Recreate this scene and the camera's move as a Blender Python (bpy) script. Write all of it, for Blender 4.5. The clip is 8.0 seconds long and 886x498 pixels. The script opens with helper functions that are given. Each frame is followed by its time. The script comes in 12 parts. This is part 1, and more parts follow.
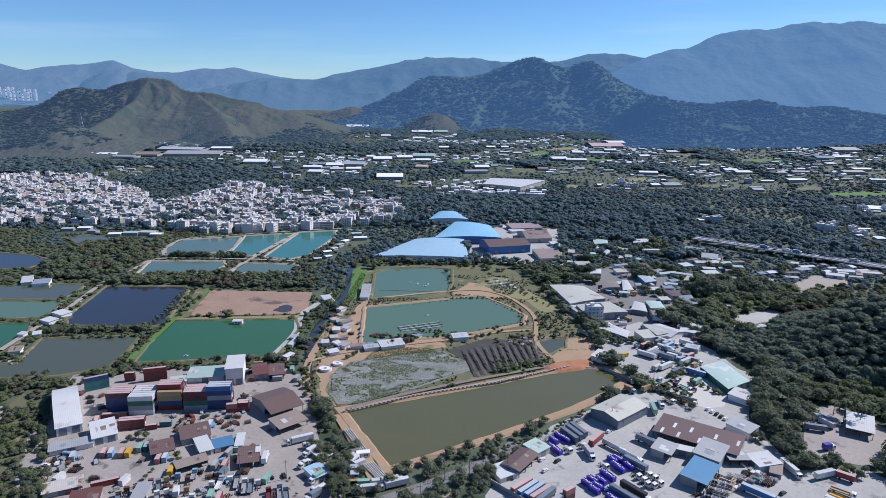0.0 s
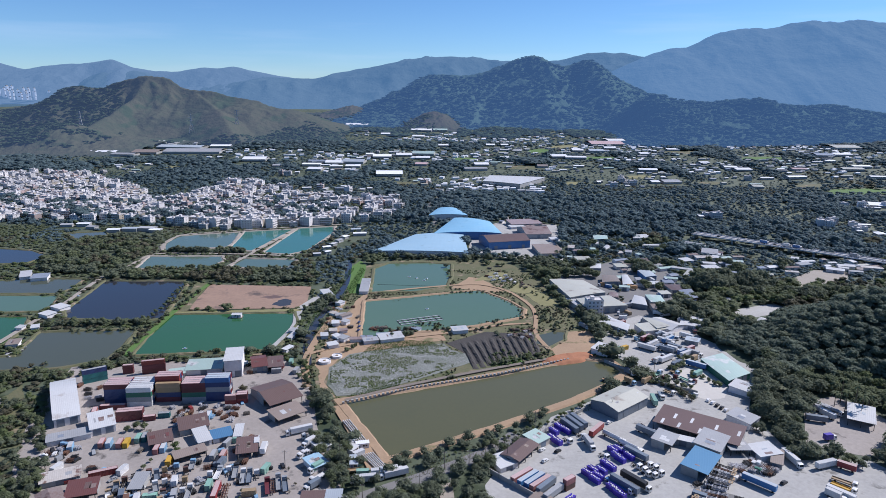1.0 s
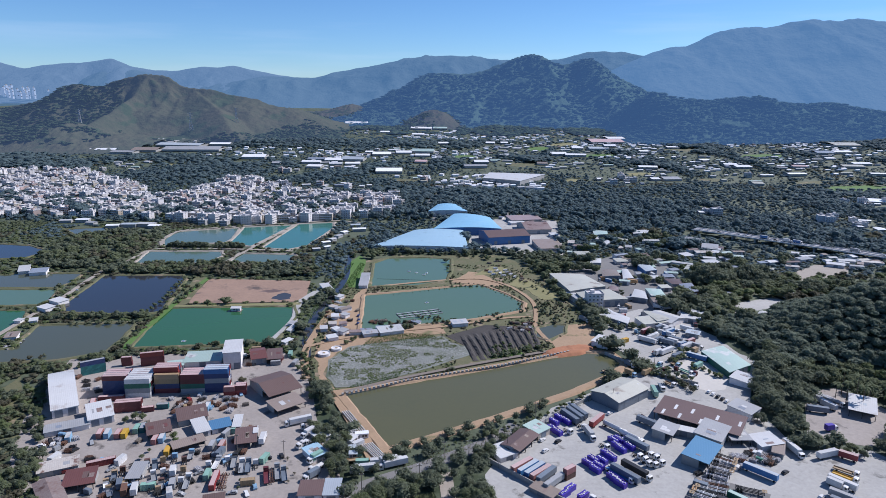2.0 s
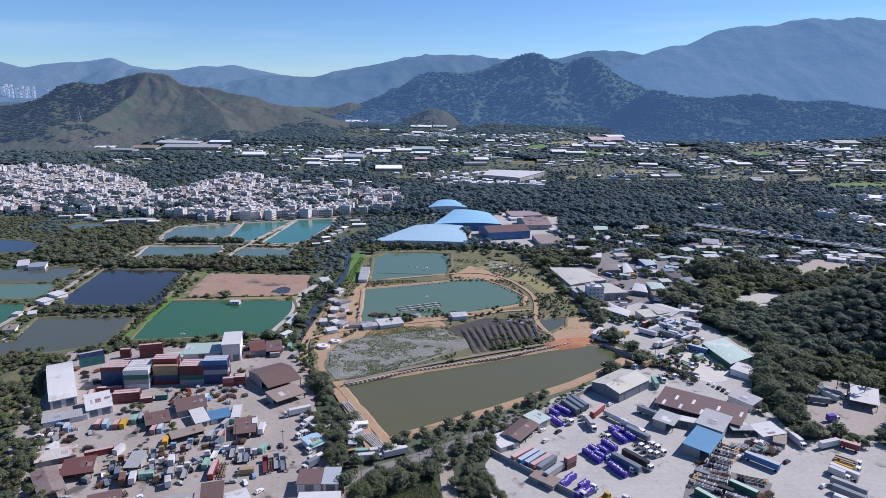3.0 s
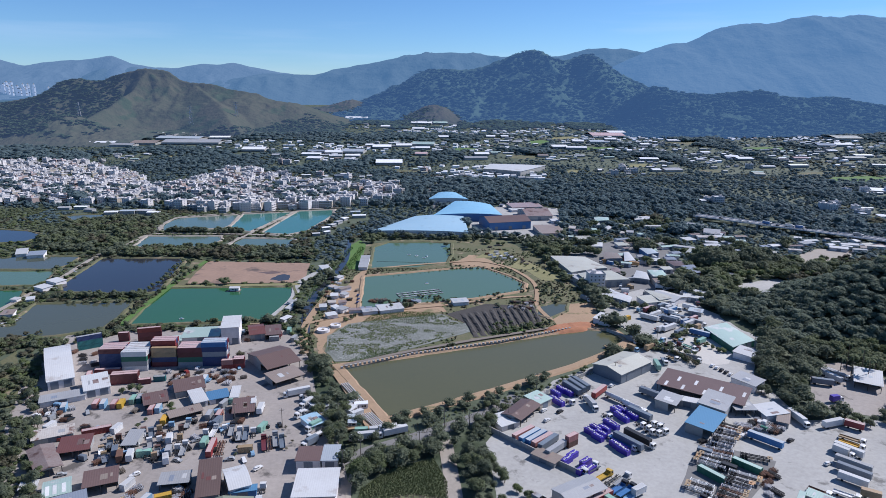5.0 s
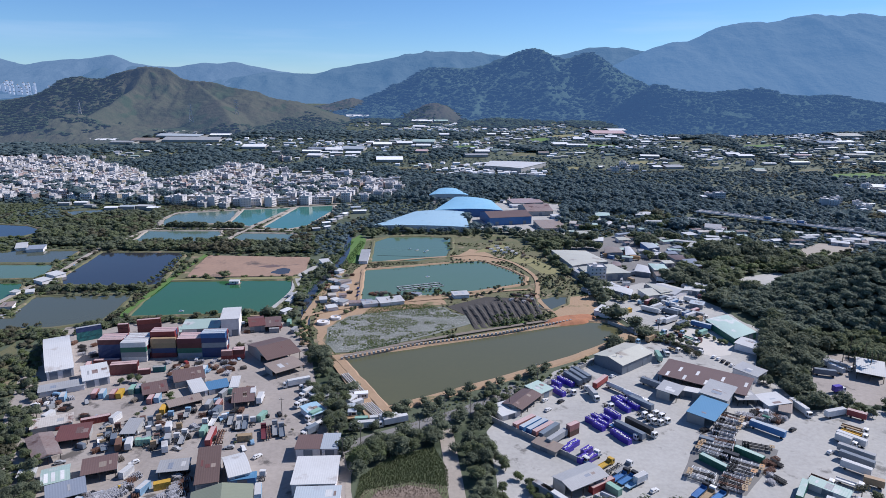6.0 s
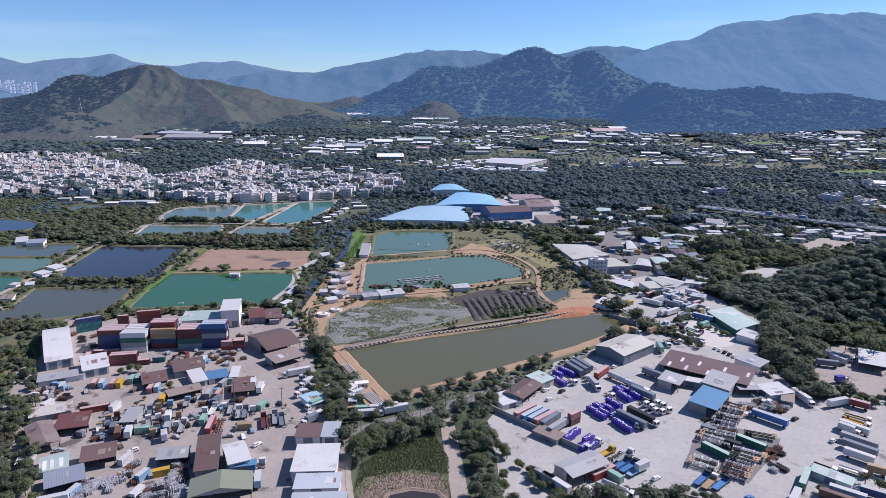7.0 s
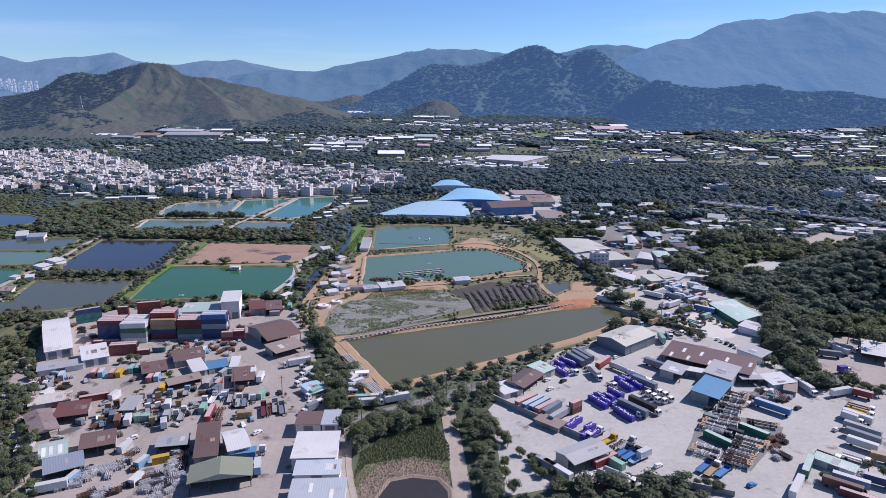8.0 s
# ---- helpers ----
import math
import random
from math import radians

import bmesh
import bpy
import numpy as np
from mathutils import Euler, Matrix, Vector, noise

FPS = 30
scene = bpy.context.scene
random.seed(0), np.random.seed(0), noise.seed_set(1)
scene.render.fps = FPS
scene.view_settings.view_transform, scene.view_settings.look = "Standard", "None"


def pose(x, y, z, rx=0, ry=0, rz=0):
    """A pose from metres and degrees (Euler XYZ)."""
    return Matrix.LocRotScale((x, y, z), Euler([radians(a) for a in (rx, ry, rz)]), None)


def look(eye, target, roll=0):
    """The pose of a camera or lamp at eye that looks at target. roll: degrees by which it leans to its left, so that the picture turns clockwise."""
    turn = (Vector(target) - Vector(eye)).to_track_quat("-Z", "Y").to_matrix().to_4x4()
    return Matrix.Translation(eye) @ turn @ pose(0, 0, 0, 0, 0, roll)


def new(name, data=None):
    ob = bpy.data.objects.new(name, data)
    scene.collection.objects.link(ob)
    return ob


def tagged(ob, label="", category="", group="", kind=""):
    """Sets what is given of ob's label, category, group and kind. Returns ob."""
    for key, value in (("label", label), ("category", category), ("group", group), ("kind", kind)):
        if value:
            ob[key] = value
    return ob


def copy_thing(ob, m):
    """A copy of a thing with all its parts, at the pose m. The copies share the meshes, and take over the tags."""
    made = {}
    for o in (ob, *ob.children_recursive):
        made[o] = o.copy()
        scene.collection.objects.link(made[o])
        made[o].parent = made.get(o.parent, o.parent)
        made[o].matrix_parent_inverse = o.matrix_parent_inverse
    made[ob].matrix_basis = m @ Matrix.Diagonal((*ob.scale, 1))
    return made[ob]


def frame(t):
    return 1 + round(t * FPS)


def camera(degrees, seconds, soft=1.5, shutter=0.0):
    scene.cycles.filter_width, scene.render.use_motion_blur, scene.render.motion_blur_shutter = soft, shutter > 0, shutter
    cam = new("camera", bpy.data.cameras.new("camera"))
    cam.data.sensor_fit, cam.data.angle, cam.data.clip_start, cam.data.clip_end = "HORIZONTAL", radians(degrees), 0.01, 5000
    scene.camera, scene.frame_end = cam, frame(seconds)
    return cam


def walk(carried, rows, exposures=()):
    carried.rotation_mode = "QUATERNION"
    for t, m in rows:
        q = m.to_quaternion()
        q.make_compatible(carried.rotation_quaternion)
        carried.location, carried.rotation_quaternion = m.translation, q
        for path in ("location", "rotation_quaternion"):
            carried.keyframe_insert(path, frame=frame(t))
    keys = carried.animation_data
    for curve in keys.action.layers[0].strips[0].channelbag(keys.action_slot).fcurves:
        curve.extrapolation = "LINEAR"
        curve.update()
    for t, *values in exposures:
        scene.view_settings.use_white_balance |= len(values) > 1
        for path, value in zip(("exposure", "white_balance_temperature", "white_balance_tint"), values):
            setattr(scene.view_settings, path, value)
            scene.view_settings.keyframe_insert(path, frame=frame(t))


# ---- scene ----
# ---------------------------------------------------------------- camera
cam = camera(68.45, 8.0, soft=0.5)
# seconds, x, y, z, turn, pitch, lean to the right
PATH = [
    (0, 0.0, 0.0, 185.0, 0.0, -13.792, -0.643),
    (0.5, 0.057, 0.093, 182.229, -0.021, -13.794, -0.633),
    (1, 0.112, 0.182, 179.462, -0.038, -13.797, -0.623),
    (1.5, 0.165, 0.267, 176.699, -0.051, -13.801, -0.614),
    (2, 0.216, 0.349, 173.939, -0.059, -13.806, -0.606),
    (2.5, 0.265, 0.427, 171.183, -0.063, -13.812, -0.598),
    (3, 0.312, 0.501, 168.43, -0.063, -13.819, -0.591),
    (3.5, 0.356, 0.571, 165.681, -0.059, -13.827, -0.585),
    (4, 0.398, 0.638, 162.935, -0.051, -13.836, -0.579),
    (4.5, 0.439, 0.701, 160.194, -0.038, -13.846, -0.574),
    (5, 0.477, 0.76, 157.455, -0.021, -13.857, -0.569),
    (5.5, 0.512, 0.815, 154.721, 0.0, -13.869, -0.566),
    (6, 0.546, 0.867, 151.99, 0.025, -13.882, -0.563),
    (6.5, 0.578, 0.915, 149.262, 0.055, -13.896, -0.56),
    (7, 0.608, 0.959, 146.539, 0.089, -13.911, -0.558),
    (7.5, 0.635, 1.0, 143.818, 0.127, -13.926, -0.557),
    (8, 0.66, 1.036, 141.102, 0.169, -13.943, -0.557),
]
walk(cam, [(t, pose(x, y, z, 90 + pitch, 0, turn) @ pose(0, 0, 0, 0, 0, -lean)) for t, x, y, z, turn, pitch, lean in PATH],
     [(0.0, 0.26, 5610, 15), (0.5, 0.30, 5700, 17), (1.0, 0.27, 5650, 16), (1.5, 0.25, 5570, 15), (3.0, 0.29, 5770, 20), (3.5, 0.31, 5800, 21), (4.0, 0.25, 5630, 17), (4.5, 0.23, 5570, 15),
      (6.0, 0.27, 5670, 16), (6.5, 0.26, 5640, 15), (7.0, 0.35, 5830, 23), (7.5, 0.31, 5790, 20), (8.0, 0.33, 5830, 24)])

# ---------------------------------------------------------------- light
SUN_AZ, SUN_EL = radians(66), radians(43)
world = bpy.data.worlds.new("sky")
scene.world = world
world.use_nodes = True
wn, wl = world.node_tree.nodes, world.node_tree.links
sky = wn.new("ShaderNodeTexSky")
sky.sky_type, sky.sun_disc = "NISHITA", False
sky.sun_elevation, sky.sun_rotation = SUN_EL, SUN_AZ
sky.altitude, sky.air_density, sky.dust_density, sky.ozone_density = 100, 0.85, 0.0, 4.0
wn["Background"].inputs["Strength"].default_value = 0.091
# thin drawn-out cirrus over the whole dome
tc = wn.new("ShaderNodeTexCoord")
mp = wn.new("ShaderNodeMapping")
mp.inputs["Scale"].default_value = (1.2, 1.2, 16.0)
cn = wn.new("ShaderNodeTexNoise")
cn.inputs["Scale"].default_value, cn.inputs["Detail"].default_value = 2.2, 6
cr = wn.new("ShaderNodeMapRange")
cr.inputs["From Min"].default_value, cr.inputs["From Max"].default_value = 0.5, 0.78
cr.inputs["To Max"].default_value = 0.17
cm = wn.new("ShaderNodeMixRGB")
cm.inputs["Color2"].default_value = (7.5, 8.0, 8.6, 1)
wl.new(tc.outputs["Generated"], mp.inputs["Vector"])
wl.new(mp.outputs["Vector"], cn.inputs["Vector"])
wl.new(cn.outputs["Fac"], cr.inputs["Value"])
wl.new(cr.outputs["Result"], cm.inputs["Fac"])
tint = wn.new("ShaderNodeMixRGB")
tint.blend_type = "MULTIPLY"
tint.inputs["Fac"].default_value, tint.inputs["Color2"].default_value = 1.0, (0.70, 0.865, 0.97, 1)
wl.new(sky.outputs["Color"], tint.inputs["Color1"])
wl.new(tint.outputs["Color"], cm.inputs["Color1"])
wl.new(cm.outputs["Color"], wn["Background"].inputs["Color"])

sun = new("sun", bpy.data.lights.new("sun", "SUN"))
sun.data.energy, sun.data.angle, sun.data.color = 5.0, radians(0.53), (1.0, 0.91, 0.79)
sun_way = Vector((math.sin(SUN_AZ) * math.cos(SUN_EL), math.cos(SUN_AZ) * math.cos(SUN_EL), math.sin(SUN_EL)))
sun.matrix_world = look(sun_way * 900, (0, 0, 0))


# ---------------------------------------------------------------- materials
def mat(name, col, col2=None, rough=0.8, big=0.02, fine=0.8, bump=0.3, metal=0.0, spec=0.5, each=0.0, isle=0.0, amount=0.8, stains=None, dist=0.3):
    """Two-scale mottled surface. big, fine: repeats per metre; each: variation from object to object; isle: from piece to piece."""
    m = bpy.data.materials.new(name)
    m.use_nodes = True
    n, l = m.node_tree.nodes, m.node_tree.links
    b = n["Principled BSDF"]
    b.inputs["Roughness"].default_value, b.inputs["Metallic"].default_value = rough, metal
    b.inputs["Specular IOR Level"].default_value = spec
    col2 = col2 or tuple(c * 0.72 for c in col)
    geo = n.new("ShaderNodeNewGeometry")

    def noise_at(scale, detail):
        x = n.new("ShaderNodeTexNoise")
        x.inputs["Scale"].default_value, x.inputs["Detail"].default_value = scale, detail
        x.inputs["Roughness"].default_value = 0.6
        l.new(geo.outputs["Position"], x.inputs["Vector"])
        return x

    n1, n2 = noise_at(big, 5), noise_at(fine, 4)
    ramp = n.new("ShaderNodeMapRange")
    ramp.inputs["From Min"].default_value, ramp.inputs["From Max"].default_value = 0.5 - dist / 2, 0.5 + dist / 2
    add = n.new("ShaderNodeMath")
    add.operation = "MULTIPLY_ADD"
    add.inputs[1].default_value = 0.55
    half = n.new("ShaderNodeMath")
    half.operation = "MULTIPLY"
    half.inputs[1].default_value = 0.45
    l.new(n2.outputs["Fac"], half.inputs[0])
    l.new(n1.outputs["Fac"], add.inputs[0])
    l.new(half.outputs[0], add.inputs[2])
    l.new(add.outputs[0], ramp.inputs["Value"])
    scale = n.new("ShaderNodeMath")
    scale.operation = "MULTIPLY"
    scale.inputs[1].default_value = amount
    l.new(ramp.outputs["Result"], scale.inputs[0])
    mix = n.new("ShaderNodeMixRGB")
    mix.inputs["Color1"].default_value, mix.inputs["Color2"].default_value = (*col, 1), (*col2, 1)
    l.new(scale.outputs[0], mix.inputs["Fac"])
    out = mix.outputs["Color"]
    if stains:
        n3 = noise_at(stains[1], 6)
        r3 = n.new("ShaderNodeMapRange")
        r3.inputs["From Min"].default_value, r3.inputs["From Max"].default_value = stains[2], stains[2] + 0.08
        l.new(n3.outputs["Fac"], r3.inputs["Value"])
        m3 = n.new("ShaderNodeMixRGB")
        m3.inputs["Color2"].default_value = (*stains[0], 1)
        l.new(r3.outputs["Result"], m3.inputs["Fac"])
        l.new(out, m3.inputs["Color1"])
        out = m3.outputs["Color"]
    if each or isle:
        hsv = n.new("ShaderNodeHueSaturation")
        src = n.new("ShaderNodeObjectInfo").outputs["Random"] if each else geo.outputs["Random Per Island"]
        r = n.new("ShaderNodeMapRange")
        r.inputs["To Min"].default_value, r.inputs["To Max"].default_value = 1 - (each or isle), 1 + (each or isle)
        l.new(src, r.inputs["Value"])
        l.new(r.outputs["Result"], hsv.inputs["Value"])
        hue = n.new("ShaderNodeMapRange")
        hue.inputs["To Min"].default_value, hue.inputs["To Max"].default_value = 0.5 + 0.04 * (each or isle), 0.5 - 0.06 * (each or isle)
        l.new(src, hue.inputs["Value"])
        l.new(hue.outputs["Result"], hsv.inputs["Hue"])
        l.new(out, hsv.inputs["Color"])
        out = hsv.outputs["Color"]
    l.new(out, b.inputs["Base Color"])
    if bump:
        bp = n.new("ShaderNodeBump")
        bp.inputs["Strength"].default_value, bp.inputs["Distance"].default_value = bump, 0.3
        l.new(n2.outputs["Fac"], bp.inputs["Height"])
        l.new(bp.outputs["Normal"], b.inputs["Normal"])
    return m


def ribbed(name, col, col2=None, rough=0.45, pitch=0.9, metal=0.0, each=0.1, stains=None):
    """Painted profiled sheet: ribs by bump along the sheet, stains and fading by noise."""
    m = mat(name, col, col2, rough=rough, big=0.08, fine=1.2, bump=0.0, metal=metal, each=each, stains=stains, dist=0.4)
    n, l = m.node_tree.nodes, m.node_tree.links
    tcn = n.new("ShaderNodeTexCoord")
    w = n.new("ShaderNodeTexWave")
    w.bands_direction = "X"
    w.inputs["Scale"].default_value = 0.314 / pitch
    bp = n.new("ShaderNodeBump")
    bp.inputs["Strength"].default_value, bp.inputs["Distance"].default_value = 0.22, 0.1
    l.new(tcn.outputs["Object"], w.inputs["Vector"])
    l.new(w.outputs["Fac"], bp.inputs["Height"])
    l.new(bp.outputs["Normal"], n["Principled BSDF"].inputs["Normal"])
    return m


def water_mat(name, col, col2, rough=0.12, patch=0.02):
    return mat(name, col, col2, rough=rough, big=patch, fine=0.35, bump=0.03, spec=0.3, amount=0.9, dist=0.5)


M = {}
M["scrub"] = mat("scrub_ground", (0.060, 0.080, 0.046), (0.105, 0.118, 0.072), big=0.02, fine=0.15, bump=0.6, dist=0.35, stains=((0.03, 0.045, 0.018), 0.03, 0.5))
M["earth"] = mat("ochre_earth", (0.38, 0.265, 0.165), (0.23, 0.16, 0.10), rough=0.95, big=0.05, fine=0.7, bump=0.5, stains=((0.14, 0.13, 0.06), 0.07, 0.6), dist=0.5)
M["red_earth"] = mat("red_earth", (0.36, 0.16, 0.08), (0.28, 0.13, 0.07), rough=0.95, big=0.08, fine=0.7, bump=0.5)
M["brown_mud"] = mat("dried_brown_mud", (0.32, 0.215, 0.155), (0.20, 0.135, 0.10), rough=0.92, big=0.04, fine=0.4, bump=0.3, stains=((0.10, 0.075, 0.065), 0.035, 0.56), dist=0.35)
M["sand_path"] = mat("pale_track", (0.34, 0.305, 0.26), (0.25, 0.22, 0.185), rough=0.95, big=0.06, fine=0.6)
M["grass"] = mat("bank_grass", (0.070, 0.092, 0.032), (0.165, 0.135, 0.082), rough=0.9, big=0.05, fine=0.6, bump=0.7, stains=((0.25, 0.19, 0.13), 0.06, 0.57), dist=0.4)
M["lush"] = mat("lush_grass", (0.07, 0.15, 0.025), (0.10, 0.16, 0.04), rough=0.9, big=0.06, fine=0.9, bump=0.7)
M["dry_grass"] = mat("dry_yellow_grass", (0.235, 0.215, 0.10), (0.16, 0.16, 0.07), rough=0.95, big=0.05, fine=0.5, bump=0.5)
M["black_soil"] = mat("dark_wet_soil", (0.035, 0.031, 0.028), (0.065, 0.058, 0.05), rough=0.85, big=0.1, fine=0.8, bump=0.6)
M["concrete"] = mat("worn_concrete", (0.415, 0.408, 0.385), (0.25, 0.245, 0.23), rough=0.9, big=0.035, fine=0.5, bump=0.15, stains=((0.15, 0.145, 0.135), 0.08, 0.6), dist=0.36)
M["dirty_concrete"] = mat("oil_stained_concrete", (0.35, 0.315, 0.285), (0.20, 0.178, 0.16), rough=0.9, big=0.035, fine=0.5, bump=0.15, stains=((0.10, 0.09, 0.082), 0.08, 0.58), dist=0.4)
M["pale_lot"] = mat("pale_gravel", (0.52, 0.50, 0.46), (0.40, 0.38, 0.34), rough=0.95, big=0.06, fine=0.5, bump=0.2, dist=0.5)
M["asphalt"] = mat("grey_asphalt", (0.19, 0.185, 0.18), (0.13, 0.128, 0.125), rough=0.9, big=0.03, fine=0.5, bump=0.15)
M["lotus"] = mat("withered_lotus_field", (0.21, 0.22, 0.19), (0.14, 0.15, 0.12), rough=0.6, big=0.06, fine=1.1, bump=0.6, stains=((0.07, 0.09, 0.045), 0.06, 0.56))
M["lotus_leaf"] = mat("withered_lotus_leaves", (0.39, 0.40, 0.37), (0.24, 0.26, 0.21), rough=0.6, big=0.06, fine=1.1, bump=0.0, isle=0.35)
M["reed"] = mat("reeds", (0.16, 0.18, 0.06), (0.27, 0.22, 0.13), rough=0.9, big=0.05, fine=0.8, bump=0.8)
M["marsh"] = mat("marsh_grass", (0.105, 0.135, 0.055), (0.155, 0.165, 0.08), rough=0.9, big=0.06, fine=0.9, bump=0.7, dist=0.4)
M["withered"] = mat("withered_reeds", (0.27, 0.21, 0.165), (0.18, 0.145, 0.11), rough=0.9, big=0.08, fine=1.0, bump=0.6, dist=0.4)
M["w_olive"] = water_mat("olive_water", (0.105, 0.102, 0.048), (0.088, 0.09, 0.046))
M["w_teal"] = water_mat("teal_green_water", (0.085, 0.145, 0.085), (0.095, 0.15, 0.095))
M["w_green"] = water_mat("green_water", (0.030, 0.108, 0.040), (0.036, 0.098, 0.044))
M["w_navy"] = water_mat("dark_blue_water", (0.028, 0.032, 0.042), (0.032, 0.034, 0.040), rough=0.08)
M["w_grey"] = water_mat("grey_green_water", (0.072, 0.082, 0.056), (0.080, 0.086, 0.054))
M["w_pale"] = water_mat("pale_green_water", (0.085, 0.132, 0.098), (0.095, 0.138, 0.10))
M["w_mud"] = water_mat("wet_mud", (0.135, 0.085, 0.06), (0.16, 0.10, 0.07), rough=0.35)
M["w_cyan"] = water_mat("turquoise_water", (0.042, 0.16, 0.125), (0.055, 0.145, 0.12))
M["w_dark"] = water_mat("dark_brown_water", (0.035, 0.033, 0.032), (0.05, 0.045, 0.04))
M["leaf"] = mat("broad_leaves", (0.172, 0.200, 0.108), (0.130, 0.156, 0.088), rough=0.6, big=0.03, fine=0.5, bump=0.0, isle=0.11, dist=0.4)
M["leaf_deep"] = mat("deep_green_leaves", (0.194, 0.234, 0.172), (0.148, 0.180, 0.134), rough=0.6, big=0.03, fine=0.5, bump=0.0, isle=0.11, dist=0.4)
M["leaf_dark"] = mat("dark_leaves", (0.166, 0.190, 0.124), (0.122, 0.146, 0.098), rough=0.6, big=0.03, fine=0.5, bump=0.0, isle=0.11, dist=0.4)
# the next two have the blue haze of distance painted into the leaf colour
M["leaf_hazed"] = mat("haze_tinted_leaves", (0.138, 0.192, 0.206), (0.113, 0.162, 0.176), rough=0.6, big=0.03, fine=0.5, bump=0.0, isle=0.11, dist=0.4)
M["leaf_hazed_light"] = mat("light_haze_tinted_leaves", (0.145, 0.202, 0.216), (0.118, 0.170, 0.182), rough=0.6, big=0.03, fine=0.5, bump=0.0, isle=0.11, dist=0.4)
M["leaf_light"] = mat("light_leaves", (0.162, 0.198, 0.084), (0.120, 0.156, 0.070), rough=0.6, big=0.05, fine=0.5, bump=0.0, isle=0.11, dist=0.4)
M["leaf_dry"] = mat("sparse_dry_leaves", (0.143, 0.138, 0.090), (0.104, 0.104, 0.068), rough=0.8, big=0.05, fine=0.5, bump=0.0, isle=0.2)
for key in ("leaf", "leaf_dark", "leaf_light", "leaf_deep", "leaf_hazed", "leaf_hazed_light", "leaf_dry"):
    # thin leaves let part of the light through
    ln, ll = M[key].node_tree.nodes, M[key].node_tree.links
    tl, mx = ln.new("ShaderNodeBsdfTranslucent"), ln.new("ShaderNodeMixShader")
    mx.inputs["Fac"].default_value = 0.5
    ll.new(ln["Principled BSDF"].inputs["Base Color"].links[0].from_socket, tl.inputs["Color"])
    ll.new(ln["Principled BSDF"].outputs["BSDF"], mx.inputs[1])
    ll.new(tl.outputs["BSDF"], mx.inputs[2])
    ll.new(mx.outputs["Shader"], ln["Material Output"].inputs["Surface"])
    lb = M[key].node_tree.nodes["Principled BSDF"]
    lb.inputs["Specular IOR Level"].default_value, lb.inputs["Roughness"].default_value = 0.2, 0.75
M["bark"] = mat("bark", (0.13, 0.10, 0.075), rough=0.95, big=0.5, fine=4, bump=0.8)

ROOF = {
    "white": ((0.53, 0.535, 0.53), (0.41, 0.405, 0.395), ((0.38, 0.36, 0.34), 0.09, 0.6)), "bright": ((0.80, 0.81, 0.82), (0.68, 0.68, 0.68), None), "fade": ((0.50, 0.37, 0.35), (0.40, 0.28, 0.26), None), "ice": ((0.40, 0.44, 0.47), (0.33, 0.365, 0.395), ((0.34, 0.36, 0.39), 0.1, 0.6)), "grey": ((0.36, 0.365, 0.37), (0.26, 0.26, 0.26), ((0.20, 0.17, 0.15), 0.1, 0.62)),
    "brown": ((0.115, 0.075, 0.062), (0.15, 0.10, 0.085), None), "maroon": ((0.15, 0.06, 0.05), (0.11, 0.05, 0.042), None),
    "rust": ((0.17, 0.10, 0.08), (0.30, 0.27, 0.25), ((0.10, 0.055, 0.04), 0.12, 0.55)), "tan": ((0.27, 0.22, 0.18), (0.20, 0.16, 0.13), None),
    "patched": ((0.50, 0.48, 0.44), (0.30, 0.25, 0.20), ((0.16, 0.10, 0.075), 0.2, 0.58)), "mint": ((0.37, 0.48, 0.43), (0.31, 0.39, 0.35), ((0.50, 0.51, 0.49), 0.08, 0.56)),
    "cream": ((0.45, 0.45, 0.38), (0.35, 0.34, 0.29), ((0.25, 0.22, 0.18), 0.08, 0.6)), "blue": ((0.075, 0.19, 0.33), (0.10, 0.215, 0.34), ((0.07, 0.15, 0.25), 0.1, 0.64)),
    "sky": ((0.19, 0.38, 0.55), (0.26, 0.43, 0.56), ((0.14, 0.27, 0.38), 0.06, 0.62)), "pale": ((0.28, 0.43, 0.54), (0.34, 0.47, 0.55), ((0.22, 0.33, 0.40), 0.06, 0.62)), "slate": ((0.24, 0.27, 0.32), (0.19, 0.21, 0.25), ((0.14, 0.11, 0.10), 0.15, 0.62)),
    "sage": ((0.24, 0.26, 0.18), (0.20, 0.215, 0.16), None), "pinkgrey": ((0.30, 0.235, 0.225), (0.23, 0.18, 0.17), None),
}
for key, (c1, c2, st) in ROOF.items():
    M["roof_" + key] = ribbed("sheet_roof_" + key, c1, c2, stains=st)
PAINT = {
    "navy": (0.025, 0.05, 0.15), "blue": (0.05, 0.16, 0.38), "sky": (0.22, 0.36, 0.50), "red": (0.26, 0.045, 0.04), "maroon": (0.13, 0.03, 0.035),
    "pink": (0.38, 0.17, 0.15), "green": (0.03, 0.15, 0.10), "mint": (0.25, 0.42, 0.34), "white": (0.66, 0.66, 0.65), "grey": (0.30, 0.31, 0.32), "tan": (0.36, 0.26, 0.15),
    "yellow": (0.55, 0.34, 0.04), "orange": (0.46, 0.27, 0.12), "purple": (0.065, 0.035, 0.36), "black": (0.02, 0.02, 0.022), "brown": (0.14, 0.075, 0.055), "teal": (0.02, 0.13, 0.14),
    "slate": (0.16, 0.19, 0.23),
}
for key, c1 in PAINT.items():
    M[key] = mat("paint_" + key, c1, tuple(c * 0.7 for c in c1), rough=0.5, big=0.2, fine=1.5, bump=0.0, each=0.12, stains=(tuple(c * 0.5 + 0.04 for c in c1), 0.5, 0.68))
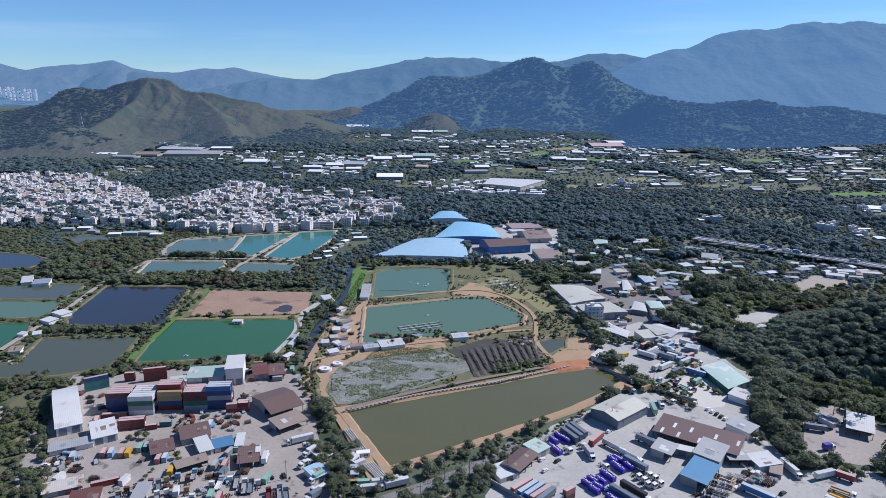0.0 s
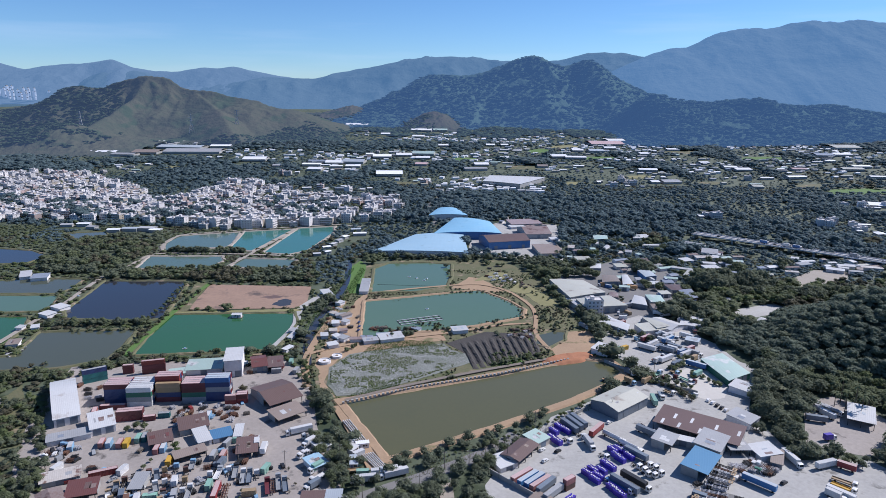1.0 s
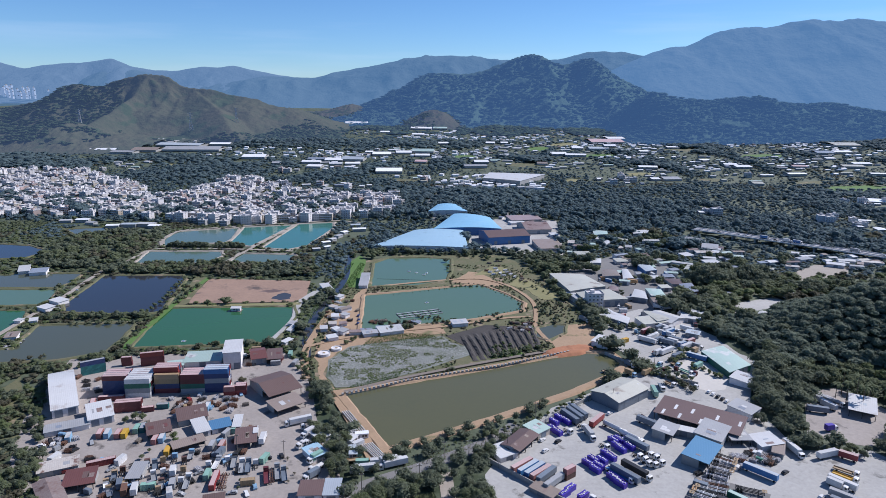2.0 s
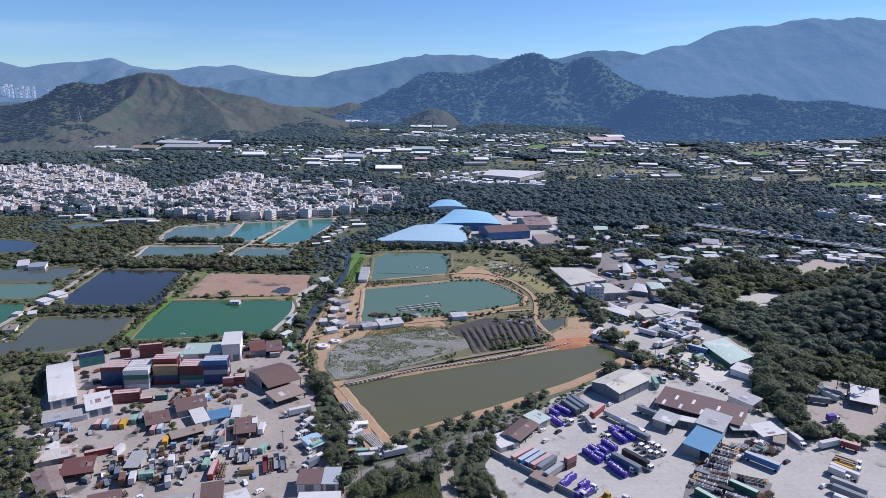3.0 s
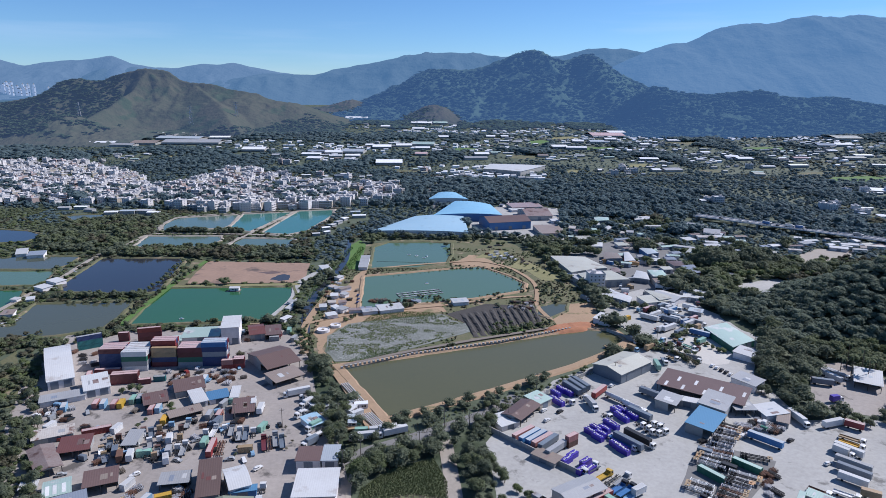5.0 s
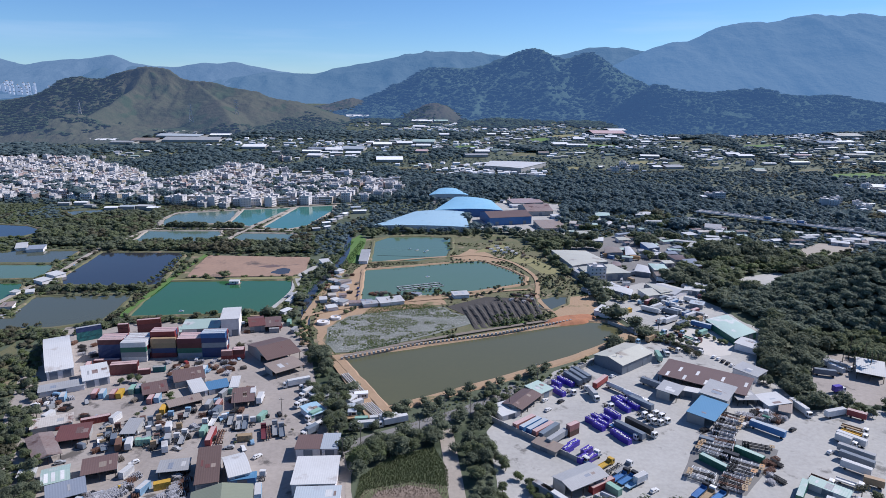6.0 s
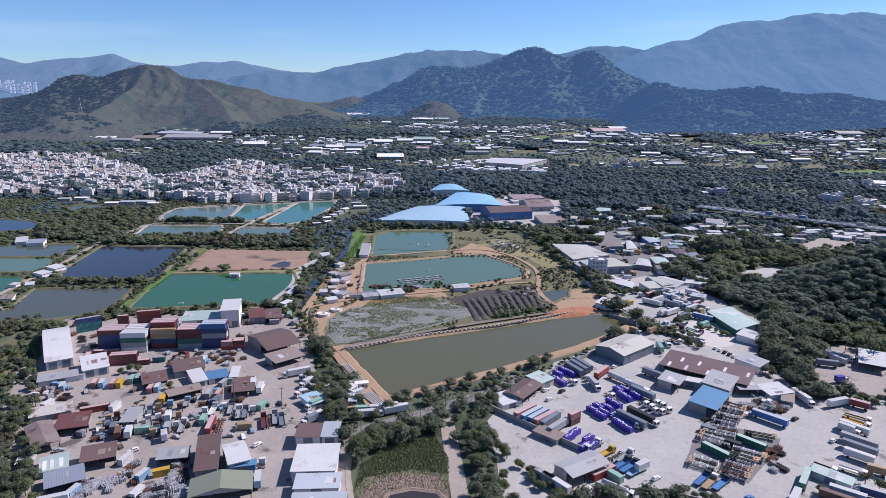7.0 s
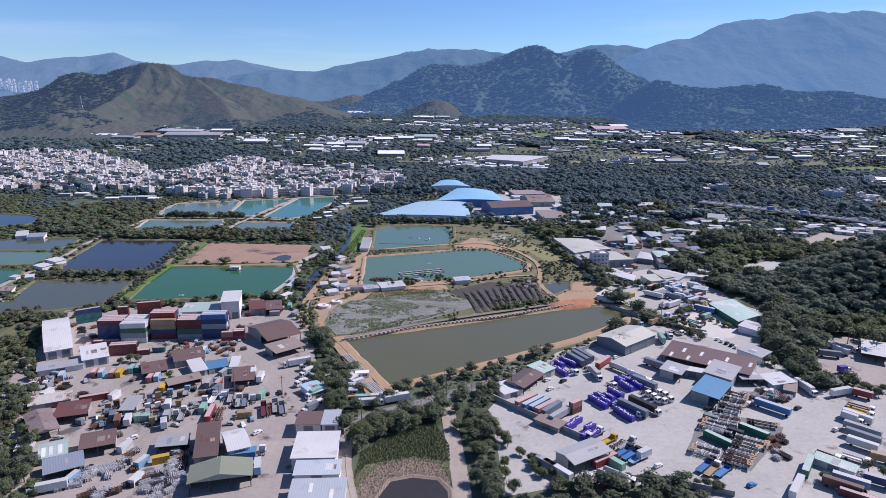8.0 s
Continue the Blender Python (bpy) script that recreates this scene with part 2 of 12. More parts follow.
M["wall_white"] = mat("white_render", (0.64, 0.62, 0.61), (0.48, 0.46, 0.45), rough=0.85, big=0.1, fine=0.6, bump=0.0, isle=0.24, stains=((0.36, 0.34, 0.31), 0.15, 0.64))
M["wall_cream"] = mat("cream_tiles", (0.50, 0.44, 0.36), rough=0.8, big=0.1, fine=0.6, bump=0.0, each=0.15)
M["wall_pink"] = mat("pinkish_tiles", (0.44, 0.34, 0.31), rough=0.8, big=0.1, fine=0.6, bump=0.0, isle=0.25)
M["wall_grey"] = mat("grey_wall", (0.34, 0.34, 0.33), rough=0.85, big=0.1, fine=0.6, bump=0.0, each=0.15)
M["roof_slab"] = mat("roof_slab", (0.56, 0.55, 0.55), (0.38, 0.37, 0.37), rough=0.9, big=0.15, fine=0.8, bump=0.0, isle=0.3, stains=((0.40, 0.30, 0.26), 0.035, 0.62))
M["glass"] = mat("window_glass", (0.025, 0.03, 0.035), rough=0.08, bump=0.0)
M["village_glass"] = mat("curtained_windows", (0.10, 0.11, 0.12), (0.20, 0.19, 0.18), rough=0.25, big=0.2, fine=0.6, bump=0.0, isle=0.5)
M["rubber"] = mat("tyre_rubber", (0.02, 0.02, 0.02), rough=0.9, bump=0.0)
M["steel"] = mat("grey_steel", (0.52, 0.52, 0.54), (0.36, 0.35, 0.36), rough=0.55, metal=0.1, big=0.5, fine=2, bump=0.0)
M["dark_steel"] = mat("dark_steel", (0.05, 0.05, 0.052), rough=0.6, metal=0.3, bump=0.0)
M["rust_steel"] = mat("rusty_steel", (0.16, 0.08, 0.05), (0.10, 0.055, 0.04), rough=0.85, big=0.5, fine=2, bump=0.0)
M["bag"] = mat("white_bags", (0.60, 0.58, 0.62), rough=0.8, bump=0.0, isle=0.2)
M["timber"] = mat("weathered_timber", (0.20, 0.17, 0.14), rough=0.9, big=0.5, fine=3, bump=0.2)
M["line"] = mat("road_paint", (0.62, 0.62, 0.58), rough=0.7, bump=0.0)


# ---------------------------------------------------------------- helpers
def mesh_of(name, verts, faces, material, smooth=False):
    me = bpy.data.meshes.new(name)
    me.from_pydata(verts, [], faces)
    me.materials.append(material)
    if smooth:
        me.polygons.foreach_set("use_smooth", [True] * len(me.polygons))
    me.update()
    return me


def put(name, me, parent=None, label="", m=None):
    ob = new(name, me)
    if m is not None:
        ob.matrix_basis = m
    if parent is not None:
        ob.parent = parent
    if label:
        ob["label"] = label
    return ob


def part(name, bm, material, parent, label=""):
    me = bpy.data.meshes.new(name)
    bm.to_mesh(me)
    bm.free()
    me.materials.append(material)
    return put(name, me, parent, label)


def box_data(blocks):
    """Vertices and faces of blocks (x0, y0, z0, x1, y1, z1)."""
    v, f = [], []
    for x0, y0, z0, x1, y1, z1 in blocks:
        k = len(v)
        v += [(x0, y0, z0), (x1, y0, z0), (x1, y1, z0), (x0, y1, z0), (x0, y0, z1), (x1, y0, z1), (x1, y1, z1), (x0, y1, z1)]
        f += [(k, k + 3, k + 2, k + 1), (k + 4, k + 5, k + 6, k + 7), (k, k + 1, k + 5, k + 4), (k + 1, k + 2, k + 6, k + 5), (k + 2, k + 3, k + 7, k + 6), (k + 3, k, k + 4, k + 7)]
    return v, f


def boxes(name, blocks, material):
    v, f = box_data(blocks)
    return mesh_of(name, v, f, material)


CACHE = {}


def cached(key, maker):
    if key not in CACHE:
        CACHE[key] = maker()
    return CACHE[key]


def inside(poly, x, y):
    """Which of the points x, y (arrays) lie in the polygon."""
    hit = np.zeros(np.shape(x), bool)
    n = len(poly)
    for i in range(n):
        (x0, y0), (x1, y1) = poly[i], poly[(i + 1) % n]
        if y0 != y1:
            hit ^= ((y0 > y) != (y1 > y)) & (x < (x1 - x0) * (y - y0) / (y1 - y0) + x0)
    return hit


# a map of what is taken, in cells of 3 m, that keeps trees off water, yards and roofs
CELL, GX0, GY0, GNX, GNY = 3.0, -2700.0, 110.0, 1800, 1060
TAKEN = np.zeros((GNX, GNY), bool)
BUILT = np.zeros((GNX, GNY), bool)


def take(poly, open_ground=False):
    xs, ys = [p[0] for p in poly], [p[1] for p in poly]
    i0, i1 = max(0, int((min(xs) - GX0) / CELL) - 1), min(GNX, int((max(xs) - GX0) / CELL) + 2)
    j0, j1 = max(0, int((min(ys) - GY0) / CELL) - 1), min(GNY, int((max(ys) - GY0) / CELL) + 2)
    if i1 <= i0 or j1 <= j0:
        return
    gx, gy = np.meshgrid(GX0 + (np.arange(i0, i1) + 0.5) * CELL, GY0 + (np.arange(j0, j1) + 0.5) * CELL, indexing="ij")
    TAKEN[i0:i1, j0:j1] |= inside(poly, gx, gy)
    if not open_ground:
        BUILT[i0:i1, j0:j1] |= inside(poly, gx, gy)


def is_taken(x, y):
    i = np.clip(((np.asarray(x) - GX0) / CELL).astype(int), 0, GNX - 1)
    j = np.clip(((np.asarray(y) - GY0) / CELL).astype(int), 0, GNY - 1)
    return TAKEN[i, j]


def soft_poly(poly, step=6.0, jitter=0.5, seed=1):
    """The polygon with its sides divided and slightly uneven."""
    rng = random.Random(seed)
    out = []
    for (x0, y0), (x1, y1) in zip(poly, poly[1:] + poly[:1]):
        n = max(1, int(math.hypot(x1 - x0, y1 - y0) / step))
        for k in range(n):
            u = k / n
            j = jitter if k else jitter * 0.5
            out.append((x0 + (x1 - x0) * u + rng.uniform(-j, j), y0 + (y1 - y0) * u + rng.uniform(-j, j)))
    return out


def offset(poly, d):
    """The polygon moved outwards by d."""
    area = sum(a[0] * b[1] - b[0] * a[1] for a, b in zip(poly, poly[1:] + poly[:1]))
    s = 1 if area > 0 else -1
    out = []
    n = len(poly)
    for i in range(n):
        p, q, r = Vector(poly[i - 1]), Vector(poly[i]), Vector(poly[(i + 1) % n])
        e1, e2 = (q - p).normalized(), (r - q).normalized()
        nn = Vector((e1.y + e2.y, -e1.x - e2.x)) * s
        nn = nn.normalized() if nn.length > 1e-6 else Vector((e1.y, -e1.x)) * s
        c = max(0.5, nn.dot(Vector((e1.y, -e1.x)) * s))
        out.append(tuple(q + nn * (d / c)))
    return out


def slab(name, poly, z, material, label, category, kind="structure", step=8.0, jitter=0.5, depth=0.3, seed=1, mark=True):
    """A flat sheet with a shallow edge."""
    p = soft_poly(poly, step, jitter, seed)
    n = len(p)
    g = [float(q) for q in valley(*np.array(p).T)]
    v = [(x, y, z + h) for (x, y), h in zip(p, g)] + [(x, y, z + h - depth) for (x, y), h in zip(p, g)]
    f = [tuple(range(n))] + [((i + 1) % n, i, n + i, n + (i + 1) % n) for i in range(n)]
    area = sum(a[0] * b[1] - b[0] * a[1] for a, b in zip(p, p[1:] + p[:1]))
    if area < 0:
        f = [tuple(reversed(q)) for q in f]
    ob = put(name, mesh_of(name, v, f, material))
    if mark:
        take(poly, name == "compound")
    return tagged(ob, label, category, kind=kind)


def pond(poly, water, bank, label, width=2.6, rise=0.9, seed=1, jitter=0.5):
    """Water with an earth bank round it: a sloped ring, flat on top."""
    p = soft_poly(poly, 6.0, jitter, seed)
    n = len(p)
    rings = [(offset(p, -0.8), 0.12), (p, 0.3), (offset(p, 0.7), rise), (offset(p, width), rise * 0.95), (offset(p, width + 1.2), 0.03)]
    v, f = [], []
    rng = random.Random(seed)
    for ring, z in rings:
        v += [(x, y, z + (rng.uniform(-0.08, 0.12) if z > 0.2 else 0)) for x, y in ring]
    area = sum(a[0] * b[1] - b[0] * a[1] for a, b in zip(p, p[1:] + p[:1]))
    for k in range(len(rings) - 1):
        for i in range(n):
            j = (i + 1) % n
            q = (k * n + i, (k + 1) * n + i, (k + 1) * n + j, k * n + j)
            f.append(q if area > 0 else tuple(reversed(q)))
    tagged(put("pond_bank", mesh_of("pond_bank", v, f, M[bank])), "uneven earth bank round a fish pond", "bank", kind="structure")
    w = [(x, y, 0.2) for x, y in p]
    face = tuple(range(n)) if area > 0 else tuple(reversed(range(n)))
    ob = put("water", mesh_of("water", w, [face], M[water]))
    take(offset(poly, width))
    return tagged(ob, label, "pond", kind="structure")


def strip(name, pts, width, z, material, label, category, mark=True):
    """A road or track along a line of points."""
    left, right = [], []
    fine = []
    for (x0, y0), (x1, y1) in zip(pts, pts[1:]):
        n = max(1, int(math.hypot(x1 - x0, y1 - y0) / 10))
        fine += [(x0 + (x1 - x0) * k / n, y0 + (y1 - y0) * k / n) for k in range(n)]
    fine.append(pts[-1])
    for _ in range(2):
        fine = [fine[0]] + [tuple((Vector(a) + Vector(b) * 2 + Vector(c)) / 4) for a, b, c in zip(fine, fine[1:], fine[2:])] + [fine[-1]]
    for i, p in enumerate(fine):
        a, b = Vector(fine[max(0, i - 1)]), Vector(fine[min(len(fine) - 1, i + 1)])
        d = (b - a).normalized()
        s = Vector((-d.y, d.x)) * width / 2
        left.append(Vector(p) + s)
        right.append(Vector(p) - s)
    n = len(fine)
    v = [(*p, z) for p in left] + [(*p, z) for p in right] + [(*p, z - 0.3) for p in left] + [(*p, z - 0.3) for p in right]
    f = []
    for i in range(n - 1):
        f += [(i, n + i, n + i + 1, i + 1), (2 * n + i, i, i + 1, 2 * n + i + 1), (n + i, 3 * n + i, 3 * n + i + 1, n + i + 1)]
    ob = put(name, mesh_of(name, v, f, material))
    if mark:
        take([tuple(p) for p in left] + [tuple(p) for p in reversed(right)])
    return tagged(ob, label, category, kind="structure")


# ---------------------------------------------------------------- ground and relief
def fbm(x, y, octaves=5, seed=0.0, ridged=False):
    """Smooth lattice noise for arrays, about -1..1."""
    total, amp, norm = np.zeros(np.shape(x)), 1.0, 0.0
    x, y = np.asarray(x, float) + seed * 17.3, np.asarray(y, float) - seed * 9.1
    for _ in range(octaves):
        xi, yi = np.floor(x), np.floor(y)
        u, w = x - xi, y - yi
        u, w = u * u * (3 - 2 * u), w * w * (3 - 2 * w)

        def h(a, b):
            s = np.sin(a * 127.1 + b * 311.7 + seed) * 43758.5453
            return (s - np.floor(s)) * 2 - 1

        val = (h(xi, yi) * (1 - u) + h(xi + 1, yi) * u) * (1 - w) + (h(xi, yi + 1) * (1 - u) + h(xi + 1, yi + 1) * u) * w
        total += amp * ((1 - 2 * np.abs(val)) if ridged else val)
        norm += amp
        amp *= 0.5
        x, y = x * 2.03 + 11.3, y * 2.03 - 7.7
    return total / norm


def knoll_height(x, y):
    """The wooded knoll beside the yards."""
    x, y = np.asarray(x, float), np.asarray(y, float)
    k = 46 * np.exp(-((x - 345) / 88) ** 2 - ((y - 442) / np.where(y > 442, 50, 66)) ** 2) - 3.0 - 14 * np.exp(-((x - 264) / 32) ** 2 - ((y - 352) / 38) ** 2)
    return np.maximum(k, 0.0)


def valley(x, y):
    """The gentle rise of the valley floor towards the hills."""
    x, y = np.asarray(x, float), np.asarray(y, float)
    d, u = np.clip(y - 1150, 0, 1750), np.clip((y - 1100) / 400, 0, 1)
    return 0.0345 * np.where(d < 200, d * d / 400, d - 100) + np.clip(0.03 * (x - 600), 0, 30) * u * u * (3 - 2 * u)


def grid_mesh(name, xs, ys, z, material, smooth=True):
    nx, ny = len(xs), len(ys)
    gx, gy = np.meshgrid(xs, ys, indexing="ij")
    v = np.stack([gx, gy, z], -1).reshape(-1, 3)
    i, j = np.meshgrid(np.arange(nx - 1), np.arange(ny - 1), indexing="ij")
    a = (i * ny + j).ravel()
    q = np.stack([a, a + ny, a + ny + 1, a + 1], -1)
    return raw_mesh(name, v, q, material, smooth)


def raw_mesh(name, v, q, material, smooth=False):
    """A mesh from arrays of vertices and of equal faces."""
    me = bpy.data.meshes.new(name)
    k = q.shape[1]
    me.vertices.add(len(v))
    me.vertices.foreach_set("co", np.asarray(v, np.float32).ravel())
    me.loops.add(q.size)
    me.loops.foreach_set("vertex_index", np.asarray(q, np.int32).ravel())
    me.polygons.add(len(q))
    me.polygons.foreach_set("loop_start", np.arange(0, q.size, k, dtype=np.int32))
    me.polygons.foreach_set("loop_total", np.full(len(q), k, np.int32))
    me.polygons.foreach_set("use_smooth", np.full(len(q), smooth))
    me.materials.append(material)
    me.update(calc_edges=True)
    return me


gxs = np.concatenate([np.linspace(-6000, -2000, 9), np.linspace(-1800, 2400, 85), np.linspace(2600, 6000, 9)])
gys = np.concatenate([np.linspace(-1500, 1000, 11), np.linspace(1050, 3000, 79), np.linspace(3250, 6000, 12)])
ground = put("ground", grid_mesh("ground", gxs, gys, valley(*np.meshgrid(gxs, gys, indexing="ij")), M["scrub"]))
tagged(ground, "green and brown scrub of the flat valley floor", "ground", kind="structure")


RELIEF = {}


def hill_spine(y):
    """The grassy hill's main spur, as x over y."""
    return np.interp(y, [1800, 1980, 2130, 2230], [-1002, -1000, -990, -979])


def relief(name, x, y):
    xs, ys, z = RELIEF[name]
    return float(z[np.argmin(abs(xs - x)), np.argmin(abs(ys - y))])


def ridge(name, crest, depth, front, back, material, label, rough=0.35, seed=1.0, nx=260, ny=90, tops=0.0, scale=260.0, bend=1.15, spurs=()):
    """A range of hills. crest: (x, height) along the skyline at y = depth; it falls in spurs to the foot at y = depth - front."""
    cx, cz = np.array([c[0] for c in crest]), np.array([c[1] for c in crest])
    xs = np.linspace(cx[0], cx[-1], nx)
    s = np.concatenate([np.linspace(0, 1, ny), 1 + np.linspace(0.05, 1, 12)])
    ys = np.where(s <= 1, depth - front * (1 - s), depth + back * (s - 1))
    foot = 0.10 + 0.14 * fbm(xs / 300, xs * 0 + seed, 4, seed)
    gx, gy = np.meshgrid(xs, ys, indexing="ij")
    top = np.interp(xs, cx, cz)
    k = np.ones(9) / 9
    top = 0.6 * top + 0.4 * np.convolve(np.pad(top, 4, "edge"), k, "valid")
    sg = np.broadcast_to(s, gx.shape)
    sg = np.where(sg <= 1, (sg - foot[:, None]) / (1 - foot[:, None]), sg)
    fall = np.where(sg <= 1, np.clip(sg, 0, 1) ** bend, np.clip(2 - sg, 0, 1))
    spur = fbm(gx / scale + 0.35 * fbm(gx / scale, gy / scale, 3, seed + 1), gy / (scale * 1.5), 5, seed, True)
    wave = fall * (1 - np.clip(fall, 0, 1) ** 2.5)
    low = valley(gx, gy)
    rise = (top - valley(xs, xs * 0 + depth))[:, None]
    z = low + rise * (fall + rough * wave * spur) + 0.02 * rise * fbm(gx / 60, gy / 60, 3, seed + 3) * fall
    if tops:
        z += tops * (fbm(gx / 9, gy / 9, 2, seed + 5) + 0.5) * np.clip(fall * 6, 0, 1)
    for x0, y0, z0, x1, y1, z1, steep in spurs:
        u = np.clip(((gx - x0) * (x1 - x0) + (gy - y0) * (y1 - y0)) / ((x1 - x0) ** 2 + (y1 - y0) ** 2), 0, 1)
        off = np.hypot(gx - x0 - u * (x1 - x0), gy - y0 - u * (y1 - y0)) + 14 * fbm(gx / 60, gy / 60, 4, seed + 9)
        z = np.maximum(z, z0 + (z1 - z0) * u - steep * np.abs(off))
    z = np.where(sg < 0, low - 3.0, np.maximum(z, low - 3.0))
    RELIEF[name] = (xs, ys, z)
    ob = put(name, grid_mesh(name, xs, ys, z, material, True))
    return tagged(ob, label, "hills", kind="structure")


kx, ky = np.linspace(110, 560, 91), np.linspace(280, 640, 73)
kg = np.meshgrid(kx, ky, indexing="ij")
kz = knoll_height(*kg)
tagged(put("knoll", grid_mesh("knoll", kx, ky, np.where(kz > 0, kz, -0.5), M["scrub"])), "steep little knoll under dark woodland", "hill", kind="structure")

def distance(name, near, haze_glow, strength, other=None, stains=None, big=0.004, rel=0.035, deep=10.0):
    """Far backdrop: dull slopes, haze of kilometres of lit air painted in as emission."""
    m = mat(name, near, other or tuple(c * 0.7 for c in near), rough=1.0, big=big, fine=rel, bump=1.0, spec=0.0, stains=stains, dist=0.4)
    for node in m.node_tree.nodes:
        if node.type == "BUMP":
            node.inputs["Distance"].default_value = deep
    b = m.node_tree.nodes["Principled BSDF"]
    b.inputs["Emission Color"].default_value, b.inputs["Emission Strength"].default_value = (*haze_glow, 1), strength
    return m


# blue haze before each range is painted into its emission
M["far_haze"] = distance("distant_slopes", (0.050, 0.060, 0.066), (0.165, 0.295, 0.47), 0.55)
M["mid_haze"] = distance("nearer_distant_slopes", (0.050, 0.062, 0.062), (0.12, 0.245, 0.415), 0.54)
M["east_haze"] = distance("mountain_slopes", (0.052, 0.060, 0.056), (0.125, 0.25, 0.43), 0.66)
# nearer hills and their trees also carry painted haze as bluish emission
M["wooded"] = distance("hazed_wooded_slopes", (0.052, 0.082, 0.058), (0.075, 0.150, 0.31), 0.46)
M["hill"] = distance("hazed_hillside_scrub", (0.052, 0.063, 0.036), (0.09, 0.14, 0.25), 0.29, (0.088, 0.078, 0.052), ((0.045, 0.062, 0.034), 0.011, 0.55), 0.006, 0.06, 4.0)
M["hill_bare"] = distance("hazed_bare_hillside", (0.050, 0.058, 0.034), (0.085, 0.135, 0.25), 0.36, (0.085, 0.068, 0.050), ((0.03, 0.045, 0.022), 0.014, 0.52), 0.008, 0.06, 4.0)
M["hazed_wood"] = distance("hazed_hillside_leaves", (0.056, 0.080, 0.048), (0.09, 0.14, 0.24), 0.28)
# pale blue emission paints in the haze before the town's towers
M["town"] = distance("hazed_towers", (0.32, 0.33, 0.35), (0.30, 0.42, 0.60), 0.46)

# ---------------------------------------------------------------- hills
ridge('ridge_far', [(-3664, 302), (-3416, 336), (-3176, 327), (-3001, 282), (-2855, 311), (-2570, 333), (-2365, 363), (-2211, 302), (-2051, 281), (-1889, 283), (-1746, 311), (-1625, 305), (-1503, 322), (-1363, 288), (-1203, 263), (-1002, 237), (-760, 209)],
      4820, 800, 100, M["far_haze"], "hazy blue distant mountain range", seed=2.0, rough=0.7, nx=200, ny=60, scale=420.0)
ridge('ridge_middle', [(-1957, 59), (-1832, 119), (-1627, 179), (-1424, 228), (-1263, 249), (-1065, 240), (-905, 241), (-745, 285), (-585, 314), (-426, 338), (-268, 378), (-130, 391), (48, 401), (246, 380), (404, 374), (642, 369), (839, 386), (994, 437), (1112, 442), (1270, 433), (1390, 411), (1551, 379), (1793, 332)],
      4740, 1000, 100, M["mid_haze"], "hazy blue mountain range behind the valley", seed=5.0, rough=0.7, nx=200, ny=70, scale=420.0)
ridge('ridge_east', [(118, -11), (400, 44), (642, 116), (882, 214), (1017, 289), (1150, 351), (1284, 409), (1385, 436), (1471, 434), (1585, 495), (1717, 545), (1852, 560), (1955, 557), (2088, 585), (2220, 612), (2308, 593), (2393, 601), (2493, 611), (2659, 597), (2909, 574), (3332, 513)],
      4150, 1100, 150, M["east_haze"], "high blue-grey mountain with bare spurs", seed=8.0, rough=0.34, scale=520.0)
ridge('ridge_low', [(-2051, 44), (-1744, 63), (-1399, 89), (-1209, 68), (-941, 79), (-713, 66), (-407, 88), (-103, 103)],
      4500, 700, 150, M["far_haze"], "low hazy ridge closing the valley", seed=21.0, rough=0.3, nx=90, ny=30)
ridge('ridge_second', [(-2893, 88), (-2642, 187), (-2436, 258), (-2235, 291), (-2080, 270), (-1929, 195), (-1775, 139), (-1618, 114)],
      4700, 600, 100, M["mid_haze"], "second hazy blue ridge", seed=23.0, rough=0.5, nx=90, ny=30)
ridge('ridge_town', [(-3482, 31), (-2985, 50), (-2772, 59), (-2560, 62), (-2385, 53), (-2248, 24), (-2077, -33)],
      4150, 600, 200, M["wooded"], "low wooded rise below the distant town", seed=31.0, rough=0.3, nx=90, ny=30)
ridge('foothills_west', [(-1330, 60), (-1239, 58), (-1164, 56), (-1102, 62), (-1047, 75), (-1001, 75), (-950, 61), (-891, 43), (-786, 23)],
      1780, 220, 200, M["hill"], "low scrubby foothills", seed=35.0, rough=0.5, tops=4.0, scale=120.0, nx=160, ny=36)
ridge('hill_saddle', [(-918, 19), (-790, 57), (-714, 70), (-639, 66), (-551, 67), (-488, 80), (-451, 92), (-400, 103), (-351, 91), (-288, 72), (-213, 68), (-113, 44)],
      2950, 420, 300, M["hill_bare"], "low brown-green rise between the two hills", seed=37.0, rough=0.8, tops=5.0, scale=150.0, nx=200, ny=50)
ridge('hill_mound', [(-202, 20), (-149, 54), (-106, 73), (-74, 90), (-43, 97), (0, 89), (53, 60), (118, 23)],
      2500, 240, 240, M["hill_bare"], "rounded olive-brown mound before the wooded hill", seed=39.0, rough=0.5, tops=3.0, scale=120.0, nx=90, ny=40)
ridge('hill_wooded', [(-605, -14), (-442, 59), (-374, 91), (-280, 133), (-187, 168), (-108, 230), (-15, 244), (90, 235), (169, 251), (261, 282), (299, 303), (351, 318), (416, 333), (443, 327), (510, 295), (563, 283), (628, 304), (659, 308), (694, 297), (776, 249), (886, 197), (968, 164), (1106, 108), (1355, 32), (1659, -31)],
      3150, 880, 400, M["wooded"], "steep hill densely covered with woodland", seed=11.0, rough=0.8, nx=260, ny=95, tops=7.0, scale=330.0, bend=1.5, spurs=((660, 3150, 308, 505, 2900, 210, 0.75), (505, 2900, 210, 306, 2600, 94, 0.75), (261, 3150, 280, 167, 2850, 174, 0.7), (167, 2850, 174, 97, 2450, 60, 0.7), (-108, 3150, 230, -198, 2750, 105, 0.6)))
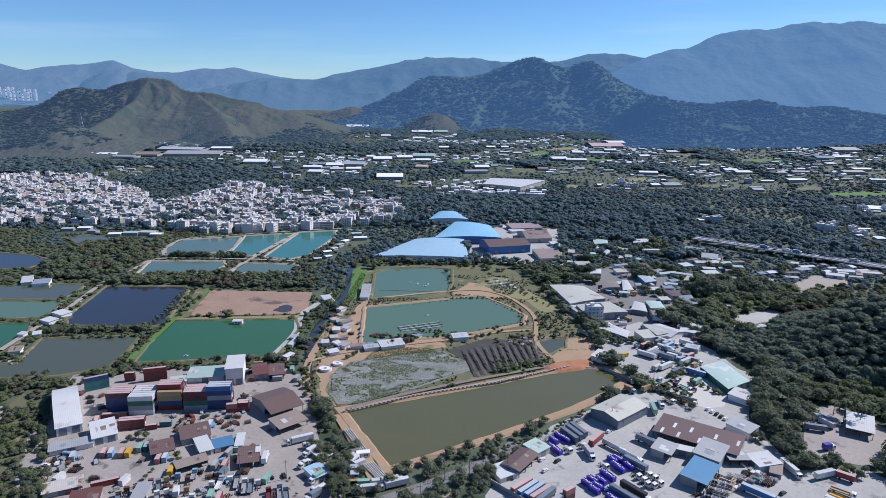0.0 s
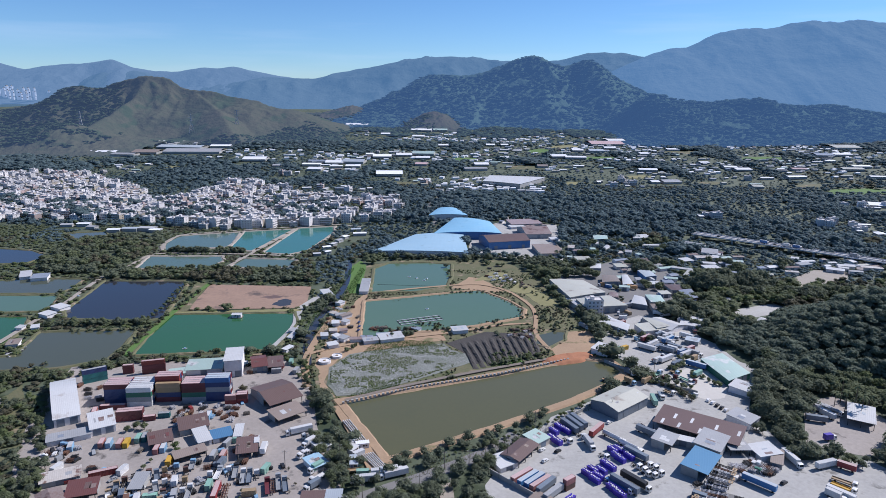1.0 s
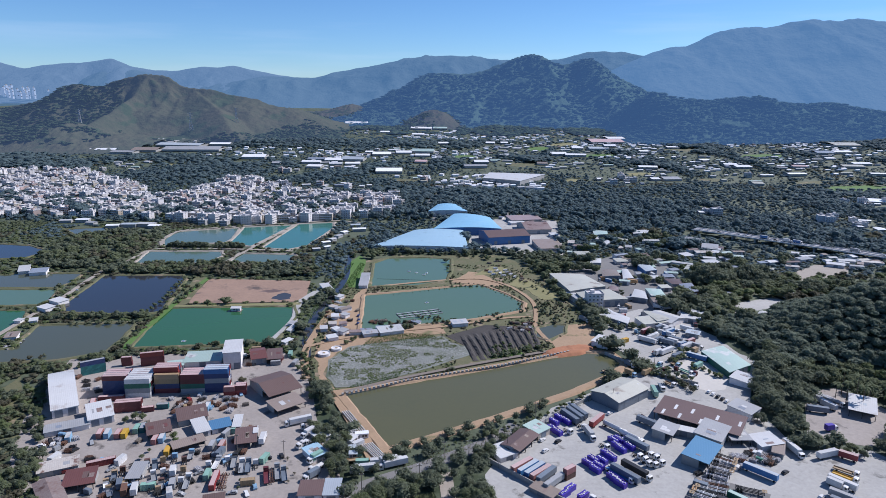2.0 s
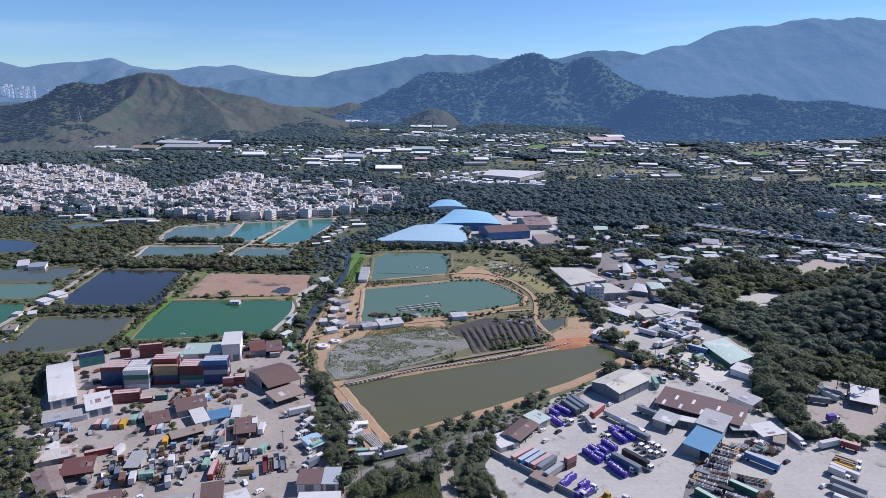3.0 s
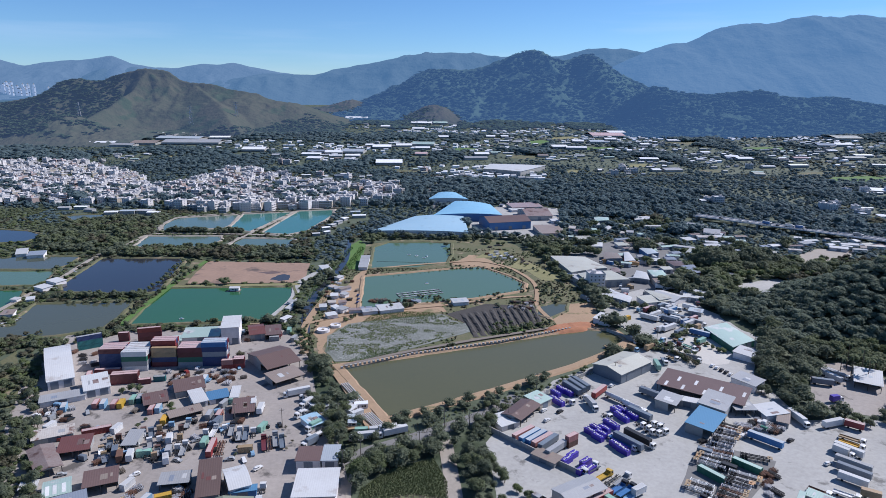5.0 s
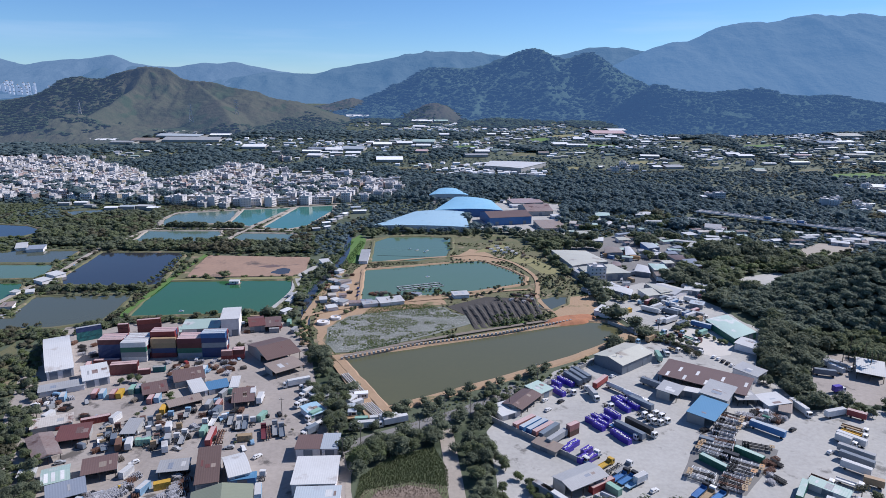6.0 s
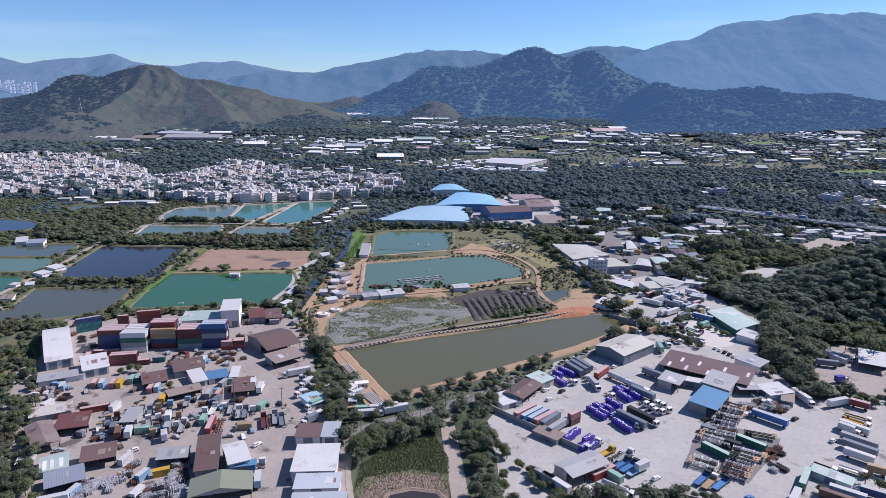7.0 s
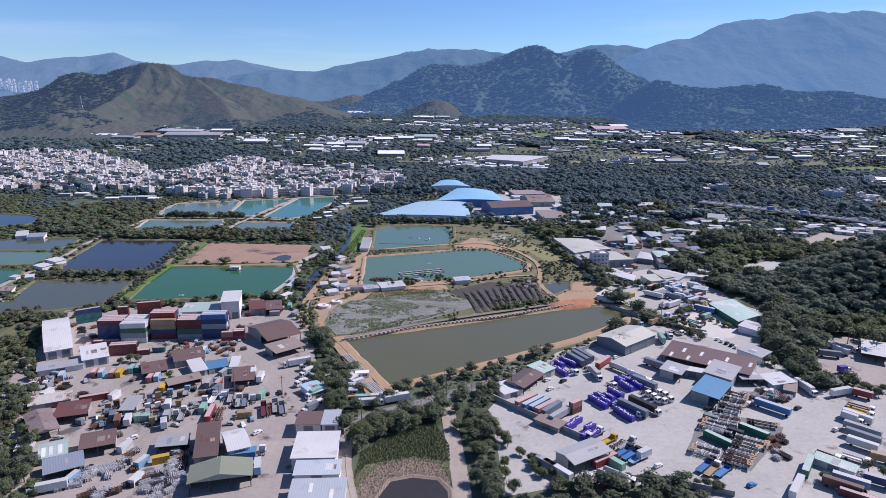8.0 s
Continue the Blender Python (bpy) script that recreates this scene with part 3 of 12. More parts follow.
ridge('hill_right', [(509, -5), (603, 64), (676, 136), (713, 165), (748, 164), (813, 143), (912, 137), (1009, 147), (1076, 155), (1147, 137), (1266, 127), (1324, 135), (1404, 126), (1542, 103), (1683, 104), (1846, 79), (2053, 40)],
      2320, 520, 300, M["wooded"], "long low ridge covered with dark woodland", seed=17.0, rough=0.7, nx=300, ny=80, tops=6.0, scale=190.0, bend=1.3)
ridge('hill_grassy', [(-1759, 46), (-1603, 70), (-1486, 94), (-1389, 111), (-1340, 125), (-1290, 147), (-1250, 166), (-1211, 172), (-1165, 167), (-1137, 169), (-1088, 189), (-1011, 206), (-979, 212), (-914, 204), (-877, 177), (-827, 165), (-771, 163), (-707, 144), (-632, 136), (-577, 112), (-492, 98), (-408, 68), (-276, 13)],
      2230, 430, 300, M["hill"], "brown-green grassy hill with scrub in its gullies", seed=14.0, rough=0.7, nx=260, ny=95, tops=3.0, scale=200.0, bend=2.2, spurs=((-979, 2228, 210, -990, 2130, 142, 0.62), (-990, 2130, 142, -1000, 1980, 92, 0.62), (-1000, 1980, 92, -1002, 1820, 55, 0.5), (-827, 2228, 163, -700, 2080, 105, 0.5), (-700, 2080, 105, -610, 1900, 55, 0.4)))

# ---------------------------------------------------------------- ponds
pond([(-56.2, 349.9), (-25.5, 292.5), (-5.9, 303.9), (37.9, 331.0), (74.0, 355.1), (107.7, 382.3), (118.2, 397.5), (113.2, 412.6), (96.3, 414.9), (67.3, 402.3), (13.9, 378.3)], 'w_olive', 'earth', 'olive-brown fish pond with ochre earth banks', width=5.0, seed=1)
pond([(-66.1, 536.6), (-59.1, 452.0), (-35.1, 461.6), (-9.6, 468.2), (21.0, 478.6), (44.1, 490.5), (64.3, 501.5), (68.2, 519.3), (57.9, 540.9), (40.6, 563.9), (32.2, 571.9), (-11.6, 555.5), (-41.2, 545.1)], 'w_teal', 'earth', 'teal-green pond with a floating raft', seed=2)
pond([(-63.6, 563.4), (-68.8, 643.3), (-55.9, 663.3), (-14.2, 667.3), (8.0, 661.6), (7.6, 616.1), (3.6, 584.6), (-22.3, 568.2)], 'w_teal', 'grass', 'green pond with net lines and aerators', seed=3)
pond([(-219.4, 497.6), (-121.7, 504.8), (-114.1, 480.6), (-115.5, 449.2), (-119.3, 428.2), (-210.6, 415.9), (-214.1, 443.1)], 'w_green', 'grass', 'bright green fish pond with grassy banks', seed=4)
pond([(-316.9, 588.6), (-245.8, 591.3), (-237.8, 577.4), (-223.4, 489.7), (-241.4, 482.8), (-297.4, 487.3), (-306.8, 504.1)], 'w_navy', 'grass', 'dark blue pond reflecting the sky', seed=5)
pond([(-298.8, 456.0), (-230.5, 463.8), (-226.4, 430.3), (-226.0, 408.0), (-249.1, 394.9), (-285.9, 388.7), (-313.4, 386.3), (-323.5, 405.4), (-289.0, 411.0)], 'w_grey', 'grass', 'grey-green pond beside scrub', seed=6)
pond([(-376.4, 484.8), (-351.8, 488.1), (-328.9, 488.9), (-316.0, 461.2), (-311.9, 432.9), (-323.0, 410.0), (-349.1, 414.0)], 'w_green', 'grass', 'green pond with jetties', seed=7)
pond([(-399.6, 592.7), (-341.7, 595.0), (-336.1, 563.5), (-342.7, 550.1), (-391.7, 548.4), (-425.9, 547.2), (-436.9, 576.9)], 'w_grey', 'grass', 'muddy grey fish pond', seed=8)
pond([(-415.5, 539.7), (-387.6, 542.2), (-336.2, 544.0), (-326.2, 517.4), (-329.5, 503.4), (-359.5, 499.7), (-394.4, 497.2)], 'w_teal', 'grass', 'pale teal fish pond with stakes', seed=9)
pond([(-557.8, 703.5), (-498.2, 708.9), (-459.6, 702.9), (-425.1, 679.8), (-431.1, 652.0), (-504.1, 631.8)], 'w_navy', 'grass', 'dark pond among trees', seed=10)
pond([(-325.1, 782.2), (-257.6, 807.9), (-248.6, 747.5), (-250.3, 728.2), (-312.9, 709.6), (-323.9, 732.9)], 'w_pale', 'sand_path', 'pale grey-green pond by the village', seed=11)
pond([(-251.4, 811.5), (-194.5, 827.8), (-212.2, 727.3), (-215.4, 711.4), (-242.6, 720.6), (-245.0, 753.4)], 'w_cyan', 'sand_path', 'turquoise pond by the village', seed=12)
pond([(-187.2, 835.1), (-144.8, 847.9), (-140.1, 810.6), (-153.4, 716.8), (-170.3, 698.3), (-199.6, 704.5)], 'w_cyan', 'sand_path', 'turquoise pond by the village', seed=13)
pond([(-316.2, 682.2), (-240.0, 685.5), (-233.5, 669.4), (-237.1, 638.5), (-308.6, 633.5)], 'w_pale', 'sand_path', 'grey-green pond behind trees', seed=14)
pond([(-216.5, 677.1), (-157.0, 675.0), (-158.4, 641.7), (-216.2, 641.5)], 'w_pale', 'sand_path', 'narrow grey-green pond', seed=15)
pond([(-467.9, 790.7), (-428.1, 802.4), (-413.8, 784.0), (-436.4, 758.7)], 'w_grey', 'grass', 'small pond below the village', seed=16)
pond([(71.7, 461.4), (83.5, 468.7), (94.4, 469.0), (90.7, 453.1), (76.6, 437.8), (68.4, 443.9)], 'w_grey', 'grass', 'shallow pond with weeds', seed=17, width=1.5)
pond([(-22.2, 203.0), (-18.7, 213.3), (-10.5, 216.0), (-1.0, 214.3), (3.1, 207.5), (3.2, 188.8), (-22.2, 188.3)], 'w_dark', 'withered', 'small dark pond among reeds', seed=18, width=1.0, rise=0.5)

# ---------------------------------------------------------------- fields, yards and roads
slab('compound', [(-95.0, 421.1), (-90.8, 514.0), (-86.9, 551.3), (-78.7, 653.6), (-50.9, 677.2), (65.2, 682.1), (93.4, 619.4), (102.6, 542.4), (116.6, 481.6), (110.7, 426.7), (124.3, 403.8), (113.1, 382.4), (-25.0, 285.6), (-59.4, 345.1), (-77.4, 369.8)], 0.05, M['grass'], 'uneven grassy ground between the ponds', 'ground', seed=21, jitter=1.5)
slab('field', [(-85.4, 411.8), (-82.0, 487.8), (-71.9, 551.8), (-66.8, 560.0), (-59.4, 450.9), (-1.0, 468.4), (3.3, 449.4), (-37.0, 432.6), (-70.0, 412.2), (-73.5, 377.7), (-60.9, 354.0), (-73.2, 366.1)], 0.12, M['earth'], 'bare ochre earth of the works ground', 'bare earth', seed=22, jitter=1.2)
slab('lotus_field', [(-74.6, 398.6), (-63.7, 421.9), (-33.1, 433.7), (1.2, 443.0), (7.3, 430.8), (19.1, 423.2), (20.5, 410.1), (-11.3, 385.0), (-32.0, 371.0), (-48.2, 360.1), (-62.6, 358.3), (-71.1, 373.9)], 0.2, M['lotus'], 'drained pond full of withered grey lotus', 'field', seed=23, jitter=1.0)
slab('ploughed_field', [(3.3, 443.0), (33.6, 467.2), (59.9, 463.3), (67.9, 439.7), (52.7, 424.2), (23.0, 406.5), (20.5, 419.4)], 0.15, M['black_soil'], 'dark wet soil heaped in ridges', 'field', seed=24)
hx, hy = np.linspace(64, 112, 49), np.linspace(400, 436, 37)
hgx, hgy = np.meshgrid(hx, hy, indexing="ij")
heap_u, heap_v = (hgx - 88) * 0.93 + (hgy - 417.5) * 0.37, (hgy - 417.5) * 0.93 - (hgx - 88) * 0.37
heap_z = 3.4 * (1 - (heap_u / 22) ** 2 - (heap_v / 8.5) ** 2) + 0.9 * fbm(hgx / 5, hgy / 5, 4, 63.0)
tagged(put("earth_heap", grid_mesh("earth_heap", hx, hy, np.clip(heap_z, -0.6, 1.9 + 0.5 * fbm(hgx / 4, hgy / 4, 3, 65.0)), M["red_earth"])), "low uneven heap of freshly dug red earth", "bare earth", kind="structure")
slab('field', [(94.4, 469.0), (114.5, 471.9), (112.1, 442.0), (104.7, 426.6), (80.2, 423.0), (78.0, 433.8), (93.5, 452.1)], 0.16, M['earth'], 'bare trampled earth beside the pond', 'bare earth', seed=26, jitter=1.5)
slab('lawn', [(61, 573), (74, 600), (83, 585), (89, 573), (72, 563)], 0.14, M['dry_grass'], 'dry yellow-green grass plot', 'lawn', seed=27)
slab('lawn', [(75, 562), (91, 571), (99, 544), (100, 531), (85, 530)], 0.14, M['dry_grass'], 'dry yellow-green grass plot', 'lawn', seed=127)
slab('lawn', [(30, 602), (50, 636), (66, 632), (62, 612)], 0.14, M['dry_grass'], 'dry grass beside the fish pond', 'lawn', seed=128)
slab('field', [(8.9, 579.6), (26.0, 616.8), (36, 612), (58, 572), (50.1, 567.5)], 0.13, M['earth'], 'trampled earth between pond and plots', 'bare earth', seed=129, jitter=1.5)
slab('lawn', [(40, 408), (46, 421), (54, 418), (57, 411), (48, 406)], 0.17, M['lush'], 'bright green patch of vegetables', 'lawn', seed=130, jitter=1.0)
slab('lawn', [(64, 452), (68, 466), (76, 465), (74, 452)], 0.17, M['lush'], 'bright green weeds beside the shallow pond', 'lawn', seed=131, jitter=1.0)
slab('lawn', [(-87.3, 675.6), (-78.7, 653.6), (-72.9, 559.8), (-83.1, 559.5), (-92.2, 593.5), (-93.3, 653.0)], 0.1, M['lush'], 'bright green wet grass', 'lawn', seed=28)
slab('dried_pond', [(-215.7, 581.7), (-121.4, 578.2), (-116.3, 534.9), (-122.2, 517.2), (-209.5, 510.1), (-213.3, 542.1)], 0.35, M['brown_mud'], 'drained pond bed of dried brown mud', 'field', seed=29)
slab('bank', [(-207.6, 507.4), (-213.3, 542.1), (-216.9, 585.2), (-231.3, 588.2), (-222.4, 531.2), (-222.4, 501.5)], 0.5, M['grass'], 'grassy pond bank', 'bank', seed=30)
# what is left of the water in the drained bed
slab('puddle', [(-143.6, 524.4), (-142.1, 536.4), (-136.5, 541.9), (-129.2, 535.0), (-128.0, 524.5), (-135.4, 520.6)], 0.36, M['w_dark'], 'dark shallow puddle in the drained pond bed', 'puddle', seed=51, step=3.0, jitter=1.2, depth=0.05, mark=False)
slab('puddle', [(-161.0, 545.3), (-149.2, 551.9), (-139.6, 549.7), (-141.3, 544.2), (-152.0, 540.8)], 0.36, M['w_mud'], 'wet brown mud patch in the drained pond bed', 'puddle', seed=52, step=3.0, jitter=1.4, depth=0.05, mark=False)
slab('yard', [(-222.3, 315.9), (-243.5, 400.6), (-224.2, 385.1), (-199.1, 407.7), (-149.2, 403.7), (-106.6, 410.8), (-85.3, 389.5), (-66.5, 320.1), (-46.6, 270.4), (-27.1, 197.2), (-24.9, 180.0), (-149.8, 177.8), (-190.0, 247.1)], 0.08, M['dirty_concrete'], 'worn grey concrete of the container yard', 'yard', seed=31)
slab('yard', [(21.3, 269.3), (32.0, 289.4), (62.6, 335.0), (90.8, 356.5), (143.4, 396.7), (208.4, 404.1), (177.6, 342.1), (180.8, 293.1), (216.5, 293.9), (231.7, 266.3), (160.3, 172.9), (99.1, 171.9), (92.8, 210.9), (70.5, 212.2), (45.5, 211.7), (22.2, 204.5), (22.7, 238.3)], 0.08, M['concrete'], 'worn pale concrete of the truck yard', 'yard', seed=32)
# dark sheet painted in for oily dirt and the shadow between stacked chassis
slab('yard', [(98.5, 236.0), (118.5, 222.6), (136.5, 240.8), (147.5, 256.0), (136.0, 263.5), (119.5, 270.0), (109.0, 254.5)], 0.1, M['asphalt'], 'dark oily ground with painted shade under the stacked trailers', 'yard', seed=45, depth=0.06)
slab('yard', [(219.1, 360.2), (239.8, 364.4), (250.4, 345.8), (255.9, 321.4), (218.6, 297.1), (191.5, 307.3)], 0.09, M['dirty_concrete'], 'pale concrete yard below the knoll', 'yard', seed=33)
slab('yard', [(123.3, 481.8), (162.2, 508.7), (190.6, 496.4), (195.2, 460.6), (215.0, 420.0), (200.5, 376.7), (188.2, 361.4), (158.4, 346.7), (141.4, 375.2), (128.2, 403.9), (117.1, 436.9)], 0.07, M['concrete'], 'pale concrete yard full of lorries', 'yard', seed=34)
slab('yard', [(113.1, 620.2), (189.1, 687.4), (237.9, 666.7), (215.7, 554.0), (172.2, 495.8), (132.3, 482.1), (108.4, 520.7)], 0.06, M['asphalt'], 'paved ground between sheds', 'yard', seed=35)
slab('yard', [(146, 391), (167, 406), (175, 399), (179, 374), (171, 361), (160, 358), (149, 368)], 0.12, M['pale_lot'], 'bare pale gravel lot beside the sheds', 'yard', seed=40)
slab('yard', [(248.8, 525.3), (291.8, 544.3), (296.2, 524.0), (246.1, 468.9), (229.4, 482.6)], 0.06, M['concrete'], 'pale paved clearing among trees', 'yard', seed=36)
slab('yard', [(342.6, 619.4), (387.7, 655.5), (421.4, 652.6), (402.9, 621.7), (357.9, 601.3), (341.9, 591.8)], 0.06, M['sand_path'], 'bare sandy lot', 'yard', seed=37)
slab('yard', [(28.4, 717.2), (41.4, 836.7), (79.5, 893.5), (156.2, 878.6), (133.1, 685.0), (66.2, 694.0)], 0.06, M['concrete'], 'paved ground between the blue sheds', 'yard', seed=38)
slab('field', [(-264.2, 346.2), (-257.3, 355.2), (-257.7, 369.1), (-221.7, 315.9), (-205.6, 283.6), (-210.9, 277.6), (-221.2, 277.4)], 0.07, M['grass'], 'rough grass beside the scrub', 'grass', seed=41)
slab('reed_bed', [(-32.3, 213.7), (-31.6, 233.0), (-21.5, 246.2), (-2.8, 256.0), (3.3, 237.9), (4.1, 197.8), (-27.1, 197.2)], 0.12, M['marsh'], 'reeds and rough grass', 'reeds', seed=39)
slab('reed_bed', [(-30.5, 199), (-29.5, 212), (-24, 223), (-12, 227.5), (-1, 225), (3.6, 214), (4.0, 199)], 0.16, M['withered'], 'brown withered reeds round the dark pond', 'reeds', seed=42, mark=False)
slab('meadow', [(222, 1753), (243, 1737), (282, 1753), (298, 1809), (273, 1831), (236, 1809)], 0.1, M['lush'], 'open grass field among the woods', 'field', seed=30)
slab('meadow', [(303, 1861), (328, 1848), (375, 1863), (393, 1911), (363, 1928), (318, 1908)], 0.1, M['dry_grass'], 'open grass field among the woods', 'field', seed=38)
slab('meadow', [(345, 1634), (372, 1624), (422, 1637), (440, 1674), (408, 1686), (361, 1671)], 0.1, M['lush'], 'open grass field among the woods', 'field', seed=13)
slab('meadow', [(701, 1187), (737, 1174), (813, 1188), (853, 1228), (811, 1244), (738, 1230)], 0.1, M['lush'], 'open grass field among the woods', 'field', seed=92)
slab('meadow', [(145, 1465), (171, 1454), (214, 1467), (228, 1507), (198, 1521), (157, 1505)], 0.1, M['grass'], 'open grass field among the woods', 'field', seed=50)
slab('meadow', [(-624, 1421), (-605, 1416), (-580, 1422), (-582, 1441), (-605, 1447), (-627, 1439)], 0.1, M['dry_grass'], 'open grass field among the woods', 'field', seed=61)
slab('meadow', [(585, 1767), (622, 1751), (688, 1750), (714, 1786), (673, 1810), (610, 1807)], 0.1, M['grass'], 'open grass field among the woods', 'field', seed=19)
slab('meadow', [(739, 1632), (770, 1615), (831, 1614), (858, 1645), (822, 1666), (764, 1663)], 0.1, M['lush'], 'open grass field among the woods', 'field', seed=11)
slab('meadow', [(-98, 1243), (-78, 1236), (-49, 1244), (-45, 1268), (-67, 1277), (-94, 1267)], 0.1, M['grass'], 'open grass field among the woods', 'field', seed=8)
slab('meadow', [(13, 1589), (37, 1580), (75, 1591), (83, 1626), (56, 1639), (20, 1624)], 0.1, M['lush'], 'open grass field among the woods', 'field', seed=2)
slab('meadow', [(371, 1353), (393, 1347), (435, 1356), (450, 1381), (424, 1390), (384, 1379)], 0.1, M['dry_grass'], 'open grass field among the woods', 'field', seed=51)
slab('meadow', [(486, 1282), (507, 1275), (547, 1284), (564, 1308), (540, 1317), (502, 1306)], 0.1, M['grass'], 'open grass field among the woods', 'field', seed=70)
slab('meadow', [(-437, 2115), (-391, 2106), (-324, 2123), (-318, 2164), (-372, 2176), (-433, 2156)], 0.1, M['dry_grass'], 'open grass field among the woods', 'field', seed=37)
slab('meadow', [(-214, 2057), (-170, 2049), (-103, 2065), (-92, 2104), (-144, 2115), (-205, 2096)], 0.1, M['grass'], 'open grass field among the woods', 'field', seed=97)
slab('meadow', [(673, 1253), (698, 1244), (750, 1251), (774, 1278), (745, 1291), (696, 1282)], 0.1, M['grass'], 'open grass field among the woods', 'field', seed=7)
slab('meadow', [(237, 1265), (251, 1258), (277, 1266), (287, 1290), (270, 1299), (246, 1290)], 0.1, M['dry_grass'], 'open grass field among the woods', 'field', seed=28)
slab('meadow', [(-535, 1795), (-501, 1788), (-453, 1800), (-450, 1829), (-491, 1838), (-534, 1824)], 0.1, M['grass'], 'open grass field among the woods', 'field', seed=66)
slab('meadow', [(137, 2174), (176, 2164), (239, 2181), (255, 2224), (210, 2237), (151, 2217)], 0.1, M['dry_grass'], 'open grass field among the woods', 'field', seed=68)
slab('meadow', [(947, 1922), (984, 1904), (1053, 1899), (1081, 1926), (1039, 1948), (973, 1950)], 0.1, M['grass'], 'open grass field among the woods', 'field', seed=46)
slab('meadow', [(558, 1943), (590, 1935), (645, 1936), (665, 1964), (630, 1985), (577, 1977)], 0.1, M['lush'], 'open grass field among the woods', 'field', seed=35)
strip('road', [(-52.1, 245.5), (-44.2, 255.1), (-30.2, 261.4), (-15.8, 270.1), (-3.2, 278.0), (13.0, 288.9), (27.3, 298.6), (40.4, 315.7)], 8, 0.16, M['asphalt'], 'grey asphalt lane past the pond', 'road')
strip('road', [(2.1, 274.3), (4.5, 246.8), (6.9, 221.9), (8.4, 197.9), (9.4, 180.6)], 6.5, 0.2, M['sand_path'], 'pale concrete track', 'track')
strip('road', [(-59.4, 345.1), (-41.4, 305.9), (-31.4, 280.7)], 7.0, 0.7, M['earth'], 'ochre earth track on the pond bank', 'track')
strip('road', [(318.0, 806.4), (320.3, 804.4), (355.5, 775.6), (402.9, 734.4), (445.8, 697.2), (471.8, 672.6), (545.0, 606.0)], 17, 5.5, M['concrete'], 'raised concrete motorway', 'motorway')
strip('road', [(-11.1, 869.6), (-8.1, 950.4), (-24.9, 1019.8), (5.0, 1164.4)], 7, 0.1, M['asphalt'], 'grey village road', 'road')
strip('road', [(-315.1, 432.8), (-317.2, 486.7), (-316.8, 513.5), (-322.4, 559.0), (-326.9, 603.0)], 4, 1.0, M['sand_path'], 'sandy track along the pond banks', 'track')
strip('road', [(-319.3, 633.1), (-321.1, 689.2), (-302.8, 697.4), (-265.0, 696.6), (-208.0, 694.2), (-163.2, 688.9)], 4, 0.9, M['sand_path'], 'sandy track along the pond banks', 'track')
strip('road', [(-219.7, 643.5), (-212.7, 689.1), (-202.9, 746.9), (-188.7, 835.0)], 3.5, 1.1, M['sand_path'], 'sandy track between two ponds', 'track')
strip('road', [(-315.0, 714.6), (-327.3, 741.0), (-326.1, 788.4), (-257.7, 817.8), (-141.1, 862.5), (-108.4, 846.2)], 4, 0.9, M['sand_path'], 'sandy track below the village', 'track')
strip('road', [(-119.7, 425.3), (-115.5, 449.2), (-111.9, 480.6), (-120.6, 510.3), (-110.4, 542.7), (-101.0, 575.5)], 6, 0.7, M['concrete'], 'concrete track beside the channel', 'track')
strip('road', [(-65.3, 560.1), (-17.4, 578.6), (36.0, 594.7), (60.9, 572.9), (78.2, 526.8), (76.0, 492.8), (69.7, 462.5), (77.5, 430.8)], 3.4, 0.6, M['earth'], 'ochre earth path round the pond', 'track')
strip('road', [(-91.1, 421.2), (-73.9, 436.6), (-34.4, 451.6), (7.6, 464.1), (52.6, 485.8), (70.6, 486.3)], 3.2, 0.55, M['earth'], 'ochre earth path along the pond', 'track')
strip('road', [(-56.4, 351.3), (-28.3, 368.8), (14.2, 389.8), (69.1, 414.1), (85.8, 421.2)], 3.0, 1.0, M['timber'], 'boarded walk along the pond bank', 'walkway')
strip('channel_water', [(-89.3, 402.6), (-97.2, 441.2), (-99.8, 487.2), (-91.9, 551.1), (-90.6, 593.5), (-99.4, 675.1)], 6, 0.13, M['w_navy'], 'narrow dark water channel', 'channel')
strip('road', [(-82.6, 369.7), (-93.1, 411.6), (-91.0, 463.4), (-84.7, 535.9)], 5, 0.4, M['earth'], 'ochre earth track', 'track')
strip('bank', [(-217, 585), (-219.5, 545), (-219, 512), (-217.5, 470), (-218, 440), (-215, 412)], 4.5, 0.98, M['lush'], 'bright green grass on the bank between two ponds', 'bank')
strip('road', [(-222.8, 500.2), (-168.5, 506.0), (-116.3, 511.8)], 6, 0.75, M['dry_grass'], 'dry grass strip along the pond bank', 'bank')
strip('road', [(-34.4, 256.5), (-37.3, 245.5), (-38.2, 233.6), (-35.6, 221.6), (-32.6, 210.7), (-29.5, 199.0)], 2.2, 0.22, M['sand_path'], 'narrow pale footpath beside the marsh', 'path')
strip('road', [(-260.6, 350.7), (-242.5, 318.7), (-217.2, 277.1)], 4, 0.15, M['sand_path'], 'curved pale path', 'track')

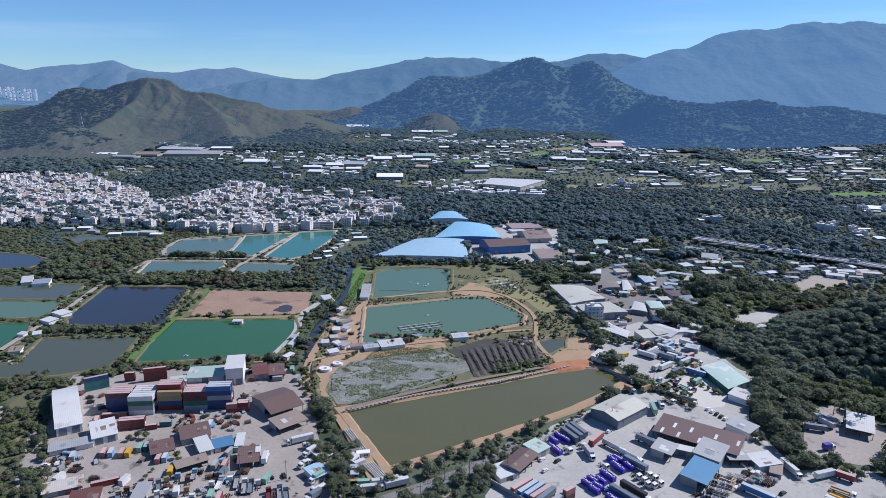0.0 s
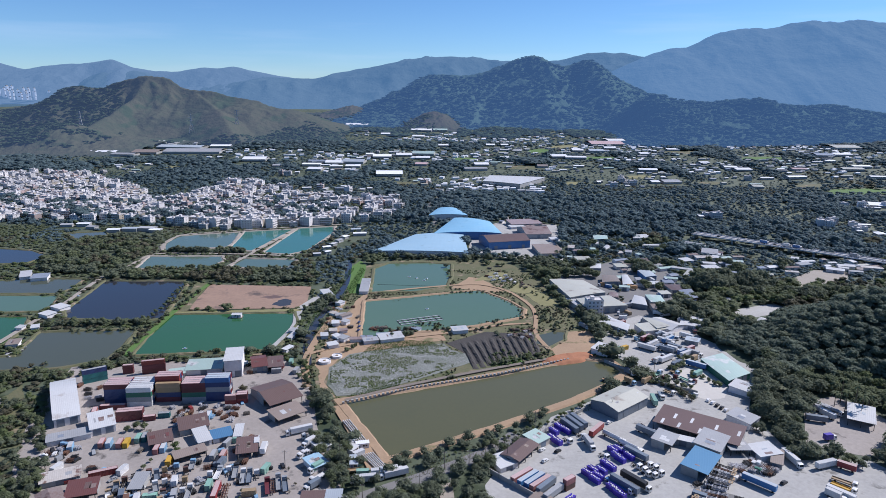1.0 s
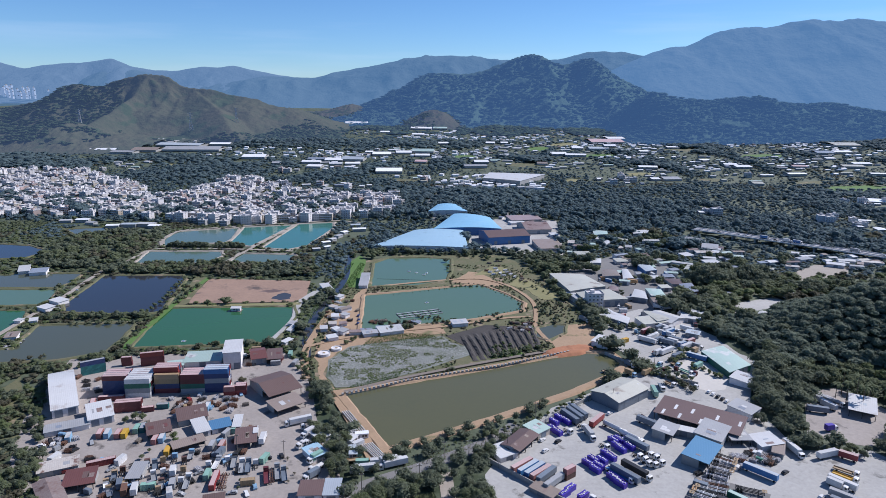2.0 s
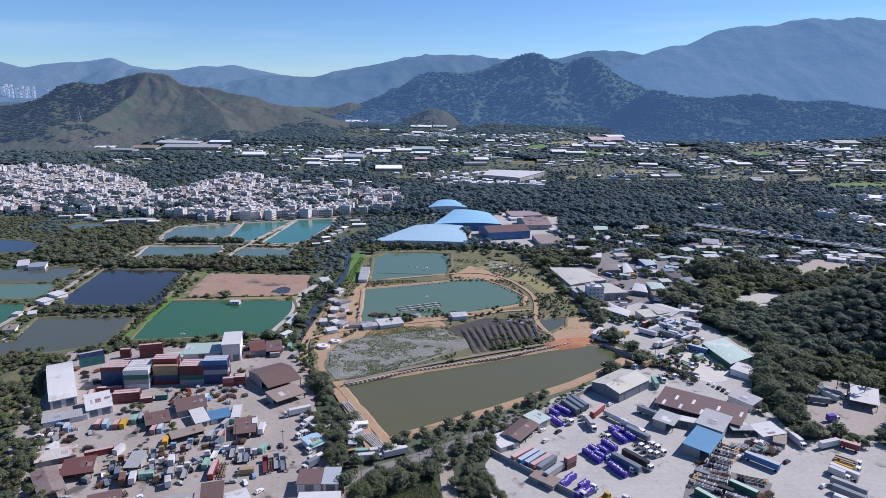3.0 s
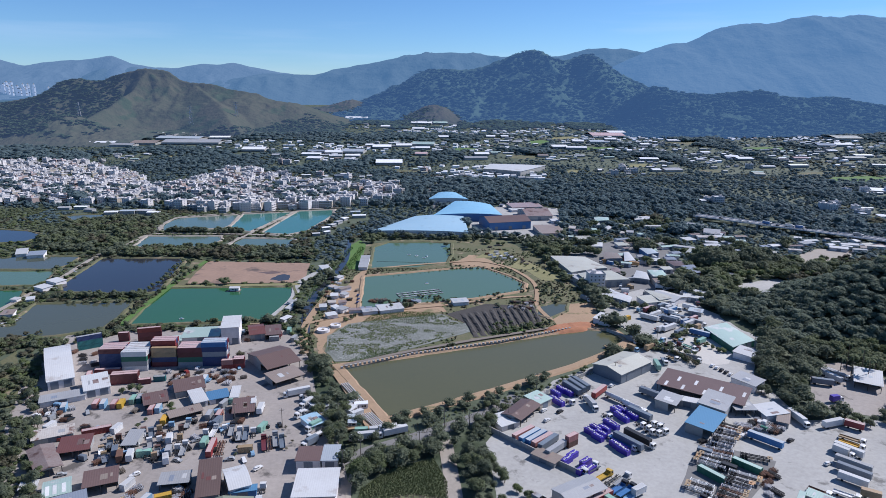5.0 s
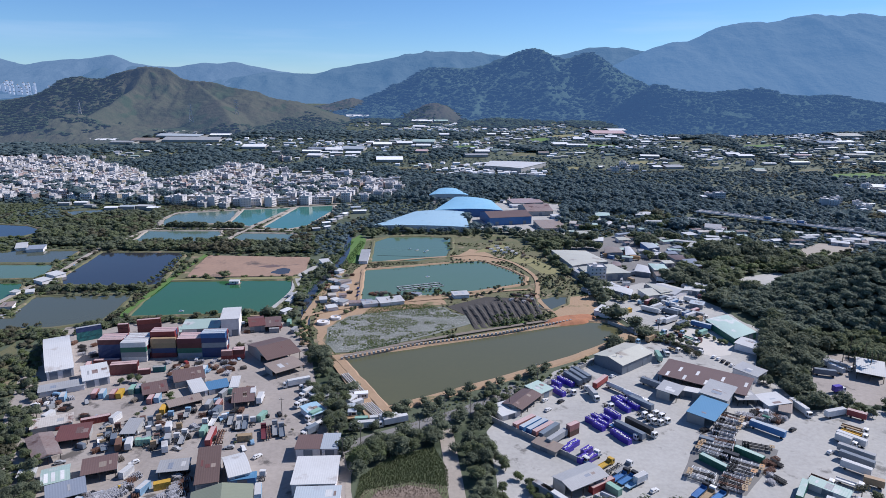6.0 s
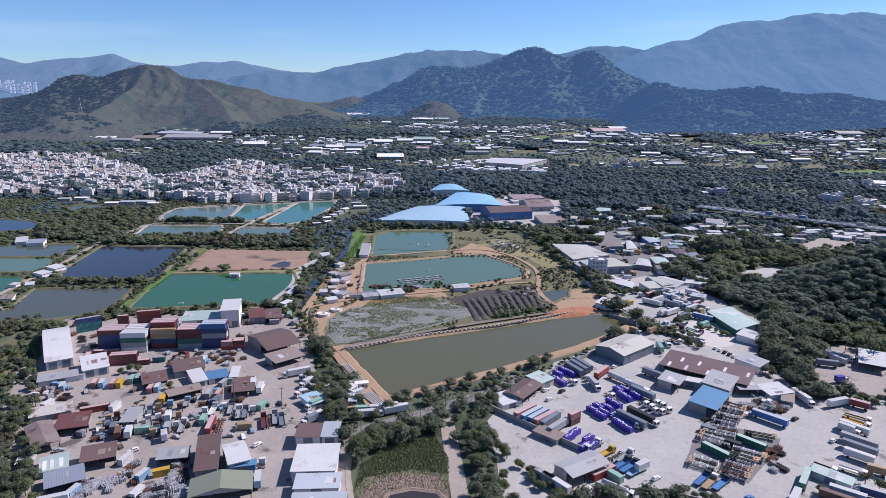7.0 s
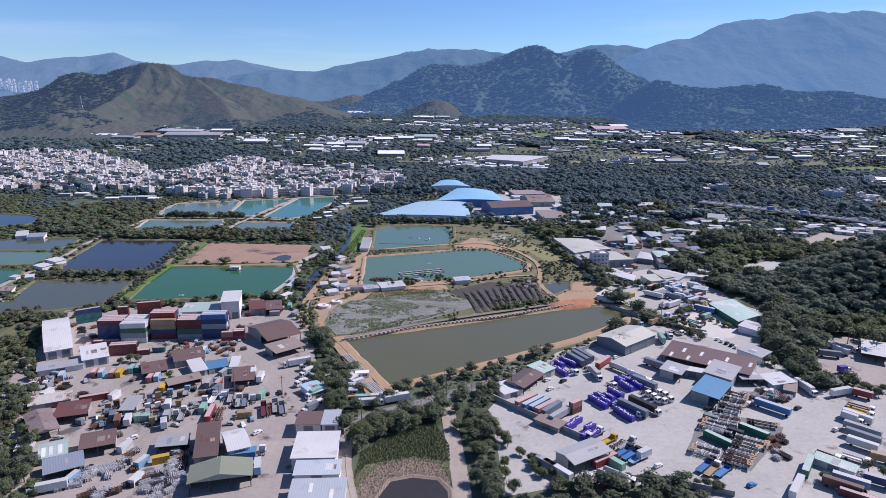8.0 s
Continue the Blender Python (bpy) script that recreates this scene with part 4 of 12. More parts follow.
# ---------------------------------------------------------------- plants
def lump(rng, c, r, squash=0.8, fine=True):
    """A lumpy closed core: vertices and triangles."""
    g = (1 + 5 ** 0.5) / 2
    v = np.array([(-1, g, 0), (1, g, 0), (-1, -g, 0), (1, -g, 0), (0, -1, g), (0, 1, g), (0, -1, -g), (0, 1, -g), (g, 0, -1), (g, 0, 1), (-g, 0, -1), (-g, 0, 1)], float)
    f = [(0, 11, 5), (0, 5, 1), (0, 1, 7), (0, 7, 10), (0, 10, 11), (1, 5, 9), (5, 11, 4), (11, 10, 2), (10, 7, 6), (7, 1, 8),
         (3, 9, 4), (3, 4, 2), (3, 2, 6), (3, 6, 8), (3, 8, 9), (4, 9, 5), (2, 4, 11), (6, 2, 10), (8, 6, 7), (9, 8, 1)]
    if fine:
        v, f, mid = list(map(tuple, v)), list(f), {}

        def half(a, b):
            k = (min(a, b), max(a, b))
            if k not in mid:
                mid[k] = len(v)
                v.append(tuple((np.array(v[a]) + np.array(v[b])) / 2))
            return mid[k]

        f = [t for a, b, c3 in f for t in ((a, half(a, b), half(a, c3)), (b, half(b, c3), half(a, b)), (c3, half(a, c3), half(b, c3)), (half(a, b), half(b, c3), half(a, c3)))]
        v = np.array(v)
    v = v / np.linalg.norm(v, axis=1)[:, None]
    v = v * (r * rng.uniform(0.72, 1.12, (len(v), 1)))
    v[:, 2] *= squash
    return v + np.array(c), np.array(f)


def crown(seed, blobs, leaves, size, tall=1.0, fine=True, gap=0.0):
    """A crown about 1 high and 1 wide over the origin: lumpy cores inside a coat of small leaf sprays."""
    rng = np.random.RandomState(seed)
    vs, fs, k = [], [], 0
    centres = []
    for b in range(blobs):
        a, up = b * 2.4 + rng.uniform(-0.5, 0.5), rng.uniform(-0.35, 1.25)
        d = 0.0 if b == 0 else rng.uniform(0.2, 0.3)
        r = (0.44 if blobs == 1 else 0.34) if b == 0 else rng.uniform(0.17, 0.25)
        c = (math.cos(a) * math.cos(up) * d, math.sin(a) * math.cos(up) * d, (0.47 + 1.05 * d * math.sin(up)) * tall)
        centres.append((c, r))
        v, f = lump(rng, c, r * (0.9 - gap), 0.85 * tall, fine)
        vs.append(v), fs.append(f + k)
        k += len(v)
    for i in range(leaves):
        c, r = centres[rng.randint(len(centres))]
        n = rng.normal(size=3)
        n[2] = abs(n[2]) * 1.1 - 0.25
        n /= np.linalg.norm(n)
        p = np.array(c) + n * r * np.array([1, 1, 0.85 * tall]) * rng.uniform(0.85, 1.15)
        face = 0.7 * n + (0, 0, 0.5) + rng.normal(scale=0.3, size=3)
        face /= np.linalg.norm(face)
        t1 = np.cross(face, rng.normal(size=3))
        t1 /= np.linalg.norm(t1) + 1e-6
        t2 = np.cross(face, t1)
        s = size * rng.uniform(0.6, 1.4)
        vs.append(np.array([p - t1 * s, p + t1 * s * 0.8 - t2 * s * 0.5, p + t2 * s]))
        fs.append(np.array([(k, k + 1, k + 2)]))
        k += 3
    return np.concatenate(vs), np.concatenate(fs)


def trunk_mesh(seed, h):
    rng = random.Random(seed)
    v, f = [], []

    def limb(p, q, r0, r1):
        k = len(v)
        for c, r in ((p, r0), (q, r1)):
            for i in range(6):
                a = i * math.pi / 3
                v.append((c[0] + r * math.cos(a), c[1] + r * math.sin(a), c[2]))
        for i in range(6):
            j = (i + 1) % 6
            f.append((k + i, k + j, k + 6 + j, k + 6 + i))

    top = (rng.uniform(-0.3, 0.3), rng.uniform(-0.3, 0.3), h * 0.45)
    limb((0, 0, 0), top, 0.035 * h, 0.024 * h)
    for i in range(4):
        a = i * 1.57 + rng.uniform(-0.5, 0.5)
        limb(top, (math.cos(a) * h * 0.2, math.sin(a) * h * 0.2, h * rng.uniform(0.62, 0.8)), 0.02 * h, 0.008 * h)
    return mesh_of("trunk", v, f, M["bark"])


TREES = {}
for kind_of, material, tall, leaves, gap, names in (("broad", "leaf", 1.0, 1150, 0.2, "broad green tree"), ("dark", "leaf_dark", 1.05, 1150, 0.2, "dense dark green tree"),
                                             ("light", "leaf_light", 0.95, 1050, 0.22, "light green tree"), ("dry", "leaf_dry", 1.0, 320, 0.5, "thin half-bare brown tree")):
    for i in range(3):
        seed = len(TREES) * 7 + 3
        root = put("tree", trunk_mesh(seed, 8.0))
        v, f = crown(seed, 9, leaves, 0.036, tall, False, gap)
        v = v * np.array([9.0, 9.0, 8.4]) + np.array([0, 0, 0.4])
        put("crown", raw_mesh("crown", v, f, M[material], True), root)
        tagged(root, names + " with a rounded uneven crown", "tree", "trees by the ponds and yards")
        TREES[kind_of, i] = root
USED, HEDGE = set(), []


def tree(x, y, h=8.0, kind_of="broad", seed=0, z=None):
    key = (kind_of, seed % 3)
    g = float(knoll_height(x, y)) if z is None else z
    m = pose(x, y, g - 0.05, 0, 0, (seed * 73) % 360)
    s = Matrix.Diagonal((h / 8.2, h / 8.2, h / 8.0, 1))
    if key in USED:
        ob = copy_thing(TREES[key], Matrix())
    else:
        ob = TREES[key]
        USED.add(key)
    ob.matrix_basis = m @ s
    return ob


def tree_row(x0, y0, x1, y1, n, h=6.0, kinds=("broad", "dark"), seed=1, spread=2.0):
    rng = random.Random(seed * 31 + 7)
    for i in range(n):
        u = (i + rng.uniform(0.2, 0.8)) / n
        x, y, hh, k = x0 + (x1 - x0) * u + rng.uniform(-spread, spread), y0 + (y1 - y0) * u + rng.uniform(-spread, spread), h * rng.uniform(0.6, 1.15), rng.choice(kinds)
        if y < 362:
            tree(x, y, hh, k, rng.randrange(999))
        else:
            HEDGE.append((x, y, hh, k))


def woods(name, pts, heights, material, label, variants, rng, wide=1.15, flat=1.0, base=None):
    """Many crowns in one mesh. pts: (n, 2) places; heights: (n,)."""
    vs, fs, k = [], [], 0
    which = rng.randint(len(variants), size=len(pts))
    z0 = knoll_height(pts[:, 0], pts[:, 1]) + valley(pts[:, 0], pts[:, 1]) if base is None else base
    for w, (cv, cf) in enumerate(variants):
        sel = np.where(which == w)[0]
        if not len(sel):
            continue
        a = rng.uniform(0, 6.283, len(sel))
        h = heights[sel]
        s = h * rng.uniform(0.85, 1.25, len(sel)) * wide
        ca, sa = np.cos(a) * s, np.sin(a) * s
        x = cv[None, :, 0] * ca[:, None] - cv[None, :, 1] * sa[:, None] + pts[sel, 0][:, None]
        y = cv[None, :, 0] * sa[:, None] + cv[None, :, 1] * ca[:, None] + pts[sel, 1][:, None]
        z = (cv[None, :, 2] * 1.05 - 0.12) * h[:, None] * flat + z0[sel][:, None]
        vs.append(np.stack([x, y, z], -1).reshape(-1, 3))
        fs.append((cf[None] + (np.arange(len(sel)) * len(cv))[:, None, None] + k).reshape(-1, 3))
        k += len(sel) * len(cv)
    if vs:
        tagged(put(name, raw_mesh(name, np.concatenate(vs), np.concatenate(fs), material, True)), label, "woodland", kind="stuff")


# ---------------------------------------------------------------- buildings
def at(x, y, rot, z=0.08):
    return pose(x, y, z + float(valley(x, y)), 0, 0, rot)


def roof_shell(name, w, d, prof, material, over=0.5, thick=0.18):
    """A sheet roof: profile points (v 0..1 across the depth, z) drawn along the width."""
    v, f = [], []
    n = len(prof)
    for x in (-w / 2 - over, w / 2 + over):
        for u, z in prof:
            v.append((x, -d / 2 - over + u * (d + 2 * over), z))
        for u, z in prof:
            v.append((x, -d / 2 - over + u * (d + 2 * over), z - thick))
    m = 2 * n
    for i in range(n - 1):
        f += [(i, m + i, m + i + 1, i + 1), (n + i, n + i + 1, m + n + i + 1, m + n + i), (i, i + 1, n + i + 1, n + i), (m + i, m + n + i, m + n + i + 1, m + i + 1)]
    f += [(0, n, m + n, m), (n - 1, m + n - 1, m + m - 1, n + n - 1)]
    return mesh_of(name, v, f, material)


def shed(x, y, w, d, h, rot, roof="grey", style="mono", wall="wall_grey", name="shed", label="", openfront=False, lights=0, doors=1):
    """A steel shed: walls, sheet roof, roller doors, roof lights. Local x along the front, y to the back."""
    root = tagged(put(name, None, m=at(x, y, rot)), label or "low shed with a %s sheet metal roof" % {"pinkgrey": "pinkish grey", "sky": "sky-blue", "sage": "grey-green", "pale": "pale blue"}.get(roof, roof), "shed", "sheds")
    t = 0.2
    rise = {"mono": 0.06 * d, "flat": 0.02 * d, "gable": 0.11 * d, "arch": 0.10 * d, "cross": 0.0}[style]
    prof = {"mono": [(0, h), (1, h + rise)], "flat": [(0, h), (1, h + rise)], "gable": [(0, h), (0.5, h + rise), (1, h)],
            "arch": [(u / 8, h + rise * (1 - (u / 4 - 1) ** 2)) for u in range(9)], "cross": [(0, h), (1, h)]}[style]
    hb = h + rise if style in ("mono", "flat") else h
    if openfront:
        n = max(2, int(w / 6))
        for i in range(n + 1):
            px = -w / 2 + 0.3 + (w - 0.6) * i / n
            put("post", cached(("post", round(h, 1)), lambda: boxes("post", [(-0.15, -0.15, 0, 0.15, 0.15, h - 0.2)], M["dark_steel"])), root, m=pose(px, -d / 2 + 0.3, 0))
        walls = [(-w / 2, d / 2 - t, 0, w / 2, d / 2, hb - 0.19), (-w / 2, -d / 2 + d * 0.35, 0, -w / 2 + t, d / 2 - t, h - 0.19), (w / 2 - t, -d / 2 + d * 0.35, 0, w / 2, d / 2 - t, h - 0.19)]
    else:
        walls = [(-w / 2, -d / 2, 0, w / 2, -d / 2 + t, h - 0.19), (-w / 2, d / 2 - t, 0, w / 2, d / 2, hb - 0.19),
                 (-w / 2, -d / 2 + t, 0, -w / 2 + t, d / 2 - t, h - 0.19), (w / 2 - t, -d / 2 + t, 0, w / 2, d / 2 - t, h - 0.19)]
    v, f = box_data(walls)
    for sx in (-w / 2 + t / 2, w / 2 - t / 2):
        k = len(v)
        pts = [(u, z) for u, z in prof]
        v += [(sx, -d / 2 + u * d, h - 0.19) for u, z in pts] + [(sx, -d / 2 + u * d, z - 0.19) for u, z in pts]
        n = len(pts)
        f += [(k + i, k + i + 1, k + n + i + 1, k + n + i) for i in range(n - 1)]
    put("wall", mesh_of("wall", v, f, M[wall]), root)
    if style == "cross":
        rz = 0.11 * w
        rf = roof_shell("roof", d, w, [(0, h), (0.5, h + rz), (1, h)], M["roof_" + roof])
        r = put("roof", rf, root, m=pose(0, 0, 0, 0, 0, 90))
        for sy in (-d / 2 + 0.1, d / 2 - 0.1):
            put("gable", mesh_of("gable", [(-w / 2, sy, h - 0.2), (w / 2, sy, h - 0.2), (0, sy, h + rz - 0.25), (-w / 2, sy + 0.05, h - 0.2), (w / 2, sy + 0.05, h - 0.2), (0, sy + 0.05, h + rz - 0.25)], [(0, 1, 2), (5, 4, 3)], M[wall]), root)
    else:
        r = put("roof", roof_shell("roof", w, d, prof, M["roof_" + roof]), root)
        slope = math.degrees(math.atan2(prof[1][1] - prof[0][1], prof[1][0] * d))
        if style in ("mono", "gable") and w > 7 and d > 5 and y < 470 and not lights:
            # sheets replaced or rusted in the roof
            pr = random.Random(int(x * 7 + y * 13))
            for i in range(pr.choice((1, 2, 2, 3))):
                pl, pw = min(d * (0.42 if style == "gable" else 0.8), pr.uniform(2.0, 5.0)), pr.choice((0.9, 1.8, 2.7))
                px, v0 = pr.uniform(-w / 2 + 1.5, w / 2 - 1.5), (-d * 0.25 if style == "gable" else pr.uniform(-0.06, 0.06) * d)
                zz = np.interp((v0 + d / 2) / d, [p[0] for p in prof], [p[1] for p in prof])
                pl = round(pl, 1)
                tone = pr.choice({"white": ("grey", "rust", "ice"), "grey": ("white", "rust", "slate"), "brown": ("tan", "rust", "maroon"), "rust": ("grey", "patched", "brown"), "maroon": ("brown", "rust", "fade")}.get(roof, ("grey", "rust", "white")))
                put("roof_sheet", cached(("sheet", pw, pl, tone), lambda: boxes("roof_sheet", [(-pw / 2, -pl / 2, 0, pw / 2, pl / 2, 0.035)], M["roof_" + tone])), r, m=pose(px, v0, zz + 0.012, slope))
        for i in range(lights):
            px = -w / 2 + w * (i + 0.5 + 0.25 * math.sin(i * 5.3 + x)) / lights
            v0 = -d / 2 + d * (0.27 if style == "gable" else 0.35 + 0.2 * math.sin(i * 3.1 + y))
            zz = np.interp((v0 + d / 2) / d, [p[0] for p in prof], [p[1] for p in prof])
            put("roof_light", cached("roof_light", lambda: boxes("roof_light", [(-0.7, -2.6, 0, 0.7, 2.6, 0.06)], M["white"])), r, m=pose(px, v0, zz + 0.03, slope if v0 < 0 else slope))
    if not openfront:
        for i in range(doors):
            px = -w / 2 + w * (i + 0.5) / doors
            hh = min(4.2, h - 0.6)
            put("roller_door", cached(("rd", round(hh, 1)), lambda: boxes("roller_door", [(-1.9, -0.06, 0.03, 1.9, 0.04, hh)], M["slate"])), root, m=pose(px, -d / 2 - 0.03, 0))
    c, s = math.cos(radians(rot)), math.sin(radians(rot))
    take([(x + c * a - s * b, y + s * a + c * b) for a, b in ((-w / 2, -d / 2), (w / 2, -d / 2), (w / 2, d / 2), (-w / 2, d / 2))])
    return root


HOUSES = []


def house_kind(w, d, floors, wall, seed):
    """A village house: rendered walls, a window grid on all fronts, balcony slabs, parapet, stair head."""
    rng = random.Random(seed)
    h = floors * 3.0
    root = put("village_house", boxes("village_house", [(-w / 2, -d / 2, 0, w / 2, d / 2, h)], M[wall]))
    put("roof", boxes("roof", [(-w / 2 - 0.25, -d / 2 - 0.25, h, w / 2 + 0.25, d / 2 + 0.25, h + 0.18)] + [(-w / 2 - 0.2, s * (d / 2 + 0.1) - 0.1, h + 0.18, w / 2 + 0.2, s * (d / 2 + 0.1) + 0.1, h + 1.0) for s in (-1, 1)]
              + [(s * (w / 2 + 0.1) - 0.1, -d / 2, h + 0.18, s * (w / 2 + 0.1) + 0.1, d / 2, h + 1.0) for s in (-1, 1)], M["roof_slab"]), root)
    sx = rng.uniform(-w / 4, w / 4)
    put("stair_head", boxes("stair_head", [(sx - 1.5, -1.2, h + 0.18, sx + 1.5, 1.8, h + 2.6), (sx - 1.7, -1.4, h + 2.6, sx + 1.7, 2.0, h + 2.75)], M[wall]), root)
    win = cached("village_window", lambda: boxes("window", [(-0.6, -0.06, 0, 0.6, 0.03, 1.2)], M["village_glass"]))
    n = max(2, int(w / 3))
    for k in range(floors):
        for i in range(n):
            put("window", win, root, m=pose(-w / 2 + w * (i + 0.5) / n, -d / 2, k * 3 + 1.0))
        put("window", win, root, m=pose(w / 2, 0, k * 3 + 1.0, 0, 0, 90))
        if k:
            put("balcony", cached(("balcony", w), lambda: boxes("balcony", [(-w * 0.42, -1.2, -0.15, w * 0.42, 0, 0.0), (-w * 0.42, -1.2, 0.0, w * 0.42, -1.1, 0.9)], M["wall_white"])), root, m=pose(0, -d / 2, k * 3))
    return tagged(root, "%s-storey flat-roofed village house in %s render" % ({2: "two", 3: "three", 4: "four"}[floors], wall[5:]), "house", "village houses")


for i, (w, d, fl, wl_) in enumerate(((12, 10, 3, "wall_white"), (11, 10, 2, "wall_white"), (15, 11, 3, "wall_white"), (10, 9, 2, "wall_grey"), (13, 10, 4, "wall_white"), (12, 10, 3, "wall_pink"), (18, 11, 3, "wall_cream"))):
    HOUSES.append(house_kind(w, d, fl, wl_, i))
PLACED, JOINED = set(), []


def join_houses():
    """The rest of the village, too many and too far to count, in one mesh."""
    v, f, mi, slots = [], [], [], []
    for k, x, y, rot in JOINED:
        m0 = at(x, y, rot, 0.0)
        for o in (HOUSES[k], *HOUSES[k].children_recursive):
            m = m0 if o is HOUSES[k] else m0 @ o.matrix_basis
            ma = o.data.materials[0]
            if ma not in slots:
                slots.append(ma)
            b = len(v)
            v += [tuple(m @ q.co) for q in o.data.vertices]
            f += [tuple(b + i for i in p.vertices) for p in o.data.polygons]
            mi += [slots.index(ma)] * len(o.data.polygons)
    me = bpy.data.meshes.new("village_roofs")
    me.from_pydata(v, [], f)
    for ma in slots:
        me.materials.append(ma)
    me.polygons.foreach_set("material_index", mi)
    me.update()
    return tagged(put("village_roofs", me), "crowded white and cream flat-roofed village houses", "houses", kind="stuff")


def house(k, x, y, rot):
    if y > 868 and k in PLACED:
        JOINED.append((k, x, y, rot))
        take([(x - 8, y - 7), (x + 8, y - 7), (x + 8, y + 7), (x - 8, y + 7)])
        return None
    ob = HOUSES[k]
    if k in PLACED:
        ob = copy_thing(HOUSES[k], at(x, y, rot, 0.0))
    else:
        PLACED.add(k)
        ob.matrix_basis = at(x, y, rot, 0.0)
    take([(x - 7, y - 6), (x + 7, y - 6), (x + 7, y + 6), (x - 7, y + 6)])
    return ob


def quad_hall(pts, h, bulge, roof, wall, label, name="hall", nu=12, nv=6):
    """A hall on a four-cornered plan (near left, near right, far right, far left) under one curved sheet roof."""
    a, b, c, d = [Vector(p) for p in pts]
    o = (a + b + c + d) / 4
    root = tagged(put(name, None, m=pose(o.x, o.y, 0.06)), label, "hall", "sheds")
    v, f = [], []
    for t in (0.0, -0.25):
        for i in range(nu + 1):
            u = i / nu
            for j in range(nv + 1):
                w = j / nv
                p = (a.lerp(b, u)).lerp(d.lerp(c, u), w) - o
                z = h + bulge * (1 - (2 * u - 1) ** 2) * (0.5 + 0.5 * (1 - (2 * w - 1) ** 2)) + 0.25 * bulge * w
                v.append((p.x, p.y, z + t))
    n = (nu + 1) * (nv + 1)
    for i in range(nu):
        for j in range(nv):
            q = i * (nv + 1) + j
            f.append((q, q + nv + 1, q + nv + 2, q + 1))
            f.append((n + q, n + q + 1, n + q + nv + 2, n + q + nv + 1))
    rim = [i * (nv + 1) for i in range(nu + 1)] + [nu * (nv + 1) + j for j in range(1, nv + 1)] + [i * (nv + 1) + nv for i in range(nu - 1, -1, -1)] + [j for j in range(nv - 1, 0, -1)]
    f += [(p, n + p, n + q, q) for p, q in zip(rim, rim[1:] + rim[:1])]
    put("roof", mesh_of("roof", v, f, M["roof_" + roof]), root)
    wv = []
    for p in rim:
        x, y, z = v[p]
        wv += [(x * 0.985, y * 0.985, 0), (x * 0.985, y * 0.985, z - 0.26)]
    k = len(rim)
    put("wall", mesh_of("wall", wv, [(2 * i, 2 * ((i + 1) % k), 2 * ((i + 1) % k) + 1, 2 * i + 1) for i in range(k)], M[wall]), root)
    door = cached(("hall_door", h), lambda: boxes("roller_door", [(-2.2, -0.08, 0.0, 2.2, 0.08, min(4.5, h - 0.5))], M["slate"]))
    e = (b - a)
    for i in range(3):
        p = a + e * (0.25 + 0.25 * i) - o
        put("roller_door", door, root, m=pose(p.x * 0.985, p.y * 0.985 - 0.1, 0, 0, 0, math.degrees(math.atan2(e.y, e.x))))
    take([tuple(p) for p in pts])
    return root


FRONTS = []


def far_shed(x, y, w, d, h, rot, roof):
    """A distant low building with a shallow pitched roof."""
    root = put("warehouse", boxes("warehouse", [(-w / 2, -d / 2, 0, w / 2, d / 2, h - 0.2)], M["wall_grey"]), m=at(x, y, rot, 0.0))
    put("roof", roof_shell("roof", w, d, [(0, h), (0.5, h + 0.07 * d), (1, h)], M["roof_" + roof]), root)
    c, s = math.cos(radians(rot)), math.sin(radians(rot))
    e = 4
    FRONTS.append((x, y - d / 2, w / 2))
    take([(x + c * a - s * b, y + s * a + c * b) for a, b in ((-w / 2 - e, -d / 2 - 20), (w / 2 + e, -d / 2 - 20), (w / 2 + e, d / 2 + 2), (-w / 2 - e, d / 2 + 2))])
    return tagged(root, "low distant building with a %s roof among trees" % {"bright": "white", "ice": "pale blue", "fade": "faded red", "pinkgrey": "pinkish grey"}.get(roof, roof), "building", "scattered valley buildings")


# ---------------------------------------------------------------- containers and vehicles
def container_mesh(length, colour, hgt=2.9):
    """Corrugated box with corner posts and rails; the roof faded by the sun."""
    n = int(length / 0.6)
    pts = []
    x0, x1 = -length / 2 + 0.1, length / 2 - 0.1
    for i in range(n):
        a, b = x0 + (x1 - x0) * i / n, x0 + (x1 - x0) * (i + 1) / n
        q = (b - a) / 4
        pts += [(a, 1.2), (a + q, 1.2), (a + 2 * q, 1.12), (a + 3 * q, 1.12)]
    pts.append((x1, 1.2))
    loop = [(x, -y) for x, y in pts] + [(x, y) for x, y in reversed(pts)]
    k = len(loop)
    v = [(x, y, 0.12) for x, y in loop] + [(x, y, hgt - 0.08) for x, y in loop]
    f = [(i, (i + 1) % k, k + (i + 1) % k, k + i) for i in range(k)]
    f.append(tuple(range(k, 2 * k)))
    bv, bf = box_data([(sx * length / 2 - 0.1, sy * 1.15 - 0.07, 0, sx * length / 2 + 0.1, sy * 1.15 + 0.07, hgt) for sx in (-1, 1) for sy in (-1, 1)]
                      + [(-length / 2, sy * 1.17 - 0.05, z, length / 2, sy * 1.17 + 0.05, z + 0.14) for sy in (-1, 1) for z in (0.0, hgt - 0.14)]
                      + [(sx * length / 2 - 0.06, -1.1, z, sx * length / 2 + 0.06, 1.1, z + 0.14) for sx in (-1, 1) for z in (0.0, hgt - 0.14)])
    v, f = v + bv, f + [tuple(i + 2 * k for i in q) for q in bf]
    return mesh_of("shipping_container", v, f, M[colour])


